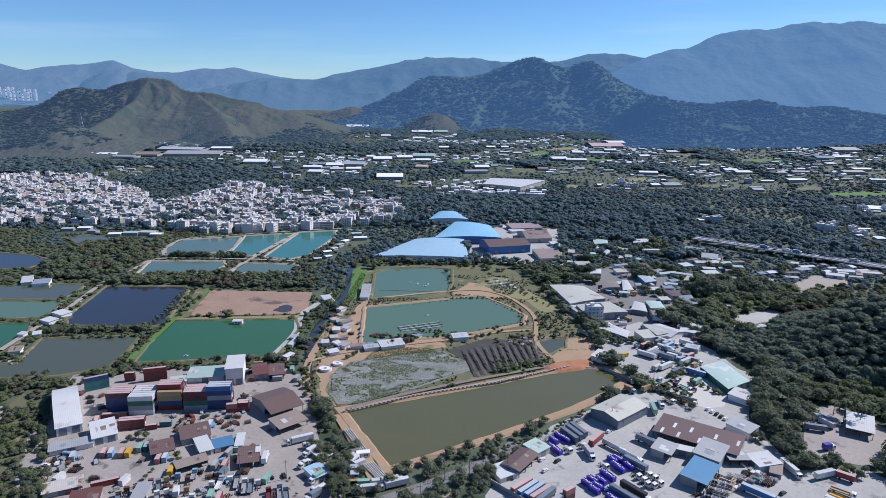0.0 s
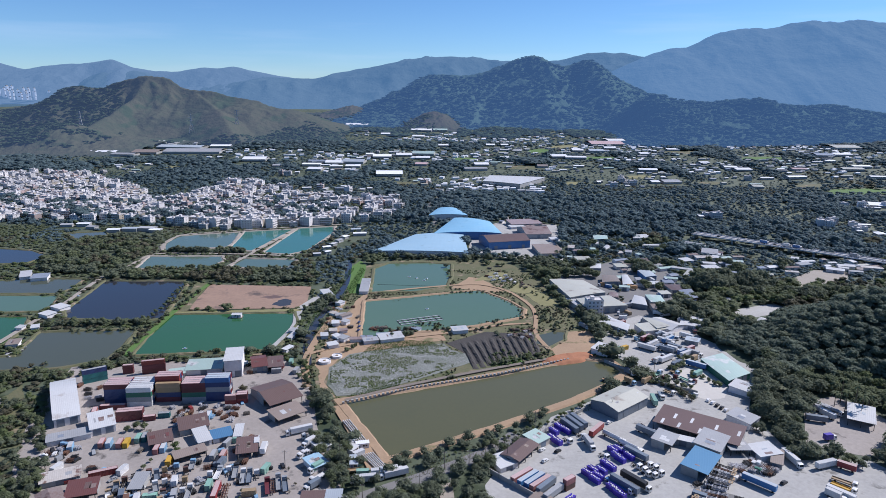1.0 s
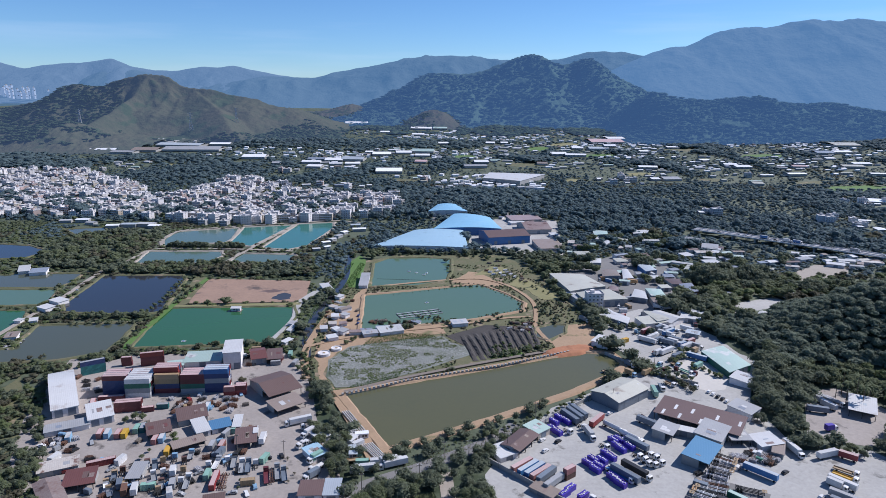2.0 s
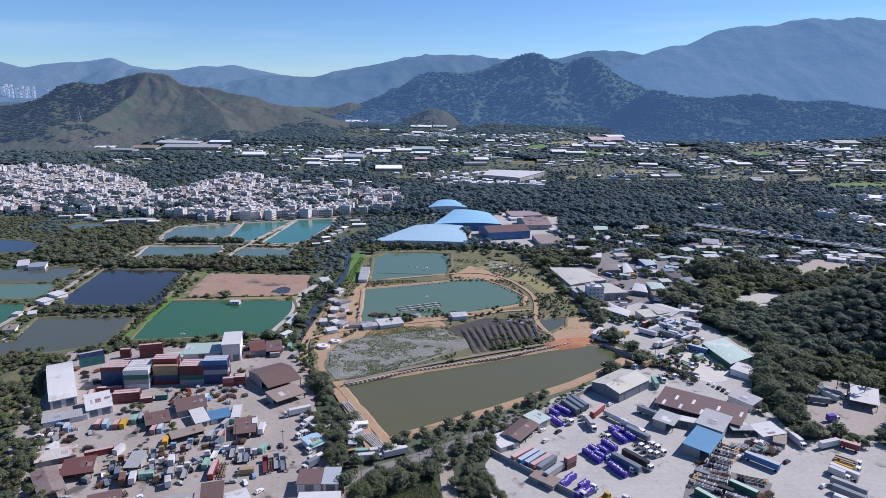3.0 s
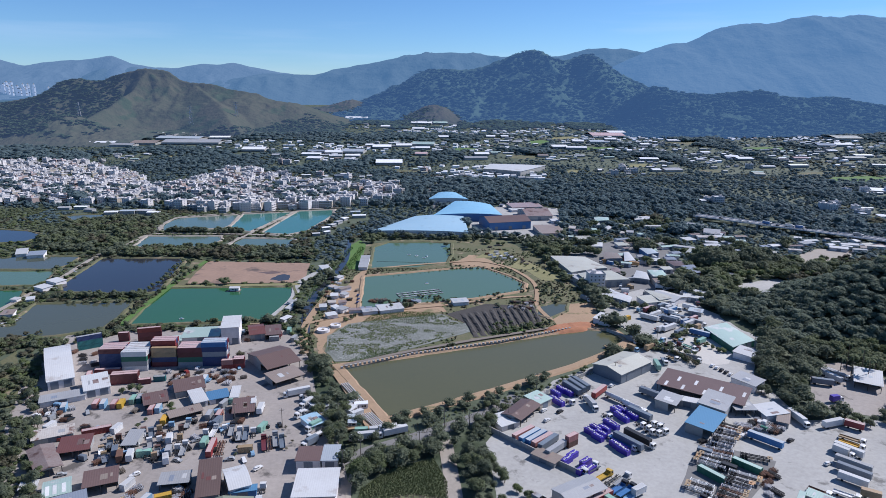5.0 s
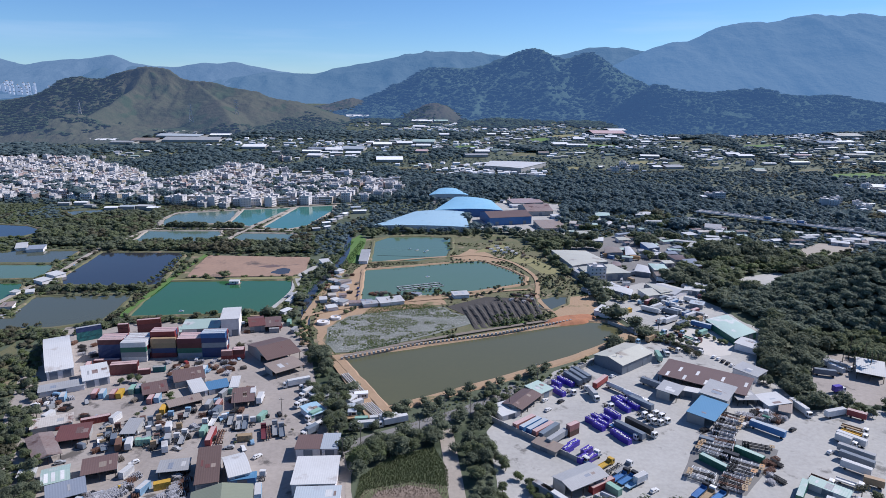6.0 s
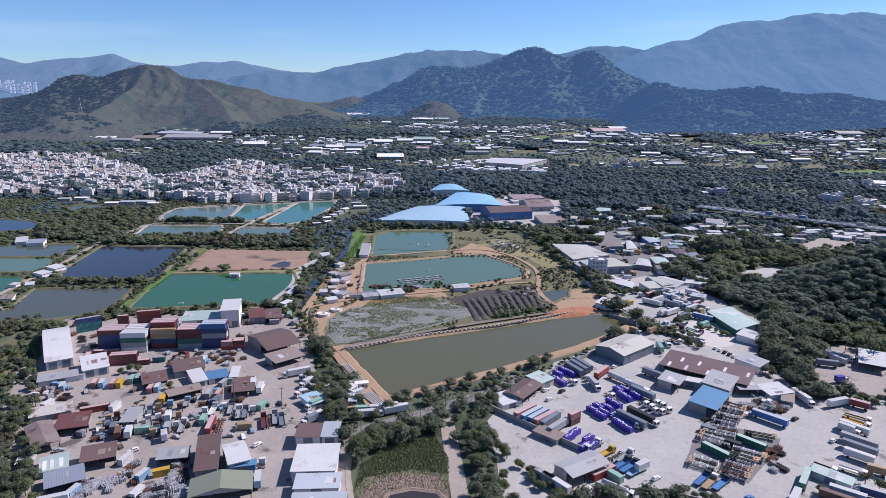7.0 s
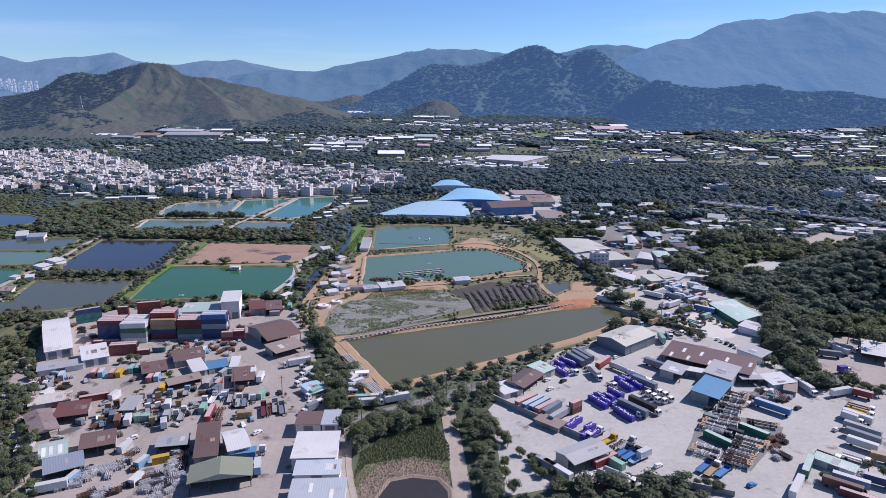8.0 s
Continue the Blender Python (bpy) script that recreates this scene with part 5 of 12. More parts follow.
WORDS = {"navy": "dark blue", "sky": "light blue", "pink": "faded pinkish red", "slate": "slate-grey", "teal": "dark teal", "mint": "pale green", "rust_steel": "rusty brown"}
TOPS = {"navy": "roof_grey", "maroon": "roof_fade", "red": "roof_fade", "white": "roof_white", "blue": "roof_ice", "sky": "roof_white", "green": "roof_mint", "teal": "roof_grey", "pink": "roof_fade", "grey": "roof_grey"}


def container(x, y, rot, colour="red", length=12.19, z=0.09, top=None, group="shipping containers", doors=True):
    root = put("shipping_container", cached(("cont", length, colour), lambda: container_mesh(length, colour)), m=at(x, y, rot, z))
    put("roof_panel", cached(("ctop", length, top or colour), lambda: boxes("roof_panel", [(-length / 2 + 0.1, -1.1, 2.83, length / 2 - 0.1, 1.1, 2.885)], M[top or TOPS.get(colour, colour)])), root)
    door = cached(("cdoor", colour), lambda: boxes("door", [(-0.04, -0.56, 0.15, 0.05, 0.56, 2.6), (0.05, -0.3, 0.2, 0.09, -0.24, 2.55), (0.05, 0.24, 0.2, 0.09, 0.3, 2.55)], M[colour]))
    for s in (-0.57, 0.57) if doors else ():
        put("door", door, root, m=pose(length / 2 + 0.01, s, 0))
    c, s = math.cos(radians(rot)), math.sin(radians(rot))
    take([(x + c * a - s * b, y + s * a + c * b) for a, b in ((-length / 2, -1.5), (length / 2, -1.5), (length / 2, 1.5), (-length / 2, 1.5))])
    return tagged(root, "%s corrugated steel shipping container" % WORDS.get(colour, colour), "container", group)


def stack(x, y, rot, colours, length=12.19, deep=1, top=None):
    """Containers piled up; deep: rows behind one another."""
    c, s = math.cos(radians(rot)), math.sin(radians(rot))
    for r in range(deep):
        for i, col in enumerate(colours):
            col2 = col if r == 0 else ("maroon", "navy", "grey", "red", "white")[(i + r * 2 + len(colours)) % 5]
            container(x - s * 2.6 * r + 0.1 * math.sin(i * 4 + x), y + c * 2.6 * r, rot, col2, length, 0.09 + 2.91 * i, top if i == len(colours) - 1 else None, doors=r == 0)


def wheel(parent, x, y, r=0.5, w=0.3):
    def make():
        v, f = [], []
        for s in (-w / 2, w / 2):
            v += [(math.cos(i * math.pi / 5) * r, s, math.sin(i * math.pi / 5) * r) for i in range(10)]
        f = [(i, (i + 1) % 10, 10 + (i + 1) % 10, 10 + i) for i in range(10)] + [tuple(range(9, -1, -1)), tuple(range(10, 20))]
        return mesh_of("wheel", v, f, M["rubber"])
    return put("wheel", cached(("wheel", r, w), make), parent, m=pose(x, y, r))


def cab_mesh(colour):
    bm = bmesh.new()
    prof = [(-1.0, 0.55), (1.05, 0.55), (1.12, 1.5), (0.85, 2.75), (0.3, 2.95), (-1.0, 2.95)]
    a = [bm.verts.new((x, -1.2, z)) for x, z in prof]
    b = [bm.verts.new((x, 1.2, z)) for x, z in prof]
    n = len(prof)
    for i in range(n):
        j = (i + 1) % n
        bm.faces.new((a[j], a[i], b[i], b[j]))
    bm.faces.new(a), bm.faces.new(list(reversed(b)))
    bmesh.ops.recalc_face_normals(bm, faces=bm.faces)
    me = bpy.data.meshes.new("cab")
    bm.to_mesh(me)
    bm.free()
    me.materials.append(M[colour])
    return me


def truck(x, y, rot, colour="white", cab="white", length=12.0, kind_of="box", group="parked lorries"):
    """A lorry headed along local x. kind_of: box, flat, tank, chassis, tractor, cargo."""
    words = {"box": "lorry with a %s box body", "flat": "flatbed lorry with a %s deck", "tank": "tanker lorry with a %s tank", "chassis": "bare %s trailer chassis", "tractor": "%s lorry tractor without trailer", "trailer": "%s box trailer without a tractor"}[kind_of]
    col = colour if kind_of != "tractor" else cab
    root = tagged(put("lorry" if kind_of not in ("chassis", "trailer") else "trailer", None, m=at(x, y, rot)), words % WORDS.get(col, col) + " parked on concrete", "lorry" if kind_of not in ("chassis", "trailer") else "trailer", group)
    L = length if kind_of != "tractor" else 6.0
    put("chassis", cached(("chassis", L), lambda: boxes("chassis", [(-L / 2, s * 0.45 - 0.1, 0.75, L / 2 - 0.6, s * 0.45 + 0.1, 1.05) for s in (-1, 1)] + [(-L / 2 + k * 2.0, -1.1, 0.95, -L / 2 + k * 2.0 + 0.18, 1.1, 1.1) for k in range(int(L / 2))], M["rust_steel" if kind_of == "chassis" else "dark_steel"])), root)
    for wx in (-L / 2 + 1.8, L / 2 - 1.3):
        for s in (-1, 1):
            wheel(root, wx, s * 1.0)
    back = L / 2 - 2.6
    if kind_of not in ("chassis", "trailer"):
        c = put("cab", cached(("cab", cab), lambda: cab_mesh(cab)), root, m=pose(L / 2 - 1.15, 0, 0))
        put("windscreen", cached("windscreen", lambda: mesh_of("windscreen", [(1.125, -1.05, 1.6), (1.125, 1.05, 1.6), (0.9, 1.05, 2.65), (0.9, -1.05, 2.65), (1.08, -1.05, 1.6), (1.08, 1.05, 1.6), (0.86, 1.05, 2.65), (0.86, -1.05, 2.65)],
                                                                [(0, 1, 2, 3), (7, 6, 5, 4)], M["glass"])), c)
        for s in (-1, 1):
            put("side_window", cached("side_window", lambda: boxes("side_window", [(-0.2, -0.02, 1.7, 0.75, 0.02, 2.55)], M["glass"])), c, m=pose(0, s * 1.205, 0))
    else:
        back = L / 2
    if kind_of in ("box", "trailer"):
        put("box_body", cached(("box", L, colour, kind_of), lambda: boxes("box_body", [(-L / 2, -1.25, 1.1, back, 1.25, 3.9), (-L / 2 - 0.03, -1.27, 1.1, -L / 2 + 0.1, 1.27, 3.93), (back - 0.1, -1.27, 1.1, back + 0.03, 1.27, 3.93)], M[colour])), root)
        put("body_roof", cached(("boxroof", L, colour, kind_of), lambda: boxes("body_roof", [(-L / 2, -1.2, 3.9, back, 1.2, 3.96)], M[TOPS.get(colour, colour)])), root)
    elif kind_of == "flat":
        put("deck", cached(("deck", L, colour), lambda: boxes("deck", [(-L / 2, -1.25, 1.1, back, 1.25, 1.25)] + [(-L / 2, s * 1.22 - 0.04, 1.25, back, s * 1.22 + 0.04, 1.7) for s in (-1, 1)] + [(back - 0.1, -1.2, 1.25, back, 1.2, 2.3)], M[colour])), root)
    elif kind_of == "tank":
        def tank():
            v, f = [], []
            rings = ((-L / 2, 0.3), (-L / 2 + 0.3, 1.1), (back - 0.3, 1.1), (back, 0.3))
            for px, r in rings:
                v += [(px, math.cos(i * math.pi / 7) * r, 2.2 + math.sin(i * math.pi / 7) * r) for i in range(14)]
            for k in range(3):
                f += [(k * 14 + i, k * 14 + (i + 1) % 14, k * 14 + 14 + (i + 1) % 14, k * 14 + 14 + i) for i in range(14)]
            return mesh_of("tank", v, f, M[colour], True)
        put("tank", cached(("tank", L, colour), tank), root)
        put("catwalk", cached(("catwalk", L), lambda: boxes("catwalk", [(-L / 2 + 0.6, -0.3, 3.28, back - 0.6, 0.3, 3.36)], M["steel"])), root)
    return root


def car_mesh(colour):
    bm = bmesh.new()
    lower = [(-2.15, 0.35), (2.15, 0.35), (2.2, 0.75), (1.1, 0.95), (-2.1, 1.0)]
    upper = [(-1.95, 0.97), (1.0, 0.95), (0.3, 1.45), (-1.5, 1.48)]
    for prof, half in ((lower, 0.88), (upper, 0.72)):
        a = [bm.verts.new((px, -half, z)) for px, z in prof]
        b = [bm.verts.new((px, half, z)) for px, z in prof]
        n = len(prof)
        for i in range(n):
            bm.faces.new((a[(i + 1) % n], a[i], b[i], b[(i + 1) % n]))
        bm.faces.new(a), bm.faces.new(list(reversed(b)))
    bmesh.ops.recalc_face_normals(bm, faces=bm.faces)
    me = bpy.data.meshes.new("car")
    bm.to_mesh(me)
    bm.free()
    me.materials.append(M[colour])
    return me


def car(x, y, rot, colour="white"):
    root = put("car", cached(("car", colour), lambda: car_mesh(colour)), m=at(x, y, rot))
    put("window", cached("carwin", lambda: boxes("window", [(-1.3, -0.74, 1.02, 0.25, 0.74, 1.38)], M["glass"])), root)
    for wx in (-1.35, 1.35):
        for s in (-1, 1):
            wheel(root, wx, s * 0.8, 0.33, 0.2)
    return tagged(root, "small %s car parked in the open" % colour, "car", "parked cars")


def skip(x, y, rot, seed=0):
    """A purple open-topped bin full of white sacks."""
    root = put("skip_bin", cached("skip", lambda: boxes("skip_bin", [(-3.0, -1.2, 0.0, 3.0, 1.2, 2.3)], M["purple"])), m=at(x, y, rot))
    for s in (-1, 1):
        put("rim", cached("skip_rim", lambda: boxes("rim", [(-3.05, -0.08, 2.2, 3.05, 0.08, 2.5)], M["purple"])), root, m=pose(0, s * 1.22, 0))
    for i in range(5):
        put("sack", cached(("sack", i % 3), lambda: sack_mesh(i % 3)), root, m=pose(-2.2 + i * 1.1, 0.25 * math.sin(seed + i * 2.0), 2.35, 0, 0, i * 40 + seed * 13))
    return tagged(root, "purple open steel bin filled with white sacks", "skip", "purple bins in the truck yard")


def sack_mesh(seed):
    v, f = lump(np.random.RandomState(seed + 40), (0, 0, 0.2), 0.55, 0.5, False)
    return mesh_of("sack", v.tolist(), f.tolist(), M["bag"])


RACKS = []


def join_racks():
    """The scrap past the countable heaps, in one mesh."""
    v, f, mi, slots = [], [], [], []
    for me, m in RACKS[285:]:
        if me.materials[0] not in slots:
            slots.append(me.materials[0])
        b = len(v)
        v += [tuple(m @ q.co) for q in me.vertices]
        f += [tuple(b + i for i in p.vertices) for p in me.polygons]
        mi += [slots.index(me.materials[0])] * len(me.polygons)
    me = bpy.data.meshes.new("scrap_metal")
    me.from_pydata(v, [], f)
    for ma in slots:
        me.materials.append(ma)
    me.polygons.foreach_set("material_index", mi)
    me.update()
    return tagged(put("scrap_metal", me), "grey and rusty scrap metal lying about the yards", "scrap", kind="stuff")


def rack(x, y, rot, colour="steel", length=5.0, seed=0):
    """A bundle of scrap frames and rails lying in the yard."""
    rng = random.Random(seed % 7)

    def make():
        bl = []
        for k in range(16):
            z = 0.12 + (k // 4) * 0.42
            yy = -1.0 + (k % 4) * 0.62 + rng.uniform(-0.1, 0.1)
            a, b = -length / 2 + rng.uniform(0, 1), length / 2 - rng.uniform(0, 1)
            bl.append((a, yy - 0.1, z, b, yy + 0.1, z + 0.2))
        for k in range(6):
            px = -length / 2 + length * (k + 0.5) / 6
            bl.append((px - 0.08, -1.2, 0.0, px + 0.08, 1.2, 0.14))
            bl.append((px - 0.05, -1.2, 0.0, px + 0.05, -1.1, 1.9 - 0.5 * rng.random()))
            bl.append((px - 0.05, 1.1, 0.0, px + 0.05, 1.2, 1.9 - 0.5 * rng.random()))
        return boxes("scrap_frame", bl, M[colour])

    me = cached(("rack", colour, length, seed % 7), make)
    RACKS.append((me, at(x, y, rot)))
    if len(RACKS) > 285:
        return None
    return tagged(put("scrap_frame", me, m=at(x, y, rot)), "heap of %s steel frames and rails" % {"steel": "grey", "rust_steel": "rusty", "dark_steel": "dark", "timber": "brown"}.get(colour, colour), "scrap", "scrap frames in the yards")


def machine(x, y, rot, colour="grey", seed=0):
    """A skid-mounted plant unit: base frame, housing, vents, pipe."""
    rng = random.Random(seed)
    root = tagged(put("plant_unit", boxes("plant_unit", [(-2.4, -1.0, 0, 2.4, -0.8, 0.3), (-2.4, 0.8, 0, 2.4, 1.0, 0.3), (-2.4, -0.8, 0.08, -2.2, 0.8, 0.3), (2.2, -0.8, 0.08, 2.4, 0.8, 0.3)], M["dark_steel"]), m=at(x, y, rot)),
                  "%s skid-mounted plant unit in the truck yard" % WORDS.get(colour, colour), "machine", "plant units")
    h = rng.choice((1.6, 2.0, 2.4))
    put("housing", cached(("housing", colour, h), lambda: boxes("housing", [(-2.1, -0.9, 0.3, 1.1, 0.9, h), (-1.9, -0.7, h, 0.4, 0.7, h + 0.12)], M[colour])), root)
    put("engine", cached("engine", lambda: boxes("engine", [(1.2, -0.7, 0.3, 2.2, 0.7, 1.3), (1.4, -0.3, 1.3, 1.9, 0.3, 1.7)], M["dark_steel"])), root)
    put("exhaust", cached("exhaust", lambda: boxes("exhaust", [(1.5, -0.08, 1.7, 1.66, 0.08, 2.6)], M["rust_steel"])), root)
    return root


def raft(x, y, rot, n):
    """A float of tubular frames with a walkway."""
    root = tagged(put("fish_raft", boxes("fish_raft", [(-n * 2.2, -0.5, 0.25, n * 2.2, 0.5, 0.5), (-n * 2.2, -5.4, 0.25, n * 2.2, -4.6, 0.5), (-n * 2.2, 4.6, 0.25, n * 2.2, 5.4, 0.5)], M["steel"]), m=at(x, y, rot, 0.1)), "dark tubular fish raft with walkways floating on the pond", "raft")
    rung = boxes("cross_walk", [(-0.35, -4.6, 0.22, 0.35, -0.5, 0.45), (-0.35, 0.5, 0.22, 0.35, 4.6, 0.45)], M["dark_steel"])
    rail = boxes("rail_post", [(-0.06, -0.06, 0.5, 0.06, 0.06, 1.5)], M["steel"])
    for i in range(n + 1):
        put("cross_walk", rung, root, m=pose(-n * 2.2 + i * 4.4, 0, 0))
        for s in (-5.2, 5.2):
            put("rail_post", rail, root, m=pose(-n * 2.2 + i * 4.4, s, 0))
    return root


def boundary_wall(pts, h, label):
    """A block wall with piers and a coping along a line."""
    root = tagged(put("boundary_wall", None, m=pose(pts[0][0], pts[0][1], 0.05)), label, "wall", "boundary walls")
    o = Vector(pts[0])
    for p, q in zip(pts, pts[1:]):
        p, q = Vector(p), Vector(q)
        L, r = (q - p).length, math.degrees(math.atan2((q - p).y, (q - p).x))
        c = (p + q) / 2 - o
        put("wall_panel", boxes("wall_panel", [(-L / 2, -0.12, 0, L / 2, 0.12, h)], M["wall_grey"]), root, m=pose(c.x, c.y, 0, 0, 0, r))
        put("coping", boxes("coping", [(-L / 2, -0.2, h, L / 2, 0.2, h + 0.12)], M["concrete"]), root, m=pose(c.x, c.y, 0, 0, 0, r))
        for k in range(int(L / 5)):
            e = p + (q - p) * ((k + 0.5) * 5 / L) - o
            put("pier", cached(("wpier", h), lambda: boxes("pier", [(-0.25, -0.25, 0, 0.25, 0.25, h + 0.3)], M["wall_grey"])), root, m=pose(e.x, e.y, 0, 0, 0, r))
    return root


def utility_pole(x, y, h=10.0):
    def make():
        v = [(math.cos(i * math.pi / 4) * r, math.sin(i * math.pi / 4) * r, z) for r, z in ((0.2, 0), (0.12, h)) for i in range(8)]
        return mesh_of("utility_pole", v, [(i, (i + 1) % 8, 8 + (i + 1) % 8, 8 + i) for i in range(8)], M["timber"])
    root = put("utility_pole", cached("utility_pole", make), m=pose(x, y, 0.05))
    put("cross_arm", cached("cross_arm", lambda: boxes("cross_arm", [(-1.1, -0.08, h - 0.9, 1.1, 0.08, h - 0.7)], M["timber"])), root)
    for s in (-0.9, 0.9):
        put("insulator", cached("insulator", lambda: boxes("insulator", [(-0.08, -0.08, h - 0.7, 0.08, 0.08, h - 0.4)], M["white"])), root, m=pose(s, 0, 0))
    return tagged(root, "tall wooden utility pole with a cross arm", "pole", "utility poles")


def palm(x, y, h, seed):
    """A slim trunk with a head of drooping fronds."""
    rng = random.Random(seed)
    v = [(math.cos(i * math.pi / 3) * r, math.sin(i * math.pi / 3) * r, z) for r, z in ((0.28, 0), (0.16, h)) for i in range(6)]
    root = put("palm_tree", mesh_of("palm_tree", v, [(i, (i + 1) % 6, 6 + (i + 1) % 6, 6 + i) for i in range(6)], M["bark"]), m=pose(x, y, float(knoll_height(x, y)) - 0.1))
    for k in range(12):
        a = k * 30 + rng.uniform(-8, 8)
        fr = cached(("frond", k % 3), lambda: mesh_of("frond", [p for i, (px, pz, w) in enumerate(((0, 0, 0.1), (1.1, 0.45, 0.45), (2.2, 0.3, 0.5), (3.1, -0.5, 0.3), (3.5, -1.2, 0.05))) for p in ((px, -w, pz - 0.12), (px, 0, pz), (px, w, pz - 0.12))],
                                                        [q for i in range(4) for q in ((i * 3, i * 3 + 3, i * 3 + 4, i * 3 + 1), (i * 3 + 1, i * 3 + 4, i * 3 + 5, i * 3 + 2))], M["leaf"]))
        put("frond", fr, root, m=pose(0, 0, h - 0.1, 0, rng.uniform(-25, 15), a))
    return tagged(root, "slim palm tree with drooping green fronds", "palm tree", "palms below the knoll")


# ---------------------------------------------------------------- container yard
shed(-216.1, 342.8, 12.5, 53.0, 5.0, 31.6, 'white', 'arch', wall="wall_white", label="long white warehouse with an arched metal roof", doors=2)
shed(-193.2, 305.8, 20.1, 7.5, 2.9, 28.1, 'grey', 'mono', wall="wall_white")
shed(-183.0, 319.2, 11.9, 18.1, 4.3, 31.6, 'white', 'mono', wall="wall_white", doors=2)
shed(-97.5, 354.3, 19.9, 27.8, 4.3, 38.8, 'brown', 'gable', openfront=True)
shed(-85.9, 332.5, 17.1, 12.9, 3.6, 41.5, 'tan', 'mono', openfront=True)
shed(-133.4, 318.8, 14.6, 13.5, 3.6, 26.0, 'brown', 'mono')
shed(-124.2, 306.3, 6.5, 14.2, 3.2, 33.2, 'white', 'mono', wall="wall_white")
shed(-124.6, 290.4, 15.0, 6.6, 3.2, 33.9, 'tan', 'mono', openfront=True)
shed(-97.8, 296.6, 9.9, 14.0, 3.2, 14.6, 'brown', 'mono', openfront=True)
shed(-106.5, 311.2, 3.7, 11.5, 3.2, 9.9, 'white', 'mono')
shed(-167.7, 247.5, 9.6, 21.9, 3.6, 39.6, 'rust', 'cross', openfront=True)
shed(-160.8, 258.8, 12.3, 12.4, 3.6, 18.5, 'maroon', 'mono', openfront=True)
shed(-176.9, 269.6, 16.3, 8.3, 2.9, 26.9, 'patched', 'mono')
shed(-136.1, 232.8, 12.1, 10.8, 4.3, 23.3, 'brown', 'mono', openfront=True)
shed(-151.0, 227.8, 9.2, 11.4, 2.9, 28.5, 'mint', 'gable', lights=3)
shed(-140.9, 217.1, 12.7, 10.1, 3.6, 31.4, 'slate', 'mono', openfront=True)
shed(-91.9, 231.2, 8.2, 23.9, 5.4, 15.7, 'brown', 'mono')
shed(-81.4, 232.7, 8.0, 15.2, 5.0, 27.5, 'white', 'arch', wall="wall_white", label="shed with a white ribbed metal roof", lights=0)
shed(-77.3, 226.9, 10.1, 3.3, 3.6, 13.7, 'blue', 'mono', wall="blue")
shed(-80.2, 211.6, 21.5, 11.3, 4.7, 15.2, 'sage', 'cross', openfront=True, label="wide open shed with a grey-green ridged metal roof")
shed(-48.8, 229.6, 16.5, 18.3, 5.0, 3.7, 'white', 'flat', wall="wall_white", label="long white-roofed workshop beside the lane")
shed(-55.6, 250.5, 10.2, 10.5, 5.0, 2.9, 'brown', 'flat', wall="wall_white", label="flat workshop with a faded brown sheet roof")
shed(-46.6, 251.2, 6.6, 11.5, 5.1, 2.9, 'ice', 'flat', wall="wall_white", label="flat workshop with a pale grey-blue sheet roof")
shed(-45.4, 214.7, 16.2, 8.3, 4.3, 3.5, 'ice', 'mono', wall="wall_white", label="workshop with a pale grey-blue sheet metal roof")
shed(-42.9, 202.1, 18.7, 10.4, 4.0, 3.8, 'ice', 'mono', wall="wall_white", lights=2, label="workshop with a patched bluish sheet metal roof")
shed(-107.1, 234.5, 11.2, 7.5, 3.2, 11.0, 'grey', 'mono', openfront=True)
shed(-138.0, 264.4, 5.6, 12.1, 3.6, 5.8, 'grey', 'mono', openfront=True)
shed(-153.4, 393.9, 22.7, 15.2, 3.6, 9.5, 'mint', 'mono', wall="wall_white")
shed(-168.0, 383.7, 9.3, 7.9, 3.2, 19.1, 'mint', 'mono')
shed(-120.0, 398.6, 9.3, 17.8, 4.3, 20.1, 'maroon', 'gable')
shed(-109.3, 399.2, 9.4, 15.3, 3.6, 13.8, 'brown', 'mono', openfront=True)
shed(-134.1, 393.0, 10.7, 20.6, 11.5, 12.7, 'white', 'flat', wall="wall_white", name="site_office", label="tall white prefabricated office block", doors=2)
shed(-144.8, 303.7, 11.1, 11.8, 3.2, 27.3, 'brown', 'mono', openfront=True)
shed(-114.9, 309.2, 9.9, 9.4, 2.9, 27.4, 'blue', 'flat', wall="wall_white")
shed(-163.5, 229.6, 5.7, 4.5, 2.5, 18.8, 'white', 'mono')
stack(-215.7, 375.1, 34.1, ('teal', 'teal', 'navy'), deep=1, length=13.6)
stack(-188.0, 347.3, 5.6, ('navy', 'navy', 'navy', 'maroon'), deep=4, length=13.6, top='roof_fade')
stack(-173.4, 343.6, 5.5, ('white', 'grey', 'green', 'white'), deep=6, length=13.6, top='roof_white')
stack(-159.1, 349.9, 5.5, ('maroon', 'navy', 'tan', 'tan'), deep=1, length=13.6)
stack(-160.6, 353.3, 5.6, ('maroon', 'navy', 'maroon', 'red', 'red'), deep=3, length=13.6, top='roof_fade')
stack(-144.3, 350.3, 5.6, ('grey', 'green', 'maroon', 'maroon'), deep=4, length=13.6, top='roof_fade')
stack(-130.8, 351.6, 5.4, ('navy', 'navy', 'grey', 'navy', 'blue'), deep=3, length=13.6, top='roof_ice')
stack(-122.2, 346.7, 9.5, ('red', 'pink'), deep=1, length=6.06)
stack(-116.2, 348.6, 10.0, ('red', 'maroon'), deep=2, length=6.06)
stack(-184.9, 388.8, 17.2, ('maroon', 'maroon', 'red'), deep=1, length=13.6)
stack(-200.7, 387.4, 10.8, ('maroon', 'maroon'), deep=1, length=6.06)
stack(-171.6, 326.9, 12.2, ('maroon', 'maroon'), deep=2, length=13.6, top='roof_fade')
stack(-187.0, 339.1, 7.9, ('maroon',), deep=1, length=13.6)
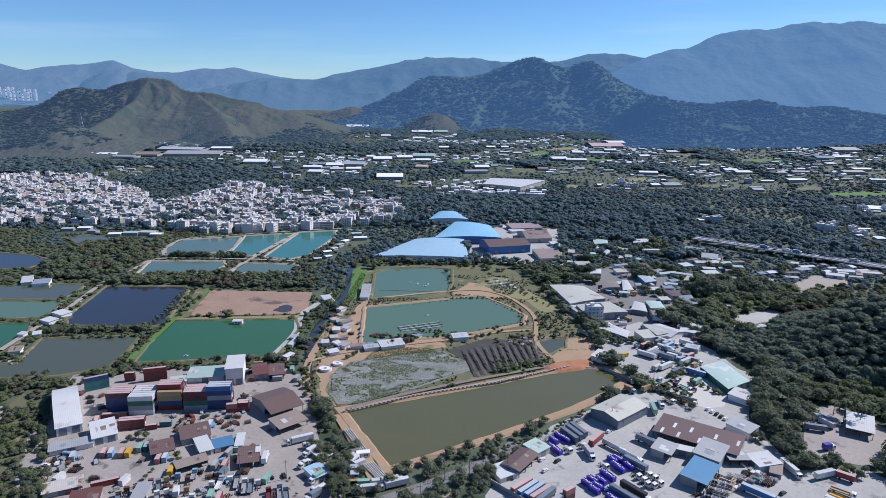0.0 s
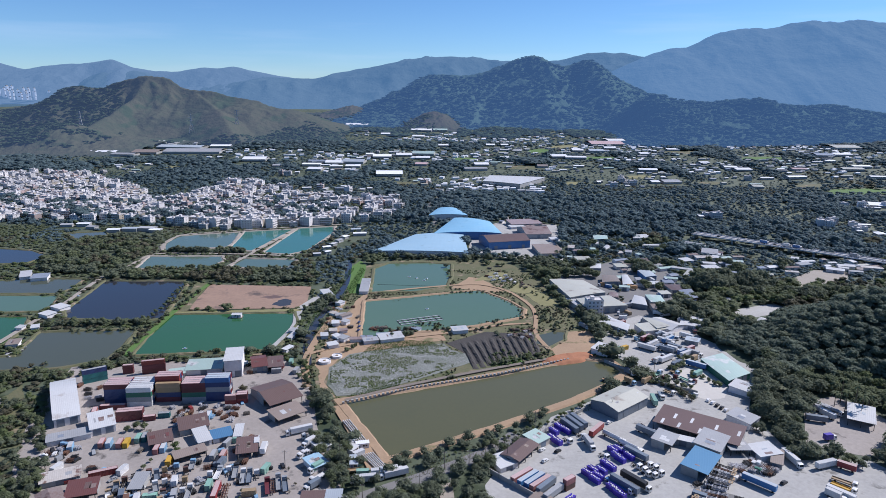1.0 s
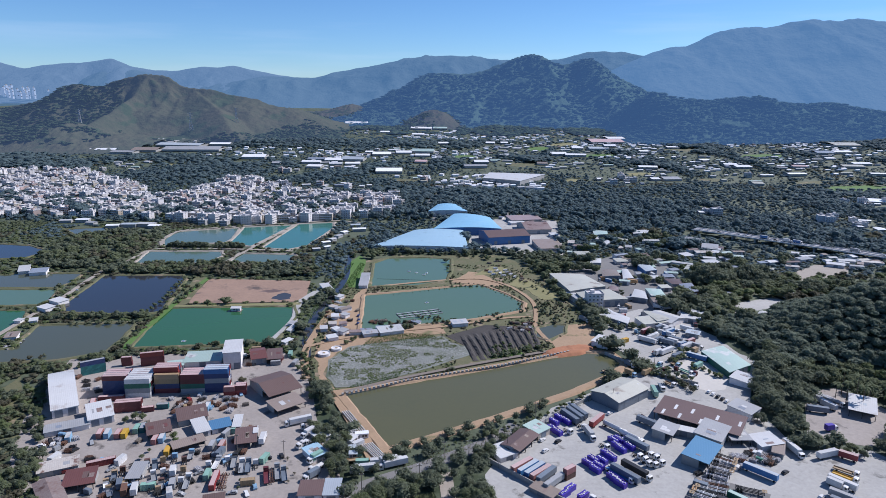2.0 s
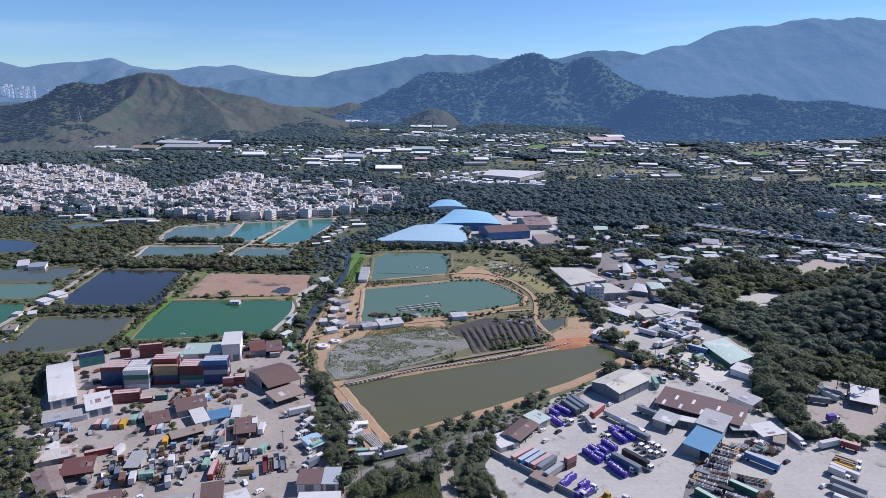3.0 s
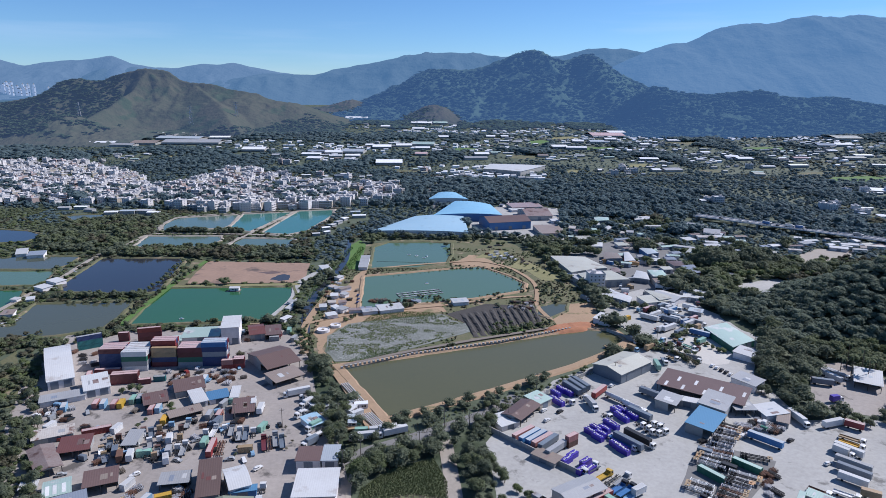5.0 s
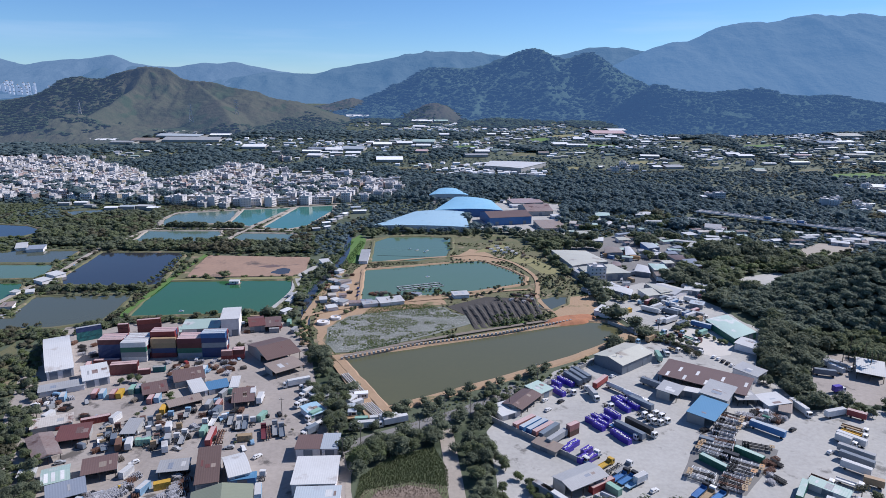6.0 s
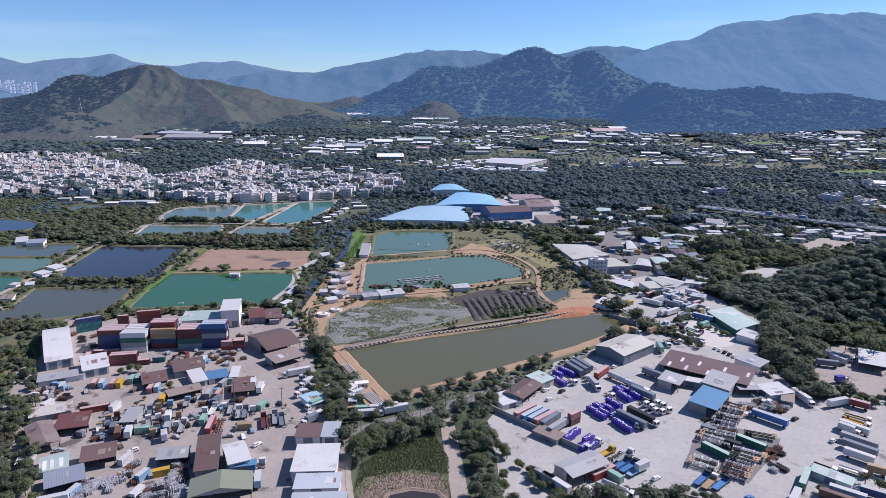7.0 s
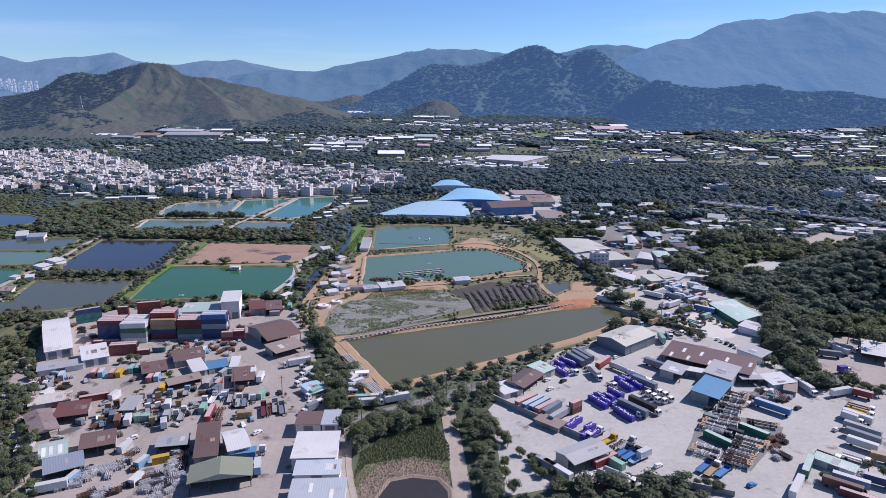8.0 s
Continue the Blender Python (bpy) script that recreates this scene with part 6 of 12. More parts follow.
stack(-154.1, 330.5, 8.9, ('teal',), deep=1, length=6.06)
stack(-160.8, 326.8, 15.2, ('maroon',), deep=1, length=6.06)
container(-173.4, 300.2, 101.7, 'pink', 6.06)
container(-169.7, 300.3, 101.8, 'sky', 6.06)
container(-164.1, 300.1, 99.0, 'pink', 6.06)
container(-160.9, 300.5, 97.7, 'yellow', 6.06)
container(-157.0, 305.3, 96.9, 'mint', 6.06)
container(-154.3, 306.4, 103.4, 'teal', 6.06)
container(-143.1, 295.0, 95.9, 'pink', 6.06)
container(-140.3, 296.4, 99.3, 'sky', 6.06)
container(-187.3, 296.2, 108.9, 'sky', 6.06)
container(-132.5, 284.4, 98.9, 'yellow', 6.06)
container(-159.5, 274.1, 26.1, 'red', 12.19)
container(-101.5, 260.5, 96.3, 'red', 12.19)
container(-108.0, 290.3, 91.4, 'pink', 6.06)
container(-112.8, 290.1, 92.2, 'grey', 6.06)
container(-99.4, 300.4, 45.1, 'sky', 6.06)

# lorries and trailers in the container yard
truck(-94.7, 302.9, 103.4, 'white', 'white', 9.9, 'box')
truck(-89.4, 296.9, 94.6, 'white', 'white', 9.9, 'box')
truck(-75.5, 314.4, -153.1, 'white', 'white', 14.3, 'box')
truck(-68.8, 310.3, -154.7, 'grey', 'white', 9, 'flat')
truck(-67.7, 302.5, -125.0, 'white', 'white', 8.8, 'box')
truck(-65.0, 295.9, -125.8, 'grey', 'white', 8.8, 'flat')
truck(-62.3, 286.6, -126.9, 'white', 'white', 8.8, 'tractor')
truck(-59.8, 279.5, -127.8, 'mint', 'white', 8.8, 'box')
truck(-57.6, 272.1, -128.7, 'white', 'white', 8.8, 'flat')
truck(-67.4, 293.9, -125.7, 'grey', 'white', 8.8, 'tractor')
truck(-68.7, 291.4, -125.8, 'white', 'white', 8.8, 'tractor')
truck(-58.7, 265.0, -129.3, 'slate', 'white', 8.8, 'box')
truck(-133.5, 272.7, 115.3, 'slate', 'slate', 7.7, 'flat')
truck(-130.8, 275.6, 118.7, 'grey', 'tan', 7.7, 'tractor')
truck(-126.8, 278.6, 103.5, 'slate', 'sky', 7.7, 'tractor')
truck(-121.0, 275.8, 111.7, 'white', 'brown', 7.7, 'tractor')
truck(-130.2, 263.6, 117.5, 'grey', 'white', 7.7, 'flat')
truck(-126.6, 265.8, 120.3, 'rust_steel', 'white', 7.7, 'tractor')
truck(-122.8, 267.5, 103.9, 'white', 'slate', 7.7, 'box')
truck(-118.5, 267.6, 103.0, 'white', 'tan', 7.7, 'tractor')
truck(-128.3, 255.5, 122.3, 'grey', 'grey', 7.7, 'tractor')
truck(-124.1, 257.1, 108.7, 'grey', 'brown', 7.7, 'flat')
rack(-122.2, 260.5, 96, 'dark_steel', 4.0, 9)
truck(-119.0, 257.2, 104.7, 'grey', 'grey', 7.7, 'box')
truck(-116.2, 258.8, 99.9, 'slate', 'white', 7.7, 'tractor')
truck(-148.0, 263.2, 111.4, 'slate', 'tan', 7.7, 'flat')
truck(-148.3, 256.5, 118.2, 'white', 'tan', 7.7, 'flat')
rack(-146.4, 259.9, 96, 'dark_steel', 4.0, 13)
truck(-142.3, 256.7, 111.8, 'slate', 'grey', 7.7, 'box')
truck(-146.1, 267.0, 109.1, 'sky', 'brown', 7.7, 'tractor')
truck(-137.3, 272.6, 108.8, 'white', 'brown', 7.7, 'flat')
truck(-120.1, 281.6, 99.8, 'grey', 'sky', 7.7, 'flat')
rack(-118.2, 285.0, 96, 'dark_steel', 4.0, 17)
truck(-117.8, 250.8, 113.5, 'white', 'slate', 7.7, 'box')
truck(-123.2, 252.2, 116.9, 'white', 'tan', 7.7, 'tractor')
truck(-144.6, 251.7, 121.1, 'slate', 'tan', 7.7, 'flat')
truck(-136.3, 251.9, 112.1, 'brown', 'sky', 7.7, 'flat')
rack(-134.4, 255.3, 96, 'dark_steel', 4.0, 21)
truck(-113.5, 259.6, 100.2, 'grey', 'white', 11.0, 'flat')
truck(-138.2, 252.5, 110.2, 'rust_steel', 'white', 8.8, 'box')
truck(-134.0, 253.3, 105.2, 'white', 'slate', 8.8, 'box')
truck(-98.4, 261.7, 98.3, 'orange', 'white', 13.2, 'chassis')
truck(-97.0, 261.6, 99.8, 'orange', 'white', 13.2, 'chassis')
truck(-97.6, 276.5, 100.9, 'grey', 'black', 11.0, 'flat')
truck(-92.8, 272.4, 103.1, 'grey', 'white', 11.0, 'flat')
truck(-89.9, 273.0, 102.1, 'slate', 'grey', 11.0, 'flat')
truck(-86.7, 273.9, 105.1, 'grey', 'white', 7.7, 'tractor')
truck(-79.2, 264.8, 106.7, 'maroon', 'maroon', 12.1, 'flat')
truck(-77.3, 266.2, 107.7, 'grey', 'white', 13.2, 'chassis')
truck(-75.0, 268.1, 105.7, 'grey', 'grey', 12.1, 'flat')
truck(-71.6, 266.5, 106.6, 'slate', 'grey', 11.0, 'flat')
truck(-108.5, 272.0, 96.0, 'white', 'white', 7.7, 'tractor')
truck(-105.3, 274.8, 91.4, 'white', 'grey', 9.9, 'flat')
truck(-100.8, 276.4, 105.4, 'white', 'white', 7.7, 'tractor')
truck(-69.1, 219.6, 103.3, 'sky', 'white', 9.9, 'box')
truck(-70.6, 230.5, 96.6, 'white', 'white', 8, 'tractor')
truck(-138.3, 204.7, 24.1, 'white', 'white', 9.9, 'trailer')
car(-123.0, 223.9, 48.6, "yellow")
car(-76.9, 246.1, 55, 'white')
car(-84.6, 252.0, 301, 'white')
car(-90.9, 252.8, 188, 'grey')
car(-130.0, 216.9, 151, 'roof_white')
car(-126.6, 234.0, 18, 'white')
car(-126.3, 240.5, 221, 'white')
car(-189.0, 293.6, 46, 'grey')
car(-192.4, 291.0, 106, 'white')
car(-197.1, 289.6, 174, 'white')
rack(-134.7, 216.1, 58.2, 'dark_steel', 4.0, 0)
rack(-134.1, 216.3, 46.3, 'rust_steel', 5.0, 1)
rack(-133.3, 217.4, 132.5, 'steel', 4.0, 2)
rack(-130.9, 214.7, 46.7, 'steel', 4.0, 3)
rack(-129.5, 215.4, 54.1, 'steel', 4.0, 4)
rack(-130.0, 218.2, 35.9, 'steel', 5.0, 5)
rack(-128.4, 215.2, 59.5, 'steel', 5.0, 6)
rack(-128.9, 218.4, 37.1, 'steel', 4.0, 7)
rack(-125.9, 216.1, 147.9, 'steel', 4.0, 8)
rack(-126.9, 217.0, 125.1, 'steel', 4.0, 9)
rack(-125.5, 218.0, 53.9, 'steel', 5.0, 10)
rack(-125.6, 220.4, 39.8, 'steel', 5.0, 11)
rack(-123.6, 218.3, 137.3, 'steel', 5.0, 12)
rack(-123.1, 218.1, 34.3, 'steel', 5.0, 13)
rack(-121.5, 220.3, 149.6, 'steel', 5.0, 14)
rack(-121.2, 220.1, 137.2, 'steel', 4.0, 15)
rack(-120.8, 221.8, 32.6, 'dark_steel', 5.0, 0)
rack(-122.9, 224.5, 46.0, 'steel', 4.0, 1)
rack(-121.5, 223.5, 60.0, 'steel', 4.0, 2)
rack(-121.1, 223.9, 28.5, 'steel', 5.0, 3)
rack(-121.2, 226.0, 119.2, 'rust_steel', 5.0, 4)
rack(-121.7, 227.9, 56.0, 'rust_steel', 5.0, 5)
rack(-121.2, 230.2, 43.3, 'steel', 5.0, 6)
rack(-120.5, 231.0, 137.2, 'steel', 5.0, 7)
rack(-120.6, 230.6, 60.1, 'dark_steel', 4.0, 8)
rack(-137.6, 207.7, 33.5, 'dark_steel', 4.0, 0)
rack(-135.8, 205.9, 37.4, 'steel', 5.0, 1)
rack(-135.5, 207.2, 44.1, 'steel', 5.0, 2)
rack(-135.9, 208.0, 40.1, 'steel', 4.0, 3)
rack(-135.1, 207.3, 30.0, 'steel', 4.0, 4)
rack(-134.8, 208.4, 30.0, 'steel', 4.0, 5)
rack(-135.0, 210.1, 32.3, 'dark_steel', 5.0, 6)
rack(-131.6, 207.9, 20.6, 'steel', 5.0, 7)
rack(-132.1, 209.4, 131.4, 'steel', 5.0, 8)
rack(-131.5, 210.0, 20.3, 'dark_steel', 5.0, 9)
rack(-131.5, 210.3, 20.8, 'steel', 5.0, 10)
rack(-130.1, 211.8, 144.4, 'steel', 5.0, 11)
rack(-144.4, 204.2, 48.6, 'steel', 5.0, 0)
rack(-143.6, 204.9, 39.9, 'dark_steel', 5.0, 1)
rack(-141.8, 205.6, 143.2, 'steel', 4.0, 2)
rack(-142.8, 206.7, 34.3, 'steel', 4.0, 3)
rack(-139.9, 208.0, 29.6, 'rust_steel', 4.0, 4)
rack(-139.7, 207.8, 26.8, 'dark_steel', 4.0, 5)
rack(-125.1, 201.4, 40.8, 'rust_steel', 5.0, 0)
rack(-124.0, 201.9, 48.2, 'dark_steel', 4.0, 1)
rack(-123.9, 201.6, 38.1, 'rust_steel', 5.0, 2)
rack(-123.1, 203.6, 134.0, 'dark_steel', 5.0, 3)
rack(-121.0, 202.7, 20.9, 'steel', 5.0, 4)
rack(-120.0, 201.6, 52.6, 'steel', 5.0, 5)
rack(-119.7, 202.9, 41.2, 'steel', 4.0, 6)
rack(-119.2, 204.2, 53.5, 'steel', 5.0, 7)
rack(-118.8, 203.9, 20.4, 'steel', 5.0, 8)
rack(-118.9, 206.0, 128.3, 'steel', 4.0, 9)
rack(-116.4, 203.5, 31.3, 'dark_steel', 5.0, 10)
rack(-115.8, 204.3, 44.0, 'rust_steel', 5.0, 11)
rack(-105.6, 205.9, 115.9, 'steel', 5.0, 0)
rack(-106.0, 205.6, 18.9, 'steel', 5.0, 1)
rack(-105.1, 205.4, 144.1, 'steel', 5.0, 2)
rack(-107.2, 209.7, 32.9, 'steel', 5.0, 3)
rack(-108.4, 212.7, 48.4, 'rust_steel', 4.0, 4)
rack(-108.1, 214.7, 31.2, 'steel', 4.0, 5)
rack(-99.9, 201.2, 47.7, 'steel', 5.0, 0)
rack(-100.5, 201.8, 24.4, 'steel', 4.0, 1)
rack(-100.4, 203.5, 121.2, 'steel', 4.0, 2)
rack(-101.5, 205.1, 125.6, 'steel', 4.0, 3)
rack(-100.9, 206.8, 46.1, 'steel', 4.0, 4)
rack(-101.9, 207.5, 19.0, 'dark_steel', 5.0, 5)
rack(-102.7, 211.0, 21.4, 'steel', 4.0, 6)
rack(-102.6, 210.8, 19.5, 'steel', 5.0, 7)
rack(-104.6, 213.5, 25.3, 'dark_steel', 5.0, 8)
rack(-103.0, 210.8, 21.2, 'steel', 4.0, 9)
rack(-105.3, 216.6, 122.8, 'steel', 5.0, 10)
rack(-105.7, 217.5, 46.1, 'steel', 4.0, 11)
rack(-96.6, 205.1, 49.3, 'steel', 4.0, 0)
rack(-98.4, 208.1, 49.0, 'dark_steel', 4.0, 1)
rack(-98.3, 210.1, 115.2, 'steel', 5.0, 2)
rack(-99.3, 211.5, 47.5, 'dark_steel', 4.0, 3)
rack(-98.9, 213.3, 108.7, 'steel', 4.0, 4)
rack(-99.9, 216.2, 40.5, 'steel', 4.0, 5)
rack(-100.9, 216.6, 29.5, 'steel', 4.0, 6)
rack(-101.9, 219.0, 35.9, 'steel', 4.0, 7)
rack(-101.6, 220.5, 32.9, 'steel', 4.0, 8)
rack(-102.9, 222.9, 44.2, 'steel', 5.0, 9)
rack(-103.1, 225.2, 32.0, 'steel', 5.0, 10)
rack(-104.5, 228.0, 147.2, 'dark_steel', 5.0, 11)
rack(-104.5, 230.6, 47.4, 'steel', 4.0, 12)
rack(-104.1, 229.5, 35.5, 'steel', 4.0, 13)
rack(-95.2, 209.4, 47.4, 'steel', 5.0, 0)
rack(-95.2, 210.2, 41.6, 'steel', 5.0, 1)
rack(-95.3, 213.1, 21.1, 'steel', 4.0, 2)
rack(-96.7, 215.0, 36.7, 'steel', 4.0, 3)
rack(-98.2, 219.7, 132.4, 'dark_steel', 4.0, 4)
rack(-98.6, 219.8, 120.8, 'steel', 5.0, 5)
rack(-98.2, 222.0, 145.5, 'rust_steel', 4.0, 6)
rack(-98.8, 224.3, 109.6, 'dark_steel', 4.0, 7)
rack(-100.9, 226.7, 43.6, 'rust_steel', 5.0, 8)
rack(-99.8, 228.4, 118.7, 'steel', 4.0, 9)
rack(-99.9, 229.3, 141.4, 'rust_steel', 4.0, 10)
rack(-103.0, 233.6, 59.2, 'dark_steel', 5.0, 11)
rack(-113.1, 208.4, 48.3, 'dark_steel', 4.0, 0)
rack(-110.7, 209.1, 51.9, 'dark_steel', 5.0, 1)
rack(-111.3, 209.5, 50.2, 'steel', 4.0, 2)
rack(-136.1, 216.0, 113.8, 'dark_steel', 5.0, 0)
rack(-134.6, 215.9, 33.3, 'steel', 4.0, 1)
rack(-133.1, 217.2, 27.2, 'steel', 4.0, 2)
rack(-133.6, 217.8, 124.5, 'steel', 4.0, 3)
rack(-117.1, 342.4, 132, 'steel', 5.0, 0)
rack(-135.4, 327.1, 165, 'dark_steel', 5.0, 1)
rack(-117.4, 340.4, 178, 'rust_steel', 5.0, 2)
rack(-119.0, 335.2, 25, 'steel', 5.0, 3)
rack(-145.5, 341.2, 23, 'dark_steel', 5.0, 4)
rack(-143.3, 331.6, 26, 'rust_steel', 5.0, 5)
rack(-120.3, 329.8, 46, 'rust_steel', 5.0, 6)
rack(-116.5, 333.7, 148, 'rust_steel', 5.0, 7)
rack(-115.4, 327.3, 93, 'steel', 5.0, 8)
rack(-121.9, 341.0, 82, 'dark_steel', 5.0, 9)
rack(-140.4, 326.2, 21, 'steel', 5.0, 10)
rack(-134.7, 333.3, 96, 'steel', 5.0, 11)
rack(-144.7, 332.0, 95, 'steel', 5.0, 12)
rack(-124.7, 334.6, 87, 'rust_steel', 5.0, 13)
rack(-145.1, 328.7, 75, 'steel', 5.0, 14)
rack(-145.7, 334.4, 90, 'rust_steel', 5.0, 15)
rack(-143.9, 337.2, 36, 'dark_steel', 5.0, 16)
rack(-115.5, 331.8, 22, 'rust_steel', 5.0, 17)
rack(-146.6, 335.8, 16, 'rust_steel', 5.0, 18)
rack(-136.1, 340.1, 60, 'dark_steel', 5.0, 19)
rack(-128.4, 343.4, 69, 'steel', 5.0, 20)
rack(-129.9, 335.8, 46, 'rust_steel', 5.0, 21)
rack(-116.4, 327.5, 62, 'steel', 5.0, 22)
rack(-136.0, 342.0, 21, 'steel', 5.0, 23)
rack(-122.2, 342.2, 4, 'steel', 5.0, 24)
rack(-140.9, 334.9, 98, 'rust_steel', 5.0, 25)
container(-107.6, 223.9, 24.3, 'yellow', 6.06)
container(-194.3, 333.4, 108.9, 'pink', 6.06)
machine(-141.5, 330.0, 111, 'tan', 300)
rack(-109.0, 295.0, 86, 'steel', 5.0, 1)
rack(-207.9, 351.2, 19, 'steel', 5.0, 2)
rack(-181.4, 268.0, 47, 'dark_steel', 4.0, 3)
machine(-134.2, 400.9, 122, 'tan', 304)
rack(-207.7, 364.9, 59, 'rust_steel', 4.0, 5)
rack(-145.7, 325.7, 70, 'rust_steel', 5.0, 6)
rack(-199.3, 349.1, 35, 'dark_steel', 5.0, 7)
machine(-110.4, 295.8, 31, 'sky', 308)
rack(-187.2, 292.0, 90, 'rust_steel', 4.0, 9)
rack(-190.6, 298.5, 28, 'rust_steel', 4.0, 10)
rack(-127.5, 400.9, 66, 'dark_steel', 5.0, 11)
machine(-154.5, 251.9, 163, 'slate', 312)
rack(-153.5, 340.6, 137, 'steel', 4.0, 13)
rack(-138.5, 268.6, 176, 'steel', 5.0, 14)
rack(-167.7, 251.9, 79, 'steel', 5.0, 15)
machine(-110.2, 316.2, 107, 'grey', 316)
rack(-192.0, 300.9, 169, 'rust_steel', 5.0, 17)
rack(-183.6, 296.6, 135, 'steel', 4.0, 18)
rack(-191.6, 294.9, 154, 'steel', 4.0, 19)
machine(-188.5, 289.9, 123, 'grey', 320)
rack(-145.4, 329.7, 154, 'dark_steel', 5.0, 21)
rack(-213.6, 362.2, 169, 'dark_steel', 5.0, 22)
rack(-194.9, 339.4, 119, 'dark_steel', 4.0, 23)
machine(-187.3, 286.5, 70, 'grey', 324)
rack(-180.9, 288.1, 15, 'dark_steel', 4.0, 25)
rack(-146.6, 328.7, 159, 'dark_steel', 4.0, 26)
rack(-139.5, 405.7, 48, 'rust_steel', 5.0, 27)
machine(-192.5, 298.8, 174, 'sky', 328)
rack(-121.6, 397.4, 174, 'steel', 4.0, 29)
rack(-181.1, 285.1, 1, 'rust_steel', 5.0, 30)
rack(-221.4, 367.7, 84, 'rust_steel', 5.0, 31)
machine(-171.9, 267.6, 20, 'red', 332)
rack(-166.6, 277.4, 10, 'dark_steel', 5.0, 33)
rack(-195.8, 336.0, 24, 'steel', 5.0, 34)
rack(-140.9, 268.4, 152, 'steel', 5.0, 35)
machine(-161.8, 266.5, 33, 'grey', 336)
rack(-145.4, 252.1, 17, 'steel', 5.0, 37)
rack(-143.4, 273.6, 45, 'dark_steel', 5.0, 38)
rack(-122.8, 300.5, 138, 'dark_steel', 5.0, 39)
machine(-109.1, 282.4, 168, 'slate', 340)
rack(-210.2, 356.4, 8, 'dark_steel', 5.0, 41)
rack(-112.4, 280.4, 16, 'rust_steel', 4.0, 42)
rack(-123.7, 252.1, 78, 'dark_steel', 4.0, 43)
machine(-121.0, 257.8, 63, 'sky', 344)
rack(-107.8, 399.7, 115, 'steel', 4.0, 45)
rack(-102.8, 296.1, 30, 'rust_steel', 5.0, 46)
rack(-168.1, 267.2, 77, 'steel', 4.0, 47)
machine(-138.3, 260.0, 127, 'white', 348)
rack(-120.3, 390.7, 96, 'dark_steel', 5.0, 49)
rack(-191.1, 298.9, 66, 'dark_steel', 4.0, 50)
rack(-108.0, 292.0, 106, 'dark_steel', 5.0, 51)
machine(-193.0, 332.1, 166, 'slate', 352)
rack(-109.3, 312.7, 30, 'steel', 5.0, 53)
rack(-143.0, 321.4, 81, 'steel', 5.0, 54)
rack(-202.1, 352.4, 66, 'steel', 5.0, 55)
machine(-142.6, 338.7, 134, 'red', 356)
rack(-195.6, 336.3, 98, 'steel', 4.0, 57)
rack(-136.6, 320.2, 77, 'dark_steel', 4.0, 58)
rack(-196.2, 291.4, 129, 'rust_steel', 5.0, 59)
rack(-112.8, 310.2, 80, 'timber', 5.0, 0)
container(-110.9, 210.7, 80, 'white', 6.06, doors=False)
car(-178.6, 285.9, 68, 'black')
rack(-123.1, 388.8, 168, 'rust_steel', 5.0, 3)
container(-114.0, 221.8, 75, 'sky', 6.06, doors=False)
car(-128.7, 281.3, 193, 'grey')
rack(-137.7, 235.0, 127, 'rust_steel', 5.0, 6)
container(-183.5, 277.7, 80, 'white', 6.06, doors=False)
car(-160.3, 277.8, 358, 'sky')
rack(-155.3, 312.8, 101, 'timber', 5.0, 9)
container(-83.8, 279.0, 75, 'mint', 6.06, doors=False)
car(-115.9, 347.4, 301, 'sky')
rack(-141.0, 240.5, 112, 'steel', 5.0, 12)
container(-86.2, 259.6, 10, 'tan', 6.06, doors=False)
car(-132.5, 218.4, 245, 'black')
rack(-133.2, 242.9, 136, 'timber', 4.0, 15)
container(-106.3, 265.0, 95, 'mint', 6.06, doors=False)
car(-82.4, 257.4, 112, 'sky')
rack(-167.7, 278.9, 172, 'rust_steel', 4.0, 18)
container(-106.9, 306.6, 95, 'mint', 6.06, doors=False)
car(-139.3, 346.4, 90, 'white')
rack(-98.5, 285.7, 67, 'dark_steel', 5.0, 21)
container(-141.4, 257.0, 80, 'tan', 6.06, doors=False)
car(-76.6, 282.8, 116, 'black')
rack(-143.2, 336.3, 94, 'steel', 4.0, 24)
container(-129.2, 255.6, 10, 'mint', 6.06, doors=False)
car(-136.6, 264.8, 128, 'white')
rack(-122.8, 213.9, 108, 'steel', 5.0, 27)
container(-129.3, 330.1, 95, 'sky', 6.06, doors=False)
car(-195.3, 294.4, 310, 'black')
rack(-112.6, 270.3, 141, 'steel', 5.0, 30)
container(-134.5, 211.1, 80, 'sky', 6.06, doors=False)
car(-101.5, 281.4, 202, 'sky')
rack(-112.5, 261.2, 138, 'dark_steel', 5.0, 33)
container(-106.7, 284.0, 80, 'slate', 6.06, doors=False)
car(-113.0, 251.5, 343, 'grey')
rack(-93.8, 269.2, 100, 'dark_steel', 4.0, 36)
container(-131.2, 400.7, 10, 'sky', 6.06, doors=False)
car(-125.4, 334.5, 172, 'black')
rack(-151.3, 294.9, 76, 'timber', 4.0, 39)
container(-100.3, 404.6, 95, 'mint', 6.06, doors=False)
car(-173.8, 292.7, 303, 'grey')
rack(-146.5, 249.0, 51, 'rust_steel', 4.0, 42)
container(-93.9, 390.8, 80, 'grey', 6.06, doors=False)
car(-136.3, 313.7, 72, 'sky')
rack(-129.2, 272.3, 161, 'rust_steel', 5.0, 45)
container(-105.2, 396.3, 80, 'maroon', 6.06, doors=False)
car(-152.9, 269.9, 235, 'grey')
rack(-100.6, 259.0, 38, 'dark_steel', 5.0, 48)
container(-125.6, 232.5, 75, 'white', 6.06, doors=False)
car(-156.6, 240.0, 28, 'grey')
rack(-95.9, 286.0, 90, 'rust_steel', 5.0, 51)
container(-106.5, 390.4, 10, 'grey', 6.06, doors=False)
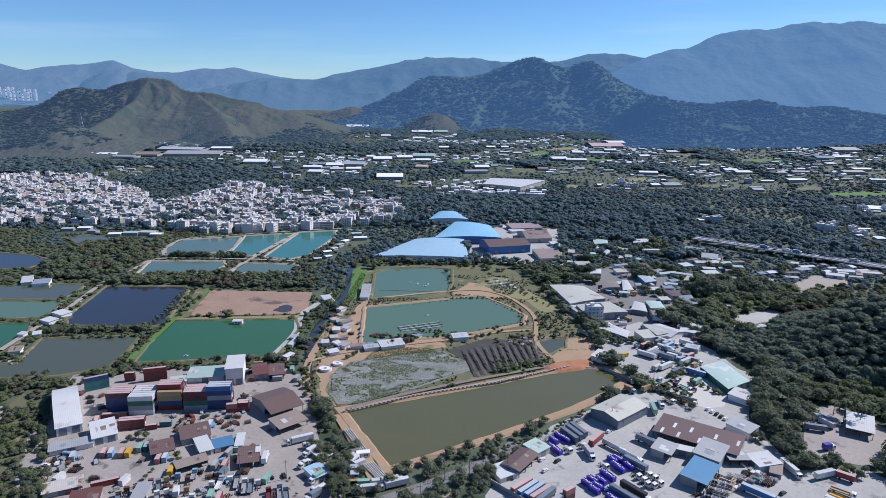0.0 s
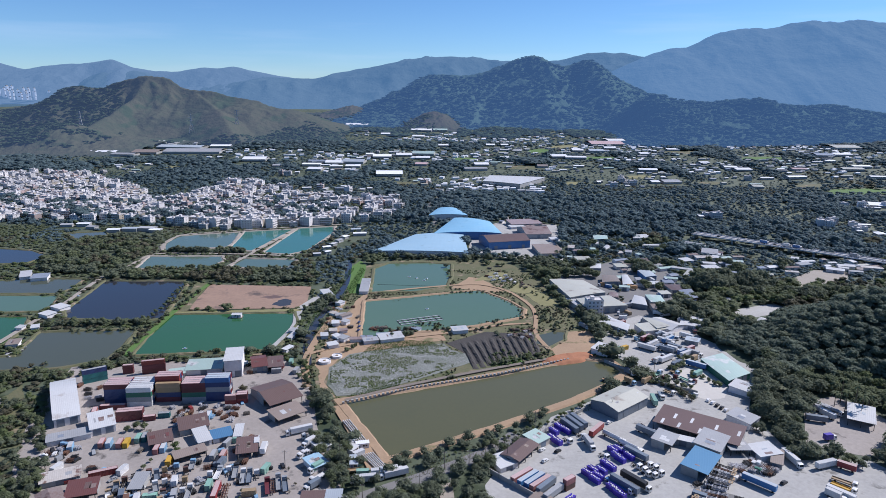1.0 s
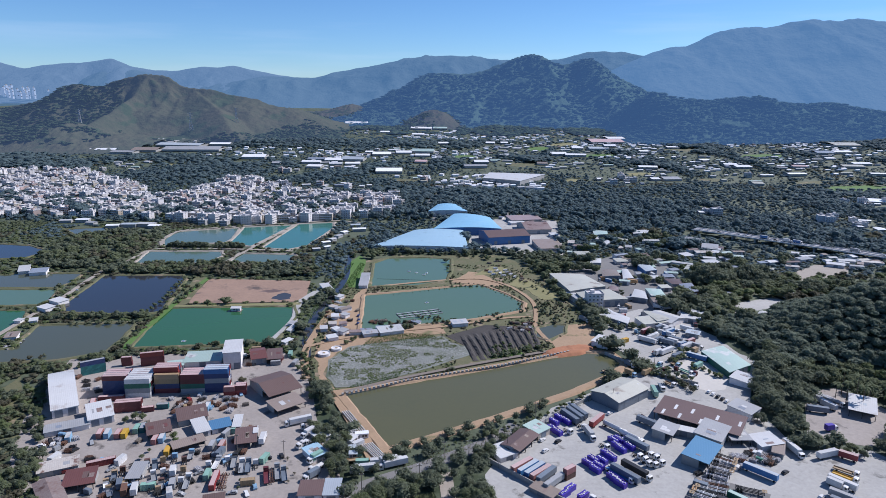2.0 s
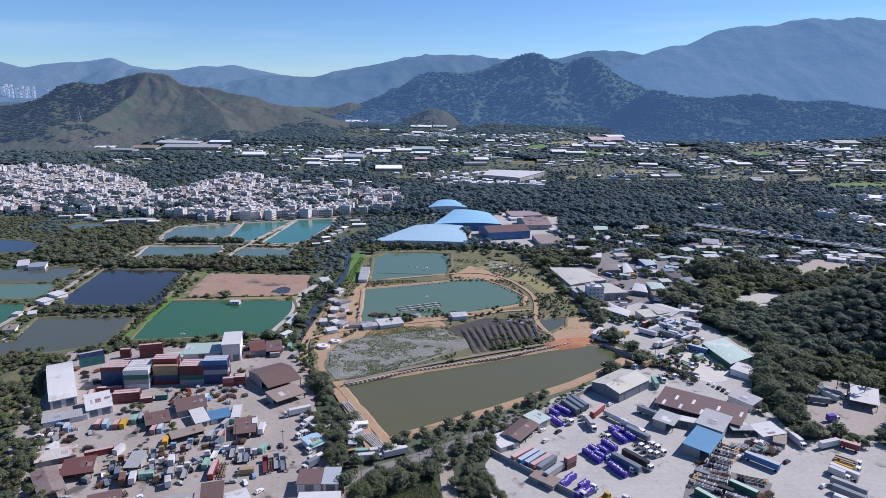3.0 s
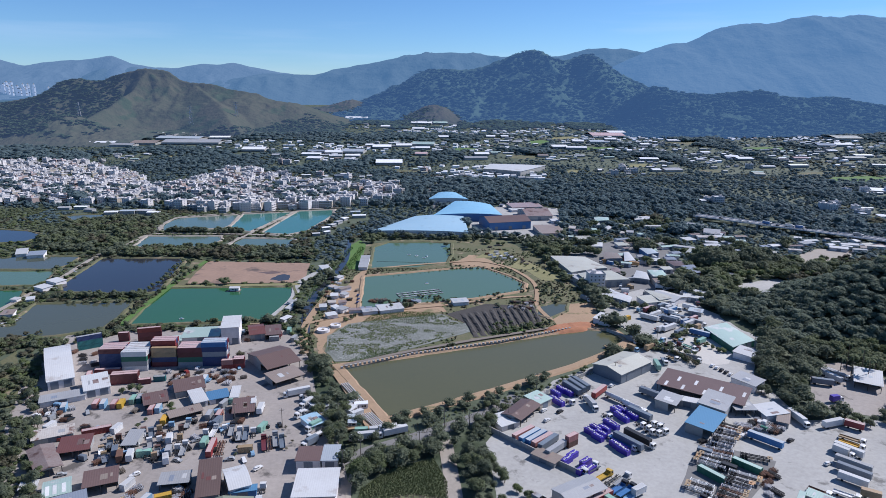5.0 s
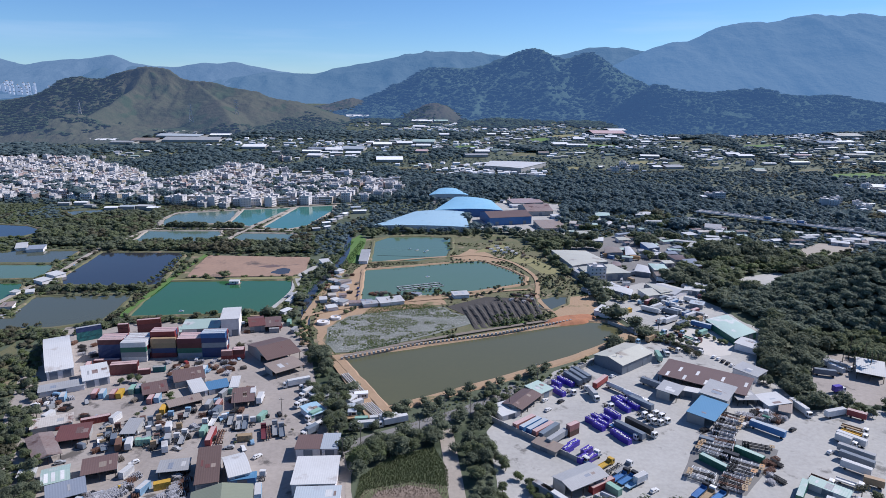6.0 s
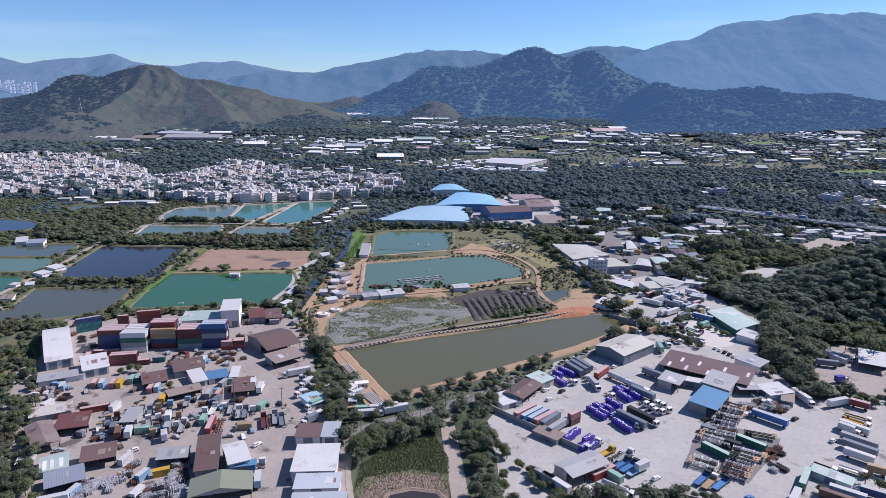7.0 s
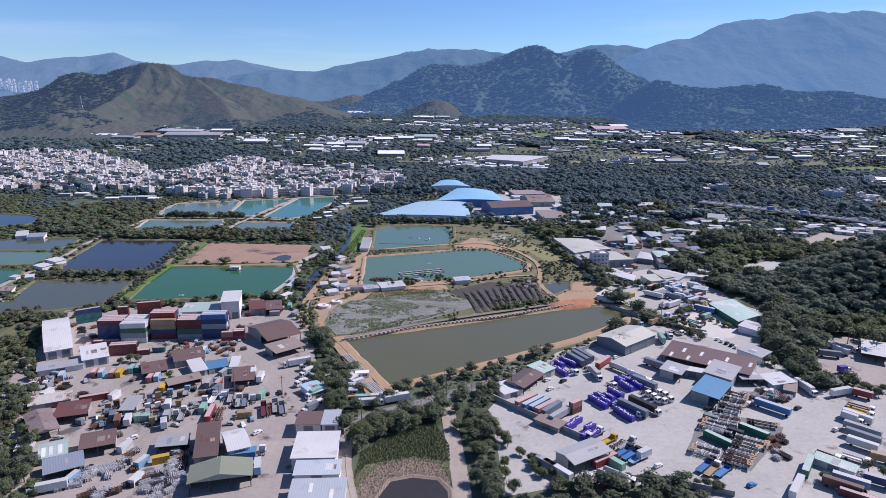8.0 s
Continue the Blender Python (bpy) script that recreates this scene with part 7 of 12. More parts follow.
car(-82.9, 280.4, 188, 'black')
rack(-115.6, 218.1, 126, 'rust_steel', 4.0, 54)
container(-125.2, 413.1, 10, 'tan', 6.06, doors=False)
car(-110.9, 267.9, 214, 'grey')
rack(-109.4, 334.5, 24, 'timber', 4.0, 57)
container(-151.4, 276.3, 80, 'white', 6.06, doors=False)
car(-108.2, 277.8, 95, 'black')
rack(-140.5, 236.1, 155, 'rust_steel', 5.0, 60)
container(-109.4, 301.9, 75, 'grey', 6.06, doors=False)
car(-103.2, 277.6, 132, 'sky')
rack(-99.6, 308.4, 71, 'rust_steel', 5.0, 63)
container(-136.2, 413.6, 75, 'mint', 6.06, doors=False)
car(-100.4, 281.9, 89, 'white')
rack(-142.9, 320.6, 13, 'steel', 5.0, 66)
container(-109.8, 308.0, 10, 'mint', 6.06, doors=False)
car(-127.2, 330.6, 85, 'sky')
rack(-169.6, 249.0, 102, 'steel', 5.0, 69)

# ---------------------------------------------------------------- truck yard
shed(40.2, 294.2, 19.4, 10.3, 4.0, 53.4, 'brown', 'gable', openfront=True)
shed(50.2, 306.9, 9.5, 9.8, 4.0, 41.3, 'mint', 'mono', wall="wall_cream")
shed(104.1, 347.8, 28.6, 18.9, 5.8, 39.8, 'cream', 'gable', wall="slate", doors=2, label="large workshop with a cream metal roof")
shed(139.6, 319.0, 43.1, 20.5, 5.0, -34.4, 'brown', 'mono', lights=8, label="long brown-roofed lorry shed with pale roof lights", openfront=True)
shed(117.4, 307.1, 12.4, 10.2, 4.3, 54.3, 'grey', 'mono', openfront=True)
shed(140.0, 302.8, 18.8, 12.8, 5.4, 53.3, 'grey', 'mono')
shed(127.6, 284.8, 21.0, 12.3, 4.7, 51.4, 'blue', 'mono', openfront=True, label="open shelter with a bright blue metal roof")
shed(168.6, 330.7, 12.1, 13.1, 4.3, 41.2, 'grey', 'mono', wall="wall_white")
shed(55.3, 227.7, 18.9, 10.5, 4.7, 32.1, 'grey', 'gable', openfront=True)
quad_hall([(180, 376), (199, 388), (194, 420), (175, 410)], 4.3, 0.5, 'mint', 'green', 'wide low shed with a patched pale green roof', 'shed')
shed(186.3, 370.5, 13.1, 12.4, 3.6, 47.6, 'white', 'mono', wall="wall_white")
shed(114.0, 430.0, 14.3, 11.6, 3.6, 55.8, 'white', 'mono', wall="wall_white")
shed(127.0, 307.3, 12.4, 4.5, 3.6, -25.3, 'white', 'mono')
shed(164.9, 297.9, 11.5, 12.1, 3.2, -79.7, 'white', 'mono', wall="wall_white")
shed(168.4, 291.5, 5.0, 13.3, 2.9, -28.4, 'tan', 'mono')
shed(152.3, 301.7, 10.2, 10.2, 3.6, 1.4, 'grey', 'mono', openfront=True)
shed(151.6, 224.8, 14.0, 5.2, 2.9, -44.4, 'mint', 'mono', wall="wall_white")
shed(237.0, 334.8, 12.9, 19.9, 4.3, -31.1, 'white', 'mono', openfront=True)
shed(31.0, 286.1, 10.6, 10.5, 2.9, 31.6, 'white', 'mono', wall="wall_white")
shed(46.7, 255.0, 11.7, 6.1, 2.5, -41.3, 'tan', 'mono')
truck(38.7, 274.0, 42.3, 'pink', 'white', 13.2, 'trailer')
truck(41.4, 271.8, 44.0, 'blue', 'white', 13.2, 'trailer')
truck(44.2, 270.0, 44.9, 'blue', 'white', 13.2, 'trailer')
truck(46.7, 267.9, 43.1, 'pink', 'white', 13.2, 'trailer')
truck(49.1, 266.3, 47.3, 'slate', 'white', 13.2, 'trailer')
truck(51.7, 261.2, 45.9, 'grey', 'white', 13.2, 'trailer')
truck(70.3, 321.6, -62.1, 'slate', 'white', 13.2, 'trailer')
truck(73.5, 324.7, -63.7, 'slate', 'white', 13.2, 'trailer')
truck(76.3, 327.4, -63.5, 'slate', 'white', 13.2, 'trailer')
truck(98.7, 294.4, -51.7, 'slate', 'white', 13.2, 'trailer')
truck(84.1, 317.9, 50.8, 'red', 'white', 13.2, 'trailer')
truck(91.7, 310.8, -51.4, 'white', 'white', 14.3, 'tank')
truck(98.2, 301.8, -50.7, 'white', 'white', 14.3, 'tank')
truck(77.3, 304.2, -78.6, 'grey', 'white', 11.0, 'box')
truck(111.0, 316.9, -46.6, 'slate', 'white', 12.1, 'trailer')
truck(112.1, 320.6, -63.1, 'maroon', 'white', 12.1, 'flat')
container(59.9, 267.5, 38.2, 'brown', 6.06)
container(59.9, 267.5, 38.2, 'pink', 6.06, z=2.85)
truck(83.6, 268.6, -51.8, 'blue', 'white', 15.4, 'flat')
truck(85.8, 268.0, -52.5, 'slate', 'white', 15.4, 'trailer')
truck(92.0, 270.9, -53.0, 'black', 'white', 16.5, 'box')
truck(63.9, 246.9, 44.1, 'blue', 'white', 11.0, 'flat')
truck(68.5, 241.6, 39.2, 'yellow', 'yellow', 9.9, 'flat')
truck(71.7, 239.7, 41.4, 'pink', 'white', 11.0, 'chassis')
truck(64.3, 246.7, -142.7, 'slate', 'white', 9.9, 'flat')
truck(72.6, 233.5, 40.9, 'blue', 'black', 11.0, 'flat')
truck(75.3, 231.7, 40.2, 'blue', 'black', 11.0, 'flat')
truck(77.5, 229.1, 39.2, 'sky', 'white', 11.0, 'flat')
truck(101.3, 223.9, 44.1, 'blue', 'black', 11.0, 'flat')
truck(103.3, 221.5, 45.4, 'tan', 'white', 11.0, 'flat')
truck(107.3, 220.8, 40.7, 'blue', 'black', 11.0, 'flat')
truck(75.6, 239.1, 43.7, 'grey', 'white', 11.0, 'flat')
container(79.7, 230.2, 34.3, 'white', 6.06, z=1.3)
container(63.6, 226.7, 34.9, 'red', 12.19)
container(67.7, 224.2, -53.7, 'mint', 6.06)
truck(63.6, 214.1, -38.7, 'grey', 'grey', 13.2, 'tank')
truck(66.5, 215.8, -39.6, 'steel', 'white', 13.2, 'tank')
truck(60.0, 209.1, -53.9, 'rust_steel', 'white', 13.2, 'chassis')
truck(57.4, 208.1, -53.3, 'rust_steel', 'white', 13.2, 'chassis')
truck(52.7, 209.6, -64.7, 'rust_steel', 'white', 13.2, 'chassis')
truck(50.4, 208.0, -62.6, 'rust_steel', 'white', 13.2, 'chassis')
truck(43.8, 218.2, -51.7, 'white', 'white', 13.2, 'trailer')
truck(40.0, 222.5, -46.9, 'grey', 'white', 8.8, 'trailer')
truck(54.0, 213.7, 52.1, 'white', 'white', 6, 'tractor')
truck(175.9, 291.5, -81.2, 'white', 'white', 14.3, 'box')
truck(149.6, 270.6, -46.2, 'blue', 'white', 15.4, 'trailer')
truck(96.5, 285.4, -58.1, 'white', 'white', 6, 'tractor')
truck(98.3, 282.5, -58.1, 'white', 'white', 6, 'tractor')
truck(102.3, 286.8, -59.0, 'white', 'white', 6, 'tractor')
truck(104.2, 284.4, -59.0, 'white', 'white', 6, 'tractor')
truck(98.9, 279.1, -57.9, 'white', 'white', 6, 'tractor')
truck(101.7, 278.0, -58.2, 'white', 'white', 6, 'tractor')
truck(105.4, 279.8, -58.8, 'white', 'white', 6, 'tractor')
truck(82.4, 293.6, -57.0, 'white', 'white', 6, 'tractor')
truck(66.8, 308.2, -56.3, 'white', 'white', 6, 'tractor')
truck(75.0, 313.3, -57.6, 'white', 'white', 6, 'tractor')
skip(70.7, 278.0, -54.3, 0)
skip(74.0, 281.0, -55.0, 1)
skip(75.4, 275.9, -54.7, 2)
skip(78.1, 280.5, -55.5, 3)
skip(81.7, 286.4, -56.4, 4)
skip(83.1, 283.5, -56.4, 5)
skip(73.2, 273.0, -54.2, 6)
skip(88.8, 294.0, -57.9, 7)
skip(89.9, 290.9, -57.8, 8)
skip(93.9, 297.3, -58.8, 9)
skip(91.2, 299.8, -58.7, 10)
skip(95.0, 293.5, -58.7, 11)
skip(88.2, 299.1, -58.2, 12)
skip(61.1, 317.5, -56.4, 13)
skip(64.8, 322.0, -57.2, 14)
skip(67.8, 318.4, -57.3, 15)
skip(59.3, 310.4, -55.7, 16)
skip(61.1, 307.0, -55.6, 17)
skip(58.4, 257.3, 43.3, 18)
skip(55.2, 253.3, 43.2, 19)
skip(63.1, 252.0, 42.4, 20)
skip(63.8, 246.4, 41.8, 21)
skip(60.4, 245.9, 42.0, 22)
skip(80.9, 264.1, -54.4, 23)
skip(79.8, 266.7, -54.5, 24)
skip(82.0, 261.6, -54.3, 25)
car(60.0, 298.6, 44.3, 'black')
car(83.6, 224.6, 35.4, 'white')
car(162.5, 272.9, 34.7, 'black')
car(52.1, 299.7, 45.1, 'white')
car(52.2, 289.7, 44.2, 'white')
car(106.8, 286.8, 39.6, 'grey')
car(0.6, 271.8, 47.4, 'white')
car(-4.7, 287.1, 49.3, 'grey')
car(168.9, 253.8, 32.6, 'white')
car(68.0, 322.1, 45.6, 'grey')
car(114.1, 212.7, 32.0, 'blue')
car(93.6, 328.8, 44.1, 'white')
rack(138.1, 280.2, 38.6, 'dark_steel', 5.0, 1)
rack(138.2, 279.1, 152.1, 'steel', 5.0, 4)
rack(139.9, 278.4, 49.7, 'rust_steel', 5.0, 2)
rack(139.0, 277.4, 131.6, 'dark_steel', 5.0, 5)
machine(141.7, 276.6, 50.8, 'white', 3)
rack(141.9, 276.8, 129.8, 'rust_steel', 4.0, 6)
machine(156.1, 289.7, 48.5, 'white', 4)
rack(156.3, 291.1, 112.0, 'steel', 5.0, 7)
machine(157.8, 288.3, 49.4, 'white', 5)
rack(157.2, 287.9, 133.8, 'steel', 5.0, 8)
rack(159.4, 286.9, 51.6, 'steel', 5.0, 6)
rack(159.2, 287.2, 137.1, 'dark_steel', 5.0, 9)
rack(161.1, 285.6, 50.0, 'rust_steel', 5.0, 7)
rack(159.8, 284.3, 129.8, 'rust_steel', 5.0, 10)
rack(162.7, 284.2, 35.7, 'steel', 5.0, 8)
rack(163.3, 284.5, 131.5, 'rust_steel', 4.0, 11)
rack(137.2, 245.1, 35.4, 'rust_steel', 5.0, 42)
rack(152.8, 284.0, 53.6, 'rust_steel', 5.0, 60)
rack(152.1, 282.6, 137.2, 'steel', 4.0, 63)
machine(154.5, 283.1, 130.6, 'green', 61)
rack(154.4, 284.2, 128.3, 'steel', 5.0, 64)
rack(156.2, 282.2, 40.3, 'steel', 5.0, 62)
rack(156.7, 282.4, 129.0, 'steel', 4.0, 65)
rack(157.9, 281.3, 35.6, 'dark_steel', 5.0, 63)
rack(157.0, 280.8, 130.5, 'dark_steel', 4.0, 66)
rack(159.6, 280.4, 47.4, 'rust_steel', 5.0, 64)
rack(160.1, 281.3, 123.4, 'dark_steel', 5.0, 67)
rack(143.8, 286.7, 32, 'steel', 4.0, 3)
rack(139.0, 274.6, 28, 'steel', 4.0, 4)
rack(135.3, 238.8, 32, 'rust_steel', 6.5, 6)
rack(166.8, 289.8, 28, 'steel', 5.0, 7)
rack(140.5, 244.3, 120, 'dark_steel', 6.5, 8)
rack(134.5, 235.3, 115, 'steel', 4.0, 12)
rack(143.2, 276.8, 28, 'steel', 5.0, 14)
rack(135.9, 232.5, 120, 'dark_steel', 6.5, 15)
rack(121.1, 271.2, 28, 'dark_steel', 5.0, 21)
rack(142.0, 247.5, 25, 'rust_steel', 4.0, 28)
rack(132.2, 230.9, 115, 'steel', 4.0, 30)
rack(157.3, 283.3, 32, 'steel', 5.0, 32)
rack(138.6, 243.6, 120, 'rust_steel', 4.0, 33)
rack(154.5, 289.7, 120, 'rust_steel', 4.0, 36)
rack(163.7, 283.9, 120, 'steel', 5.0, 37)
rack(152.1, 289.1, 120, 'dark_steel', 4.0, 40)
rack(146.5, 282.4, -53.8, 'rust_steel', 5.0, 2)
rack(145.7, 286.3, 33.8, 'steel', 5.0, 31)
rack(148.8, 285.8, -57.4, 'steel', 4.0, 40)
rack(150.7, 287.0, 28.7, 'dark_steel', 5.0, 49)
rack(138.0, 282.5, 35.7, 'steel', 4.0, 52)
CHASSIS_ROWS = ((99.9, 235.2, 118.0, 223.6), (112.0, 257.0, 135.0, 241.5), (119.0, 267.0, 147.0, 257.0))
CHASSIS_ROWS_FAR = ((119.0, 268.5, 134.0, 261.0), (134.0, 288.0, 145.0, 279.0))


def trailer_chassis(x, y, z, rot, length, colour, nose=""):
    """A bare container trailer: two rails, bolsters, landing legs and a set of axles."""
    def frame_mesh():
        bl = [(-length / 2, s * 0.5 - 0.09, 0.75, length / 2, s * 0.5 + 0.09, 1.1) for s in (-1, 1)]
        bl += [(px - 0.12, -1.2, 0.9, px + 0.12, 1.2, 1.16) for px in (-length / 2 + 0.15, -length / 6, length / 6, length / 2 - 0.15)]
        bl += [(px - 0.06, -0.5, 0.8, px + 0.06, 0.5, 1.0) for px in np.linspace(-length * 0.42, length * 0.3, 8)]
        return boxes("trailer_chassis", bl + [(length / 2 - 2.6, s * 0.6 - 0.08, 0.0, length / 2 - 2.4, s * 0.6 + 0.08, 0.8) for s in (-1, 1)], M[colour])

    def axle_mesh():
        v, f = [], []
        for px in (-length / 2 + 1.2, -length / 2 + 2.5):
            for s in (-1, 1):
                k = len(v)
                for yy in (s * 1.2, s * 0.75):
                    v += [(px + 0.5 * math.cos(a * math.pi / 4), yy, 0.5 + 0.5 * math.sin(a * math.pi / 4)) for a in range(8)]
                f += [(k + a, k + (a + 1) % 8, k + 8 + (a + 1) % 8, k + 8 + a) for a in range(8)] + [tuple(range(k + 7, k - 1, -1)), tuple(range(k + 8, k + 16))]
        return mesh_of("wheels", v, f, M["rubber"])

    root = put("trailer_chassis", cached(("skeletal", length, colour), frame_mesh), m=pose(x, y, z, 0, 0, rot))
    put("wheels", cached(("skeletal_wheels", length), axle_mesh), root)
    if nose:
        put("gooseneck", cached(("gooseneck", length, nose), lambda: boxes("gooseneck", [(length / 2 - 1.0, -1.2, 1.16, length / 2 + 1.0, -0.45, 1.3), (length / 2 - 1.0, 0.45, 1.16, length / 2 + 1.0, 1.2, 1.3), (length / 2 - 1.0, -0.45, 1.16, length / 2 - 0.5, 0.45, 1.3), (length / 2 + 0.3, -0.45, 1.16, length / 2 + 1.0, 0.45, 1.3)], M[nose])), root, label="flat %s gooseneck plate" % WORDS.get(nose, nose))
    return tagged(root, "bare %s container trailer chassis stacked in the truck yard" % {"steel": "grey", "rust_steel": "rusty", "dark_steel": "dark", "white": "dusty white", "tan": "tan"}[colour], "trailer", "stacked trailer chassis")


def chassis_rows(rows, seed):
    """Stacks of trailer chassis in close rows between pairs of end points."""
    rc = random.Random(seed)
    solid = ((118.0, 261.0, 4.5), (149.6, 270.6, 9.5), (132.0, 250.2, 7.5), (114.2, 243.4, 7.5), (123.7, 248.8, 4.5))
    for (ax, ay, bx, by), (cx, cy, dx, dy) in zip(rows, rows[1:]):
        steps = int(math.hypot(cx - ax + dx - bx, cy - ay + dy - by) / 2 / 2.5)
        for k in range(steps):
            u = k / steps
            p, q = Vector((ax + (cx - ax) * u, ay + (cy - ay) * u)), Vector((bx + (dx - bx) * u, by + (dy - by) * u))
            way = (q - p).normalized()
            rot = math.degrees(math.atan2(way.y, way.x))
            room = (q - p).length
            for side in (0.27, 0.77) if room > 20 else (0.5,):
                c = p + way * room * side
                if any(math.hypot(c.x - sx, c.y - sy) < sr for sx, sy, sr in solid) or rc.random() < 0.06:
                    continue
                turn = rot + rc.uniform(-4, 4) + (180 if side < 0.4 else 0)
                layers = rc.choice((2, 2, 3))
                for layer in range(layers):
                    trailer_chassis(round(c.x + rc.uniform(-0.4, 0.4), 2), round(c.y + rc.uniform(-0.3, 0.3), 2), 0.09 + layer * 1.17, turn, 9.5 if room < 26 else 12.0, rc.choice(("steel", "steel", "rust_steel", "dark_steel", "dark_steel", "white")), rc.choice(("tan", "tan", "orange", "")) if layer == layers - 1 else "")


chassis_rows(CHASSIS_ROWS, 41)
# goods and bushes at the yard's far corner
container(148.6, 205.0, -37.0, 'maroon', 12.19)
tree(163.0, 222.4, 6.2, 'dry', 5)
tree(166.4, 219.2, 5.0, 'broad', 8)
tree(142.6, 216.4, 4.2, 'dark', 9)
container(118.0, 261.0, -33.0, 'slate', 6.06)
chassis_rows(CHASSIS_ROWS_FAR, 43)
rack(146.4, 283.6, 30.7, 'steel', 4.0, 54)
container(132.0, 250.2, -48.1, 'green', 12.19)
container(114.2, 243.4, -54.6, 'green', 12.19)
container(123.7, 248.8, -39.7, 'black', 6.06)
truck(191.1, 287.1, 18.6, 'white', 'white', 14, 'box')
truck(199.2, 284.9, -40.1, 'red', 'white', 8, 'trailer')
truck(191.2, 273.1, -42.2, 'tan', 'white', 11, 'flat')
truck(188.0, 268.4, -46.7, 'yellow', 'white', 11, 'flat')
truck(183.0, 262.4, -50.7, 'white', 'white', 12, 'trailer')
truck(180.2, 261.2, -50.8, 'white', 'white', 9, 'box')
truck(178.2, 251.2, -45.7, 'grey', 'white', 14, 'trailer')
truck(175.0, 245.6, -46.3, 'slate', 'white', 13, 'trailer')
truck(171.0, 239.5, -44.3, 'white', 'white', 11, 'trailer')
truck(153.0, 231.9, -45.5, 'rust_steel', 'white', 9, 'flat')
truck(162.8, 229.9, -39.9, 'white', 'white', 10, 'flat')
truck(145.9, 210.6, -37.7, 'brown', 'white', 13, 'trailer')
truck(150.7, 213.5, -36.8, 'sky', 'white', 12, 'trailer')
truck(139.9, 222.8, 53.2, 'green', 'white', 14, 'trailer')
truck(128.6, 209.3, 50.9, 'white', 'white', 14, 'trailer')
truck(160.9, 214.0, -33.9, 'navy', 'white', 9, 'trailer')
truck(171.9, 229.4, -31.8, 'tan', 'white', 7, 'trailer')
truck(217.6, 349.0, -72, 'white', 'white', 10, 'trailer')
truck(221.6, 347.6, -68, 'grey', 'white', 12, 'trailer')
truck(211.0, 333.0, -18, 'slate', 'white', 11, 'trailer')
truck(220.4, 338.2, -66, 'white', 'white', 9, 'trailer')
truck(226.6, 343.6, -64, 'grey', 'white', 12, 'tank')
truck(207.2, 313.0, 13.2, 'purple', 'white', 7, 'box')

# ---------------------------------------------------------------- sheds and lorries beyond the big pond
quad_hall([(-77.0, 694.3), (28.6, 691.6), (25.1, 789.3), (-34.0, 776.9)], 6, 2.5, 'pale', 'wall_white', 'very large shed under a tapering pale blue curved roof')
quad_hall([(-11.2, 778.6), (73.0, 782.9), (62.9, 850.4), (15.8, 874.3)], 8, 4, 'sky', 'blue', 'large hall with a light blue curved roof')
take([(12, 768), (40, 768), (40, 805), (8, 805)])
quad_hall([(-20.3, 896.1), (35.3, 899.3), (19.5, 950.3), (-7.3, 948.7)], 8, 3, 'sky', 'wall_white', 'hall with a light blue curved roof')
quad_hall([(110.6, 536.0), (145.4, 552.2), (133.2, 588.3), (101.1, 591.4)], 6, 0.8, 'cream', 'wall_grey', 'wide low hall with a pale grey roof')
quad_hall([(118.7, 508.7), (155.3, 516.6), (146.0, 542.8), (114.7, 532.5)], 6, 0.8, 'cream', 'wall_grey', 'wide low hall with a pale grey roof')
quad_hall([(116.0, 510.5), (120.9, 514.0), (115.3, 539.8), (107.5, 539.5)], 4, 0.5, 'white', 'wall_grey', 'low hall with a white sheet metal roof among trees')
quad_hall([(122.4, 484.4), (140.8, 463.7), (146.0, 476.5), (134.4, 493.8)], 3.5, 0.5, 'white', 'wall_grey', 'low hall with a white sheet metal roof among trees')
quad_hall([(150.6, 588.5), (168.8, 591.4), (169.7, 611.5), (156.5, 613.2)], 4.5, 0.5, 'tan', 'wall_grey', 'low hall with a tan sheet metal roof among trees')
quad_hall([(168.6, 582.8), (179.7, 585.3), (182.0, 616.4), (176.5, 616.1)], 4, 0.5, 'white', 'wall_grey', 'low hall with a white sheet metal roof among trees')
quad_hall([(196.9, 606.0), (209.3, 611.1), (207.9, 634.8), (195.6, 629.4)], 5, 0.5, 'ice', 'blue', 'low hall with a pale blue sheet metal roof among trees')
quad_hall([(161.2, 529.0), (173.5, 522.6), (177.6, 543.9), (170.4, 551.1)], 4, 0.5, 'white', 'wall_grey', 'low hall with a white sheet metal roof among trees')
quad_hall([(177.9, 527.8), (190.1, 524.8), (192.0, 546.4), (178.7, 547.8)], 5.5, 0.5, 'mint', 'wall_grey', 'low hall with a mint sheet metal roof among trees')
quad_hall([(175.5, 512.6), (188.9, 518.1), (190.6, 530.1), (177.1, 529.6)], 4, 0.5, 'tan', 'wall_grey', 'low hall with a tan sheet metal roof among trees')
quad_hall([(207.9, 564.2), (220.3, 560.8), (221.5, 581.0), (205.7, 580.4)], 5, 0.5, 'brown', 'wall_grey', 'low hall with a brown sheet metal roof among trees')
quad_hall([(208.9, 532.5), (222.9, 540.2), (225.8, 565.1), (212.6, 560.6)], 6, 0.5, 'slate', 'brown', 'low hall with a slate sheet metal roof among trees')
quad_hall([(164.0, 466.9), (180.6, 474.4), (179.0, 486.0), (159.5, 491.4)], 4.5, 0.5, 'cream', 'wall_grey', 'low hall with a cream sheet metal roof among trees')
quad_hall([(183.5, 769.1), (201.5, 773.6), (204.7, 792.1), (187.2, 794.9)], 4.5, 0.5, 'mint', 'wall_grey', 'low hall with a mint sheet metal roof among trees')
quad_hall([(232.9, 776.2), (257.0, 781.1), (260.7, 800.0), (236.1, 794.9)], 5, 0.5, 'white', 'wall_grey', 'low hall with a white sheet metal roof among trees')
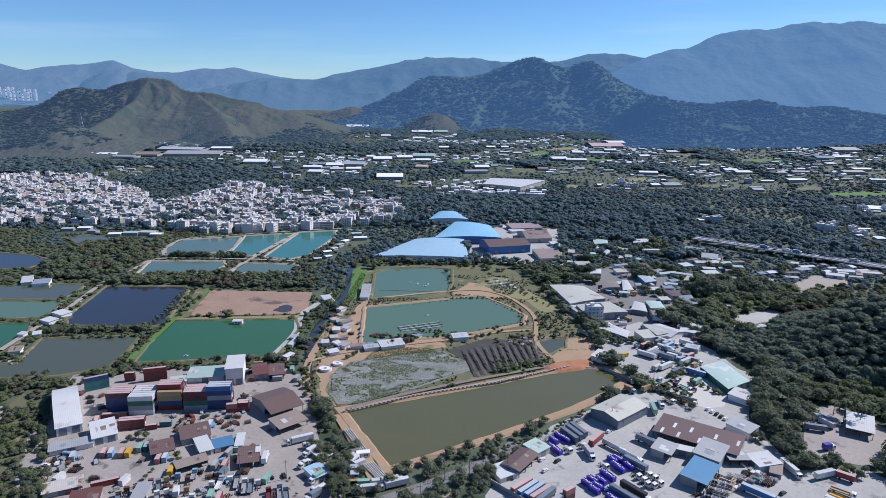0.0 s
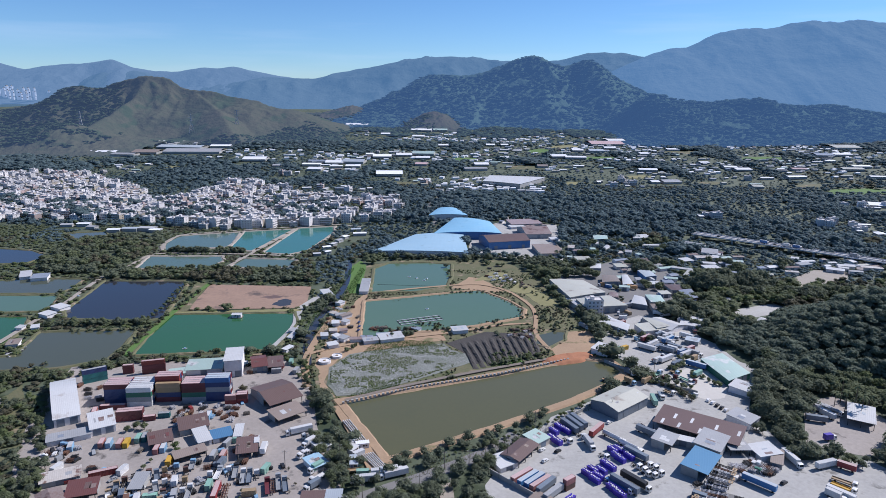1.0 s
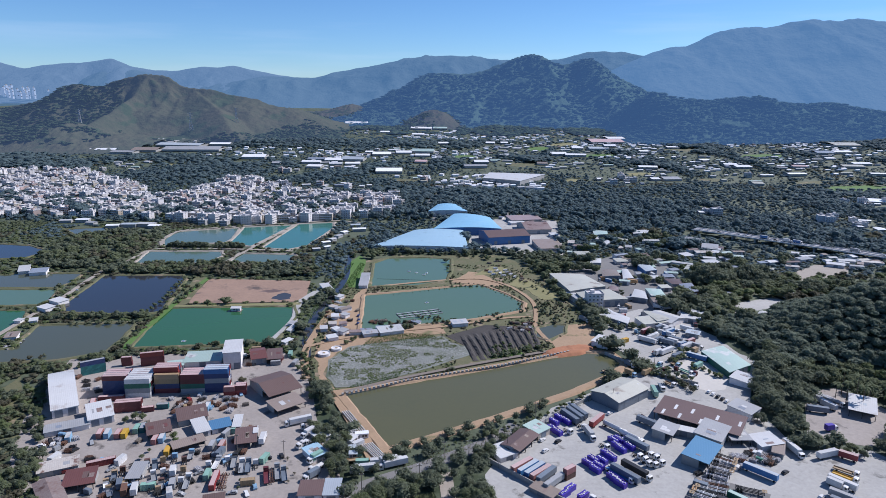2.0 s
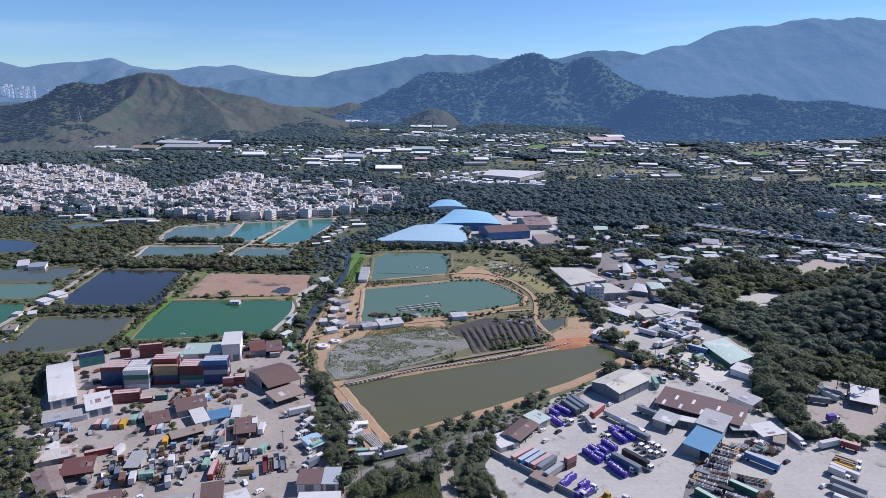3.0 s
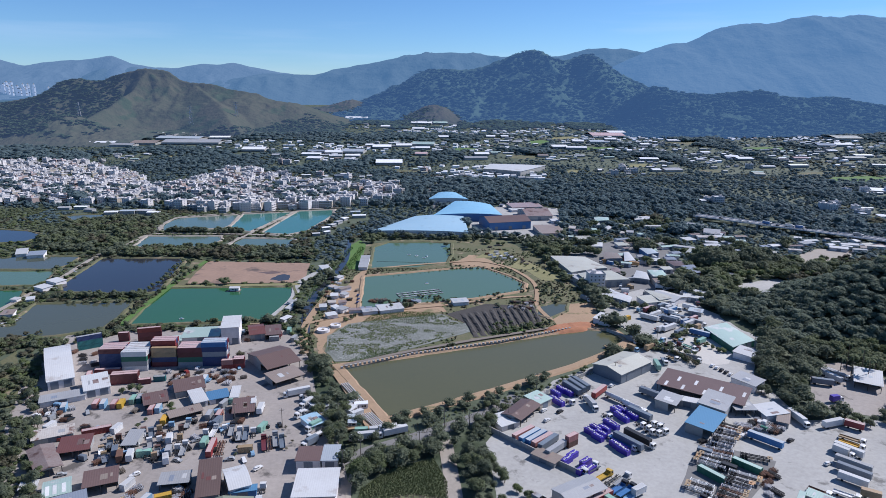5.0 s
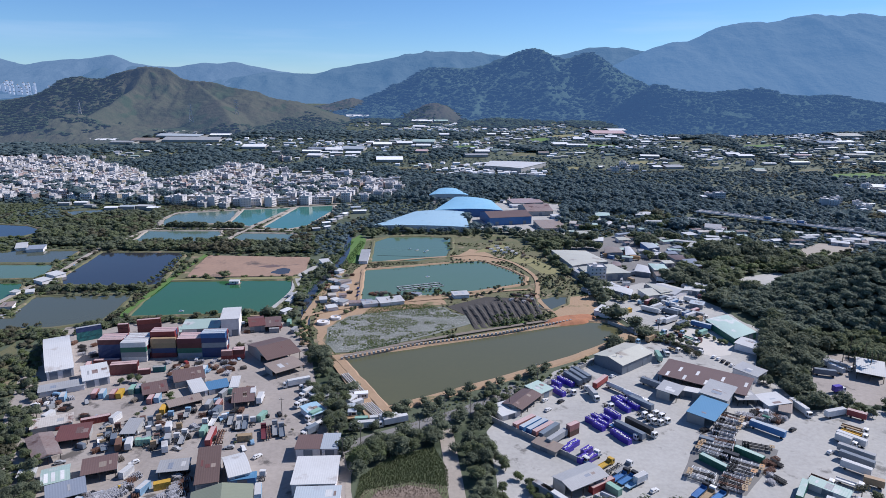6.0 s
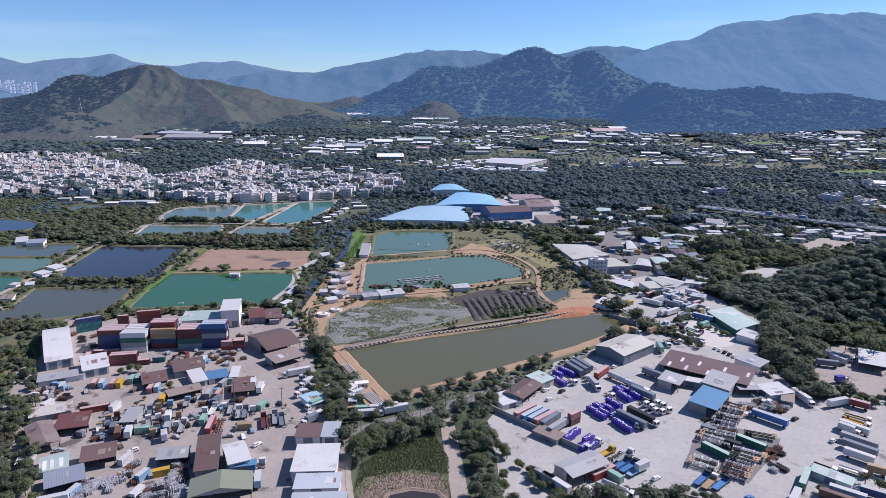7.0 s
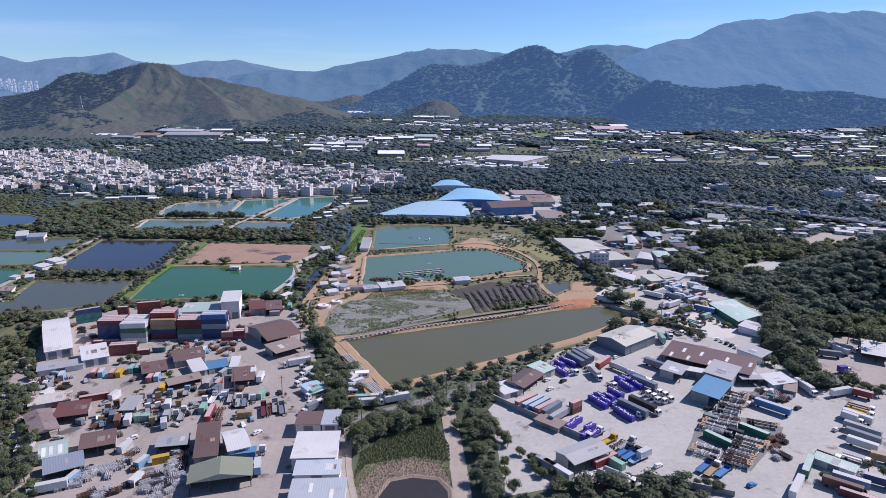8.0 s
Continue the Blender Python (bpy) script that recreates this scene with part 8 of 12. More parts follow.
quad_hall([(150.2, 639.1), (161.7, 639.5), (166.0, 657.7), (154.8, 654.5)], 4, 0.5, 'white', 'wall_grey', 'low hall with a white sheet metal roof among trees')
quad_hall([(238.6, 620.8), (246.3, 611.9), (255.4, 628.6), (248.7, 638.0)], 3.5, 0.5, 'cream', 'wall_grey', 'low hall with a cream sheet metal roof among trees')
quad_hall([(146.0, 548.3), (155.0, 544.9), (157.5, 558.2), (151.9, 561.8)], 3.5, 0.5, 'rust', 'wall_grey', 'low hall with a rust sheet metal roof among trees')
quad_hall([(187.4, 491.1), (195.3, 476.7), (201.4, 487.1), (193.3, 498.9)], 3.5, 0.5, 'slate', 'wall_grey', 'low hall with a slate sheet metal roof among trees')
quad_hall([(185.3, 733.6), (185.4, 720.9), (195.9, 737.4), (193.8, 747.1)], 3.5, 0.5, 'white', 'wall_grey', 'low hall with a white sheet metal roof among trees')
shed(73.0, 753.6, 50.6, 38.0, 9, 15.3, 'brown', 'gable', wall="blue", label="blue-walled workshop with a rusty brown roof", doors=3)
shed(116.4, 813.5, 32.4, 45.8, 5.8, 8.3, 'rust', 'gable')
shed(120.1, 719.5, 28.1, 35.7, 3.6, 7.4, 'tan', 'mono')
shed(110.9, 873.0, 43.2, 25.8, 4.3, 12.7, 'pinkgrey', 'mono')
shed(197.7, 485.3, 15.7, 19.8, 3.6, -28.7, 'white', 'mono', wall="wall_white")
shed(161.5, 472.7, 21.3, 13.9, 3.6, 16.8, 'cream', 'mono', wall="wall_white")
shed(296.6, 748.8, 18.7, 29.5, 3.6, -40.4, 'grey', 'gable', wall="wall_white")
shed(305.1, 722.3, 16.8, 22.3, 3.6, -22.7, 'grey', 'gable', wall="wall_white")
shed(174.7, 480.2, 21.3, 18.7, 3.6, -51.3, 'white', 'gable', wall="wall_white")
shed(197.8, 665.6, 18.9, 11.5, 3.6, 15.2, 'tan', 'gable', wall="wall_white")
shed(257.9, 492.1, 7.6, 10.1, 2.9, -45.0, 'white', 'gable', wall="wall_white")
shed(239.5, 532.7, 15.5, 15.8, 2.9, -42.1, 'cream', 'gable', wall="wall_white")
shed(302.2, 548.5, 13.8, 13.6, 2.9, -53.2, 'grey', 'gable', wall="wall_white")
truck(171.2, 424.4, 37.2, 'white', 'white', 13.2, 'box')
truck(154.6, 450.6, -43.6, 'white', 'white', 9.9, 'flat')
truck(183.2, 458.3, -45.7, 'white', 'white', 9.9, 'trailer')
truck(152.3, 454.0, 39.8, 'maroon', 'white', 13.2, 'box')
truck(148.6, 436.9, -42.5, 'blue', 'white', 13.2, 'flat')
truck(149.7, 418.0, 37.8, 'maroon', 'white', 13.2, 'flat')
truck(153.2, 442.0, 39.1, 'white', 'white', 13.2, 'box')
truck(169.9, 428.1, 37.5, 'blue', 'white', 9.9, 'box')
truck(164.9, 432.3, -43.1, 'white', 'white', 9.9, 'box')
truck(170.8, 405.4, -41.8, 'blue', 'white', 13.2, 'trailer')
truck(171.2, 451.1, 38.8, 'grey', 'white', 13.2, 'flat')
truck(176.5, 426.1, -43.4, 'grey', 'white', 13.2, 'box')
truck(176.0, 432.4, 37.5, 'maroon', 'white', 9.9, 'trailer')
truck(153.9, 415.3, 37.5, 'white', 'white', 13.2, 'trailer')
truck(166.9, 436.5, -43.5, 'slate', 'white', 9.9, 'trailer')
truck(163.8, 460.7, 39.7, 'slate', 'white', 9.9, 'box')
truck(158.2, 406.9, 36.8, 'slate', 'white', 9.9, 'trailer')
truck(146.5, 435.3, -42.3, 'white', 'white', 13.2, 'trailer')
truck(164.6, 447.5, -44.0, 'white', 'white', 13.2, 'box')
truck(170.0, 458.6, 39.3, 'white', 'white', 13.2, 'box')
truck(156.0, 436.6, 38.6, 'slate', 'white', 9.9, 'box')
truck(169.1, 459.1, -44.9, 'white', 'white', 13.2, 'box')
truck(167.0, 450.9, 39.0, 'blue', 'white', 13.2, 'trailer')
truck(148.3, 413.6, 37.6, 'white', 'white', 9.9, 'box')
truck(159.6, 431.4, -42.8, 'slate', 'white', 9.9, 'trailer')
container(130.6, 435.1, 32.2, 'yellow', 6.06)
container(124.9, 431.8, 39.4, 'mint', 6.06)
container(154.1, 511.0, 116, 'tan', 6.06)
truck(174.7, 542.6, 74, 'white', "white", 9, 'flat')
container(140.8, 484.8, 55, 'grey', 6.06)
truck(216.6, 607.2, 84, 'blue', "white", 9, 'box')
container(186.1, 589.0, 5, 'white', 6.06)
truck(118.0, 499.5, 227, 'white', "white", 9, 'flat')
container(143.3, 487.6, 49, 'red', 6.06)
truck(136.7, 564.2, 89, 'white', "white", 9, 'flat')
container(175.4, 598.8, 152, 'red', 6.06)
truck(184.5, 528.6, 264, 'blue', "white", 9, 'trailer')
container(116.5, 477.9, 116, 'white', 6.06)
truck(157.1, 534.6, 260, 'orange', "white", 9, 'flat')
container(156.2, 585.7, 139, 'blue', 6.06)
truck(148.6, 507.9, 169, 'slate', "white", 9, 'flat')
container(148.0, 517.3, 63, 'white', 6.06)
truck(168.4, 474.5, 323, 'grey', "white", 9, 'flat')
container(122.7, 525.4, 67, 'blue', 6.06)
truck(110.6, 477.1, 311, 'grey', "white", 9, 'box')
container(167.9, 486.7, 130, 'grey', 6.06)
truck(161.6, 607.4, 324, 'white', "white", 9, 'flat')
container(174.8, 544.9, 92, 'white', 6.06)
truck(178.8, 509.4, 158, 'white', "white", 9, 'trailer')
container(124.7, 490.3, 62, 'blue', 6.06)
truck(176.9, 580.9, 333, 'orange', "white", 9, 'trailer')
container(131.9, 555.8, 171, 'white', 6.06)
truck(151.1, 589.3, 203, 'orange', "white", 9, 'box')
container(195.3, 558.3, 110, 'blue', 6.06)
truck(184.0, 506.6, 190, 'white', "white", 9, 'box')
container(162.1, 491.3, 134, 'grey', 6.06)
truck(158.5, 528.2, 21, 'grey', "white", 9, 'trailer')
container(146.9, 499.9, 0, 'white', 6.06)
truck(202.8, 605.1, 281, 'white', "white", 9, 'trailer')
container(185.9, 547.1, 35, 'tan', 6.06)
truck(134.3, 493.1, 107, 'white', "white", 9, 'trailer')
car(159.8, 356.8, 49.3, 'white')
car(161.2, 353.7, 49.0, 'white')
car(162.6, 350.6, 48.6, 'black')
car(164.0, 347.6, 48.3, 'black')
car(165.3, 344.7, 48.0, 'white')
car(166.7, 341.8, 47.6, 'grey')
car(168.0, 338.9, 47.3, 'white')
car(169.3, 336.1, 47.0, 'black')
car(170.6, 333.3, 46.7, 'black')
car(171.8, 330.6, 46.3, 'white')
car(173.1, 327.9, 46.0, 'white')
truck(174.8, 487.0, -98.3, 'white', 'white', 6.6, 'trailer')
truck(158.8, 379.1, 39.7, 'white', 'maroon', 6.6, 'flat')
truck(149.5, 386.4, 40.7, 'white', 'maroon', 7.7, 'tractor')
truck(172.0, 410.5, -99.4, 'white', 'sky', 7.7, 'tractor')
truck(116.3, 355.9, 40.6, 'white', 'white', 7.7, 'tractor')
truck(126.0, 353.3, -94.0, 'mint', 'white', 9.9, 'trailer')
truck(143.6, 396.6, -96.0, 'tan', 'white', 9.9, 'tractor')
truck(155.8, 383.6, -55.0, 'mint', 'white', 9.9, 'flat')
truck(166.3, 391.2, 40.1, 'mint', 'white', 7.7, 'trailer')
truck(134.5, 471.5, -58.2, 'grey', 'sky', 7.7, 'flat')
truck(139.4, 365.7, -52.3, 'tan', 'white', 7.7, 'flat')
truck(122.8, 393.0, -52.7, 'slate', 'white', 7.7, 'box')
truck(174.7, 479.1, -98.4, 'mint', 'maroon', 7.7, 'flat')
truck(112.3, 365.1, -92.0, 'slate', 'sky', 6.6, 'flat')
truck(133.0, 361.5, -95.0, 'slate', 'white', 9.9, 'flat')
truck(142.7, 451.5, 45.3, 'grey', 'sky', 9.9, 'tractor')
truck(152.5, 394.5, -55.4, 'tan', 'sky', 6.6, 'flat')
truck(140.1, 391.6, 41.7, 'mint', 'sky', 7.7, 'flat')
truck(130.6, 381.6, 41.5, 'tan', 'maroon', 9.9, 'box')
truck(166.2, 391.1, 40.1, 'slate', 'maroon', 6.6, 'flat')
truck(152.4, 360.1, 38.8, 'white', 'white', 6.6, 'tractor')
truck(174.7, 417.8, 41.4, 'tan', 'white', 7.7, 'box')
truck(130.5, 408.4, -94.1, 'tan', 'white', 6.6, 'box')
truck(119.4, 379.2, -51.5, 'tan', 'sky', 7.7, 'box')
truck(121.0, 357.6, -93.3, 'white', 'white', 6.6, 'tractor')
truck(104.0, 371.1, 42.5, 'slate', 'sky', 7.7, 'box')
truck(100.1, 361.2, -90.2, 'mint', 'white', 9.9, 'flat')
truck(194.1, 470.9, -100.7, 'grey', 'maroon', 7.7, 'flat')
truck(143.0, 386.8, -96.0, 'white', 'maroon', 6.6, 'tractor')
truck(105.9, 380.5, -50.5, 'tan', 'sky', 9.9, 'flat')

# ---------------------------------------------------------------- lanes of small sheds
shed(245.9, 644.3, 20, 6, 3.8, -30, 'white', 'gable', wall="wall_white")
shed(229.1, 622.7, 9, 8, 2.8, 20, 'slate', 'gable', wall="wall_white")
shed(327.6, 630.0, 9, 6, 2.8, -30, 'cream', 'gable', wall="wall_white")
shed(336.4, 654.1, 16, 6, 2.8, 8, 'slate', 'mono', wall="wall_white")
shed(313.6, 713.2, 5, 6, 3.8, -30, 'brown', 'mono', wall="wall_white")
shed(325.4, 695.9, 12, 6, 3.8, 0, 'tan', 'gable', wall="wall_white")
shed(299.9, 693.9, 7, 8, 3.8, -30, 'white', 'mono', wall="wall_white")
shed(275.9, 626.9, 20, 5, 3.8, 8, 'white', 'mono', wall="wall_white")
shed(263.5, 681.8, 12, 11, 3.2, 20, 'white', 'mono', wall="wall_white")
shed(279.9, 635.8, 9, 5, 3.2, -30, 'brown', 'mono', wall="wall_white")
shed(287.2, 691.7, 20, 8, 3.8, 0, 'patched', 'mono', wall="wall_white")
shed(310.8, 693.7, 12, 6, 3.2, 20, 'mint', 'gable', wall="wall_white")
shed(279.3, 654.2, 16, 11, 2.8, 8, 'white', 'mono', wall="wall_white")
shed(312.7, 679.2, 20, 8, 3.2, -15, 'mint', 'gable', wall="wall_white")
shed(278.1, 703.7, 12, 6, 3.8, 20, 'rust', 'gable', wall="wall_white")
shed(303.1, 713.4, 20, 8, 3.2, -30, 'white', 'mono', wall="wall_white")
shed(300.6, 659.1, 7, 6, 3.8, -15, 'slate', 'gable', wall="wall_white")
shed(297.8, 636.7, 12, 6, 2.8, 20, 'slate', 'gable', wall="wall_white")
shed(345.1, 657.2, 16, 8, 3.2, 20, 'white', 'gable', wall="wall_white")
shed(258.4, 623.9, 16, 8, 2.8, 0, 'brown', 'mono', wall="wall_white")
shed(392.7, 679.2, 16, 5, 3.8, 8, 'white', 'gable', wall="wall_white")
shed(463.7, 676.0, 16, 5, 2.8, -30, 'slate', 'gable', wall="wall_white")
shed(442.7, 683.7, 7, 11, 3.2, 20, 'white', 'gable', wall="wall_white")
shed(424.2, 662.4, 16, 8, 3.8, -15, 'white', 'gable', wall="wall_white")
shed(414.9, 687.6, 5, 5, 3.8, 8, 'tan', 'gable', wall="wall_white")
shed(446.8, 667.8, 12, 5, 3.2, 8, 'cream', 'mono', wall="wall_white")
shed(431.2, 649.2, 5, 8, 3.8, -30, 'tan', 'mono', wall="wall_white")
shed(417.0, 653.7, 9, 5, 3.8, -30, 'white', 'gable', wall="wall_white")
shed(388.1, 695.1, 7, 8, 3.2, -30, 'white', 'gable', wall="wall_white")
shed(437.9, 666.5, 20, 6, 2.8, -30, 'slate', 'gable', wall="wall_white")
shed(421.4, 640.0, 12, 6, 3.8, -15, 'grey', 'gable', wall="wall_white")
shed(457.6, 665.8, 12, 5, 2.8, 20, 'brown', 'gable', wall="wall_white")
shed(405.7, 648.8, 16, 8, 3.2, -30, 'white', 'mono', wall="wall_white")
shed(418.7, 678.0, 9, 5, 2.8, 8, 'white', 'gable', wall="wall_white")
shed(355.4, 637.9, 12, 5, 3.2, -15, 'patched', 'mono', wall="wall_white")
shed(403.3, 660.5, 7, 6, 3.8, 20, 'white', 'gable', wall="wall_white")
shed(383.2, 667.8, 16, 8, 3.8, 20, 'grey', 'mono', wall="wall_white")
shed(362.5, 653.6, 16, 5, 3.8, 8, 'brown', 'gable', wall="wall_white")
shed(447.4, 655.3, 20, 6, 3.8, -15, 'patched', 'mono', wall="wall_white")
shed(223.7, 659.5, 12, 6, 3.2, 8, 'grey', 'mono', wall="wall_white")
shed(210.5, 763.1, 7, 6, 2.8, 20, 'grey', 'gable', wall="wall_white")
shed(199.6, 714.8, 5, 11, 2.8, 8, 'patched', 'gable', wall="wall_white")
shed(214.5, 748.2, 16, 8, 3.8, -30, 'cream', 'gable', wall="wall_white")
shed(222.6, 670.9, 7, 8, 3.2, 0, 'rust', 'gable', wall="wall_white")
shed(151.4, 680.5, 16, 11, 3.8, 8, 'cream', 'mono', wall="wall_white")
shed(153.3, 715.7, 9, 8, 3.8, -30, 'rust', 'mono', wall="wall_white")
shed(231.7, 687.4, 9, 6, 2.8, 20, 'rust', 'gable', wall="wall_white")
shed(172.0, 726.0, 5, 8, 3.8, 0, 'mint', 'gable', wall="wall_white")
shed(217.3, 681.0, 7, 11, 2.8, 8, 'brown', 'gable', wall="wall_white")
shed(149.5, 736.2, 7, 11, 3.2, -15, 'patched', 'mono', wall="wall_white")
shed(218.2, 702.8, 5, 6, 3.8, 20, 'mint', 'mono', wall="wall_white")
shed(211.5, 719.5, 7, 11, 2.8, -15, 'grey', 'gable', wall="wall_white")
shed(177.8, 757.0, 16, 8, 2.8, 20, 'white', 'gable', wall="wall_white")
shed(139.5, 691.7, 5, 6, 2.8, -15, 'mint', 'gable', wall="wall_white")
shed(244.6, 747.3, 20, 6, 3.8, 0, 'white', 'gable', wall="wall_white")
shed(189.0, 604.4, 5, 8, 3.8, 0, 'grey', 'gable', wall="wall_white")
shed(216.5, 599.1, 9, 8, 2.8, 0, 'slate', 'mono', wall="wall_white")
shed(232.3, 650.2, 20, 6, 2.8, 20, 'mint', 'gable', wall="wall_white")
shed(169.1, 578.3, 9, 5, 3.8, -15, 'mint', 'gable', wall="wall_white")
shed(197.2, 590.0, 16, 8, 3.8, 0, 'white', 'mono', wall="wall_white")
shed(184.8, 640.2, 5, 5, 2.8, 20, 'rust', 'gable', wall="wall_white")
shed(222.8, 610.3, 12, 6, 3.2, -15, 'mint', 'gable', wall="wall_white")
shed(205.9, 654.2, 9, 11, 2.8, 8, 'brown', 'gable', wall="wall_white")
shed(178.7, 544.5, 12, 6, 2.8, 8, 'white', 'gable', wall="wall_white")
shed(200.0, 560.4, 9, 8, 3.8, 8, 'cream', 'mono', wall="wall_white")
shed(191.0, 676.5, 16, 6, 3.8, 20, 'slate', 'gable', wall="wall_white")
shed(206.3, 624.5, 9, 8, 2.8, 0, 'tan', 'mono', wall="wall_white")
shed(185.4, 654.6, 12, 11, 3.2, 8, 'cream', 'mono', wall="wall_white")
shed(211.7, 634.0, 5, 8, 2.8, 0, 'mint', 'mono', wall="wall_white")
shed(173.1, 612.8, 9, 8, 2.8, 8, 'mint', 'gable', wall="wall_white")
shed(222.0, 656.8, 7, 5, 2.8, -15, 'mint', 'mono', wall="wall_white")
shed(136.0, 813.7, 5, 5, 3.2, 20, 'patched', 'gable', wall="wall_white")
shed(116.3, 857.2, 12, 6, 2.8, 20, 'rust', 'gable', wall="wall_white")
shed(122.3, 903.2, 16, 11, 3.2, 0, 'mint', 'mono', wall="wall_white")
shed(103.1, 823.7, 7, 11, 3.8, 8, 'patched', 'gable', wall="wall_white")
shed(82.0, 887.3, 5, 8, 2.8, -30, 'slate', 'gable', wall="wall_white")
shed(136.7, 861.1, 5, 6, 3.2, 8, 'tan', 'mono', wall="wall_white")
shed(90.2, 907.7, 5, 6, 3.8, -15, 'patched', 'mono', wall="wall_white")
shed(122.9, 882.9, 9, 6, 3.8, -15, 'rust', 'mono', wall="wall_white")
shed(120.0, 840.0, 12, 5, 3.8, 0, 'brown', 'mono', wall="wall_white")
shed(103.6, 876.9, 20, 8, 2.8, 20, 'rust', 'mono', wall="wall_white")
shed(98.6, 852.7, 20, 11, 2.8, 20, 'white', 'mono', wall="wall_white")
shed(135.9, 778.8, 9, 11, 3.2, 8, 'white', 'mono', wall="wall_white")
truck(-35.9, 270.4, -169.4, 'white', 'white', 12.1, 'box')
truck(-22.0, 274.9, -156.3, 'white', 'white', 14.3, 'box')
truck(-44.1, 277.8, -165.1, 'tan', 'white', 11.0, 'flat')
container(-40.9, 293.1, 42.6, 'white', 6.06)
container(-41.1, 283.9, 33.4, 'mint', 6.06)
container(-46.2, 298.1, 69.0, 'white', 6.06)
shed(-60.6, 283.8, 8.0, 10.2, 2.9, 41.4, 'pale', 'mono', wall="wall_white")
shed(-60.9, 299.4, 6.7, 8.1, 2.9, 42.9, 'white', 'mono')
boundary_wall([(22.7, 280.4), (31.6, 271.2), (41.8, 261.0), (52.3, 250.1), (59.3, 243.4)], 2.4, 'weathered grey boundary wall of the truck yard')
boundary_wall([(67.2, 215.7), (83.9, 215.3), (90.0, 211.9), (105.1, 206.1)], 2.2, 'weathered brown boundary wall of the truck yard')
boundary_wall([(32.0, 289.4), (45.0, 305.6), (60.8, 323.5), (83.1, 343.5), (91.8, 353.9)], 2.0, 'weathered grey boundary wall of the truck yard')
boundary_wall([(110.9, 412.1), (124.5, 394.0), (140.2, 376.3), (156.7, 365.6)], 2.2, 'low grey wall round the lorry yard')
utility_pole(-34.3, 254.4)
utility_pole(-40.8, 245.8)
utility_pole(2.1, 281.6)
utility_pole(-49.3, 287.4)
utility_pole(33.4, 289.4)
utility_pole(-9.1, 261.9)
utility_pole(14.1, 283.0)
utility_pole(98.0, 339.9)
utility_pole(51.7, 323.3)
utility_pole(139.7, 396.5)
utility_pole(-99.1, 286.2)
utility_pole(-74.9, 280.9)
palm(227.7, 345.1, 12, 0)
palm(232.2, 342.0, 14, 1)
palm(241.1, 347.1, 16, 2)
palm(246.7, 344.0, 12, 3)
palm(238.7, 337.4, 14, 4)
palm(237.8, 355.5, 16, 5)

# small workshops between the lane and the knoll
for x, y, w, d, rot, roof in ((184, 448, 9, 7, -30, "ice"), (254, 544, 8, 6, -15, "grey"), (283, 668, 12, 6, -12, "white"), (301, 669, 14, 7, -12, "grey")):
    shed(x, y, w, d, 3.4, rot, roof)

# ---------------------------------------------------------------- huts round the ponds
shed(-43.1, 453.4, 9.8, 6, 2.4, 5, 'slate', "mono", wall="wall_white", name="hut", label="small weathered pondside hut with a sheet roof", doors=0)
shed(-31.8, 456.6, 6.6, 4, 2.4, 60, 'grey', "mono", wall="wall_white", name="hut", label="small weathered pondside hut with a sheet roof", doors=0)
shed(-81.4, 497.2, 7.6, 5, 2.4, 8, 'grey', "mono", wall="wall_white", name="hut", label="small weathered pondside hut with a sheet roof", doors=0)
shed(-82.5, 478.1, 5.2, 6, 2.8, 8, 'white', "mono", wall="wall_white", name="hut", label="small weathered pondside hut with a sheet roof", doors=0)
shed(-81.9, 463.3, 5.4, 5, 2.1, 12, 'patched', "mono", wall="wall_white", name="hut", label="small weathered pondside hut with a sheet roof", doors=0)
shed(-74.0, 463.5, 5.4, 4, 2.1, 12, 'rust', "mono", wall="wall_white", name="hut", label="small weathered pondside hut with a sheet roof", doors=0)
shed(-86.4, 451.8, 4.9, 6, 2.8, 12, 'white', "mono", wall="wall_white", name="hut", label="small weathered pondside hut with a sheet roof", doors=0)
shed(-71.7, 446.9, 6.5, 6, 2.8, 60, 'grey', "mono", wall="wall_white", name="hut", label="small weathered pondside hut with a sheet roof", doors=0)
shed(-62.4, 444.6, 8.0, 4, 2.8, 5, 'rust', "mono", wall="wall_white", name="hut", label="small weathered pondside hut with a sheet roof", doors=0)
shed(-54.7, 447.5, 8.1, 6, 2.4, 8, 'slate', "mono", wall="wall_white", name="hut", label="small weathered pondside hut with a sheet roof", doors=0)
shed(-19.1, 468.5, 4.2, 6, 2.1, 60, 'slate', "mono", wall="wall_white", name="hut", label="small weathered pondside hut with a sheet roof", doors=0)
shed(-88.0, 501.9, 4.9, 5, 2.1, 60, 'patched', "mono", wall="wall_white", name="hut", label="small weathered pondside hut with a sheet roof", doors=0)
shed(-75.2, 481.4, 5.2, 5, 2.8, 60, 'grey', "mono", wall="wall_white", name="hut", label="small weathered pondside hut with a sheet roof", doors=0)
shed(-70.8, 574.0, 7.5, 34.2, 2.9, 2.1, 'grey', 'mono', wall="wall_white", name="hut", label="small pondside hut with a grey sheet roof", doors=0)
shed(-37.3, 449.6, 17.5, 11.0, 2.9, 20.7, 'white', 'mono', wall="wall_white", name="hut", label="small pondside hut with a white sheet roof", doors=0)
shed(-51.5, 443.5, 10.5, 6.1, 2.7, 19.7, 'grey', 'mono', wall="wall_white", name="hut", label="small pondside hut with a grey sheet roof", doors=0)
shed(13.6, 466.4, 11.6, 8.1, 2.9, 13.6, 'white', 'mono', wall="wall_white", name="hut", label="small pondside hut with a white sheet roof", doors=0)
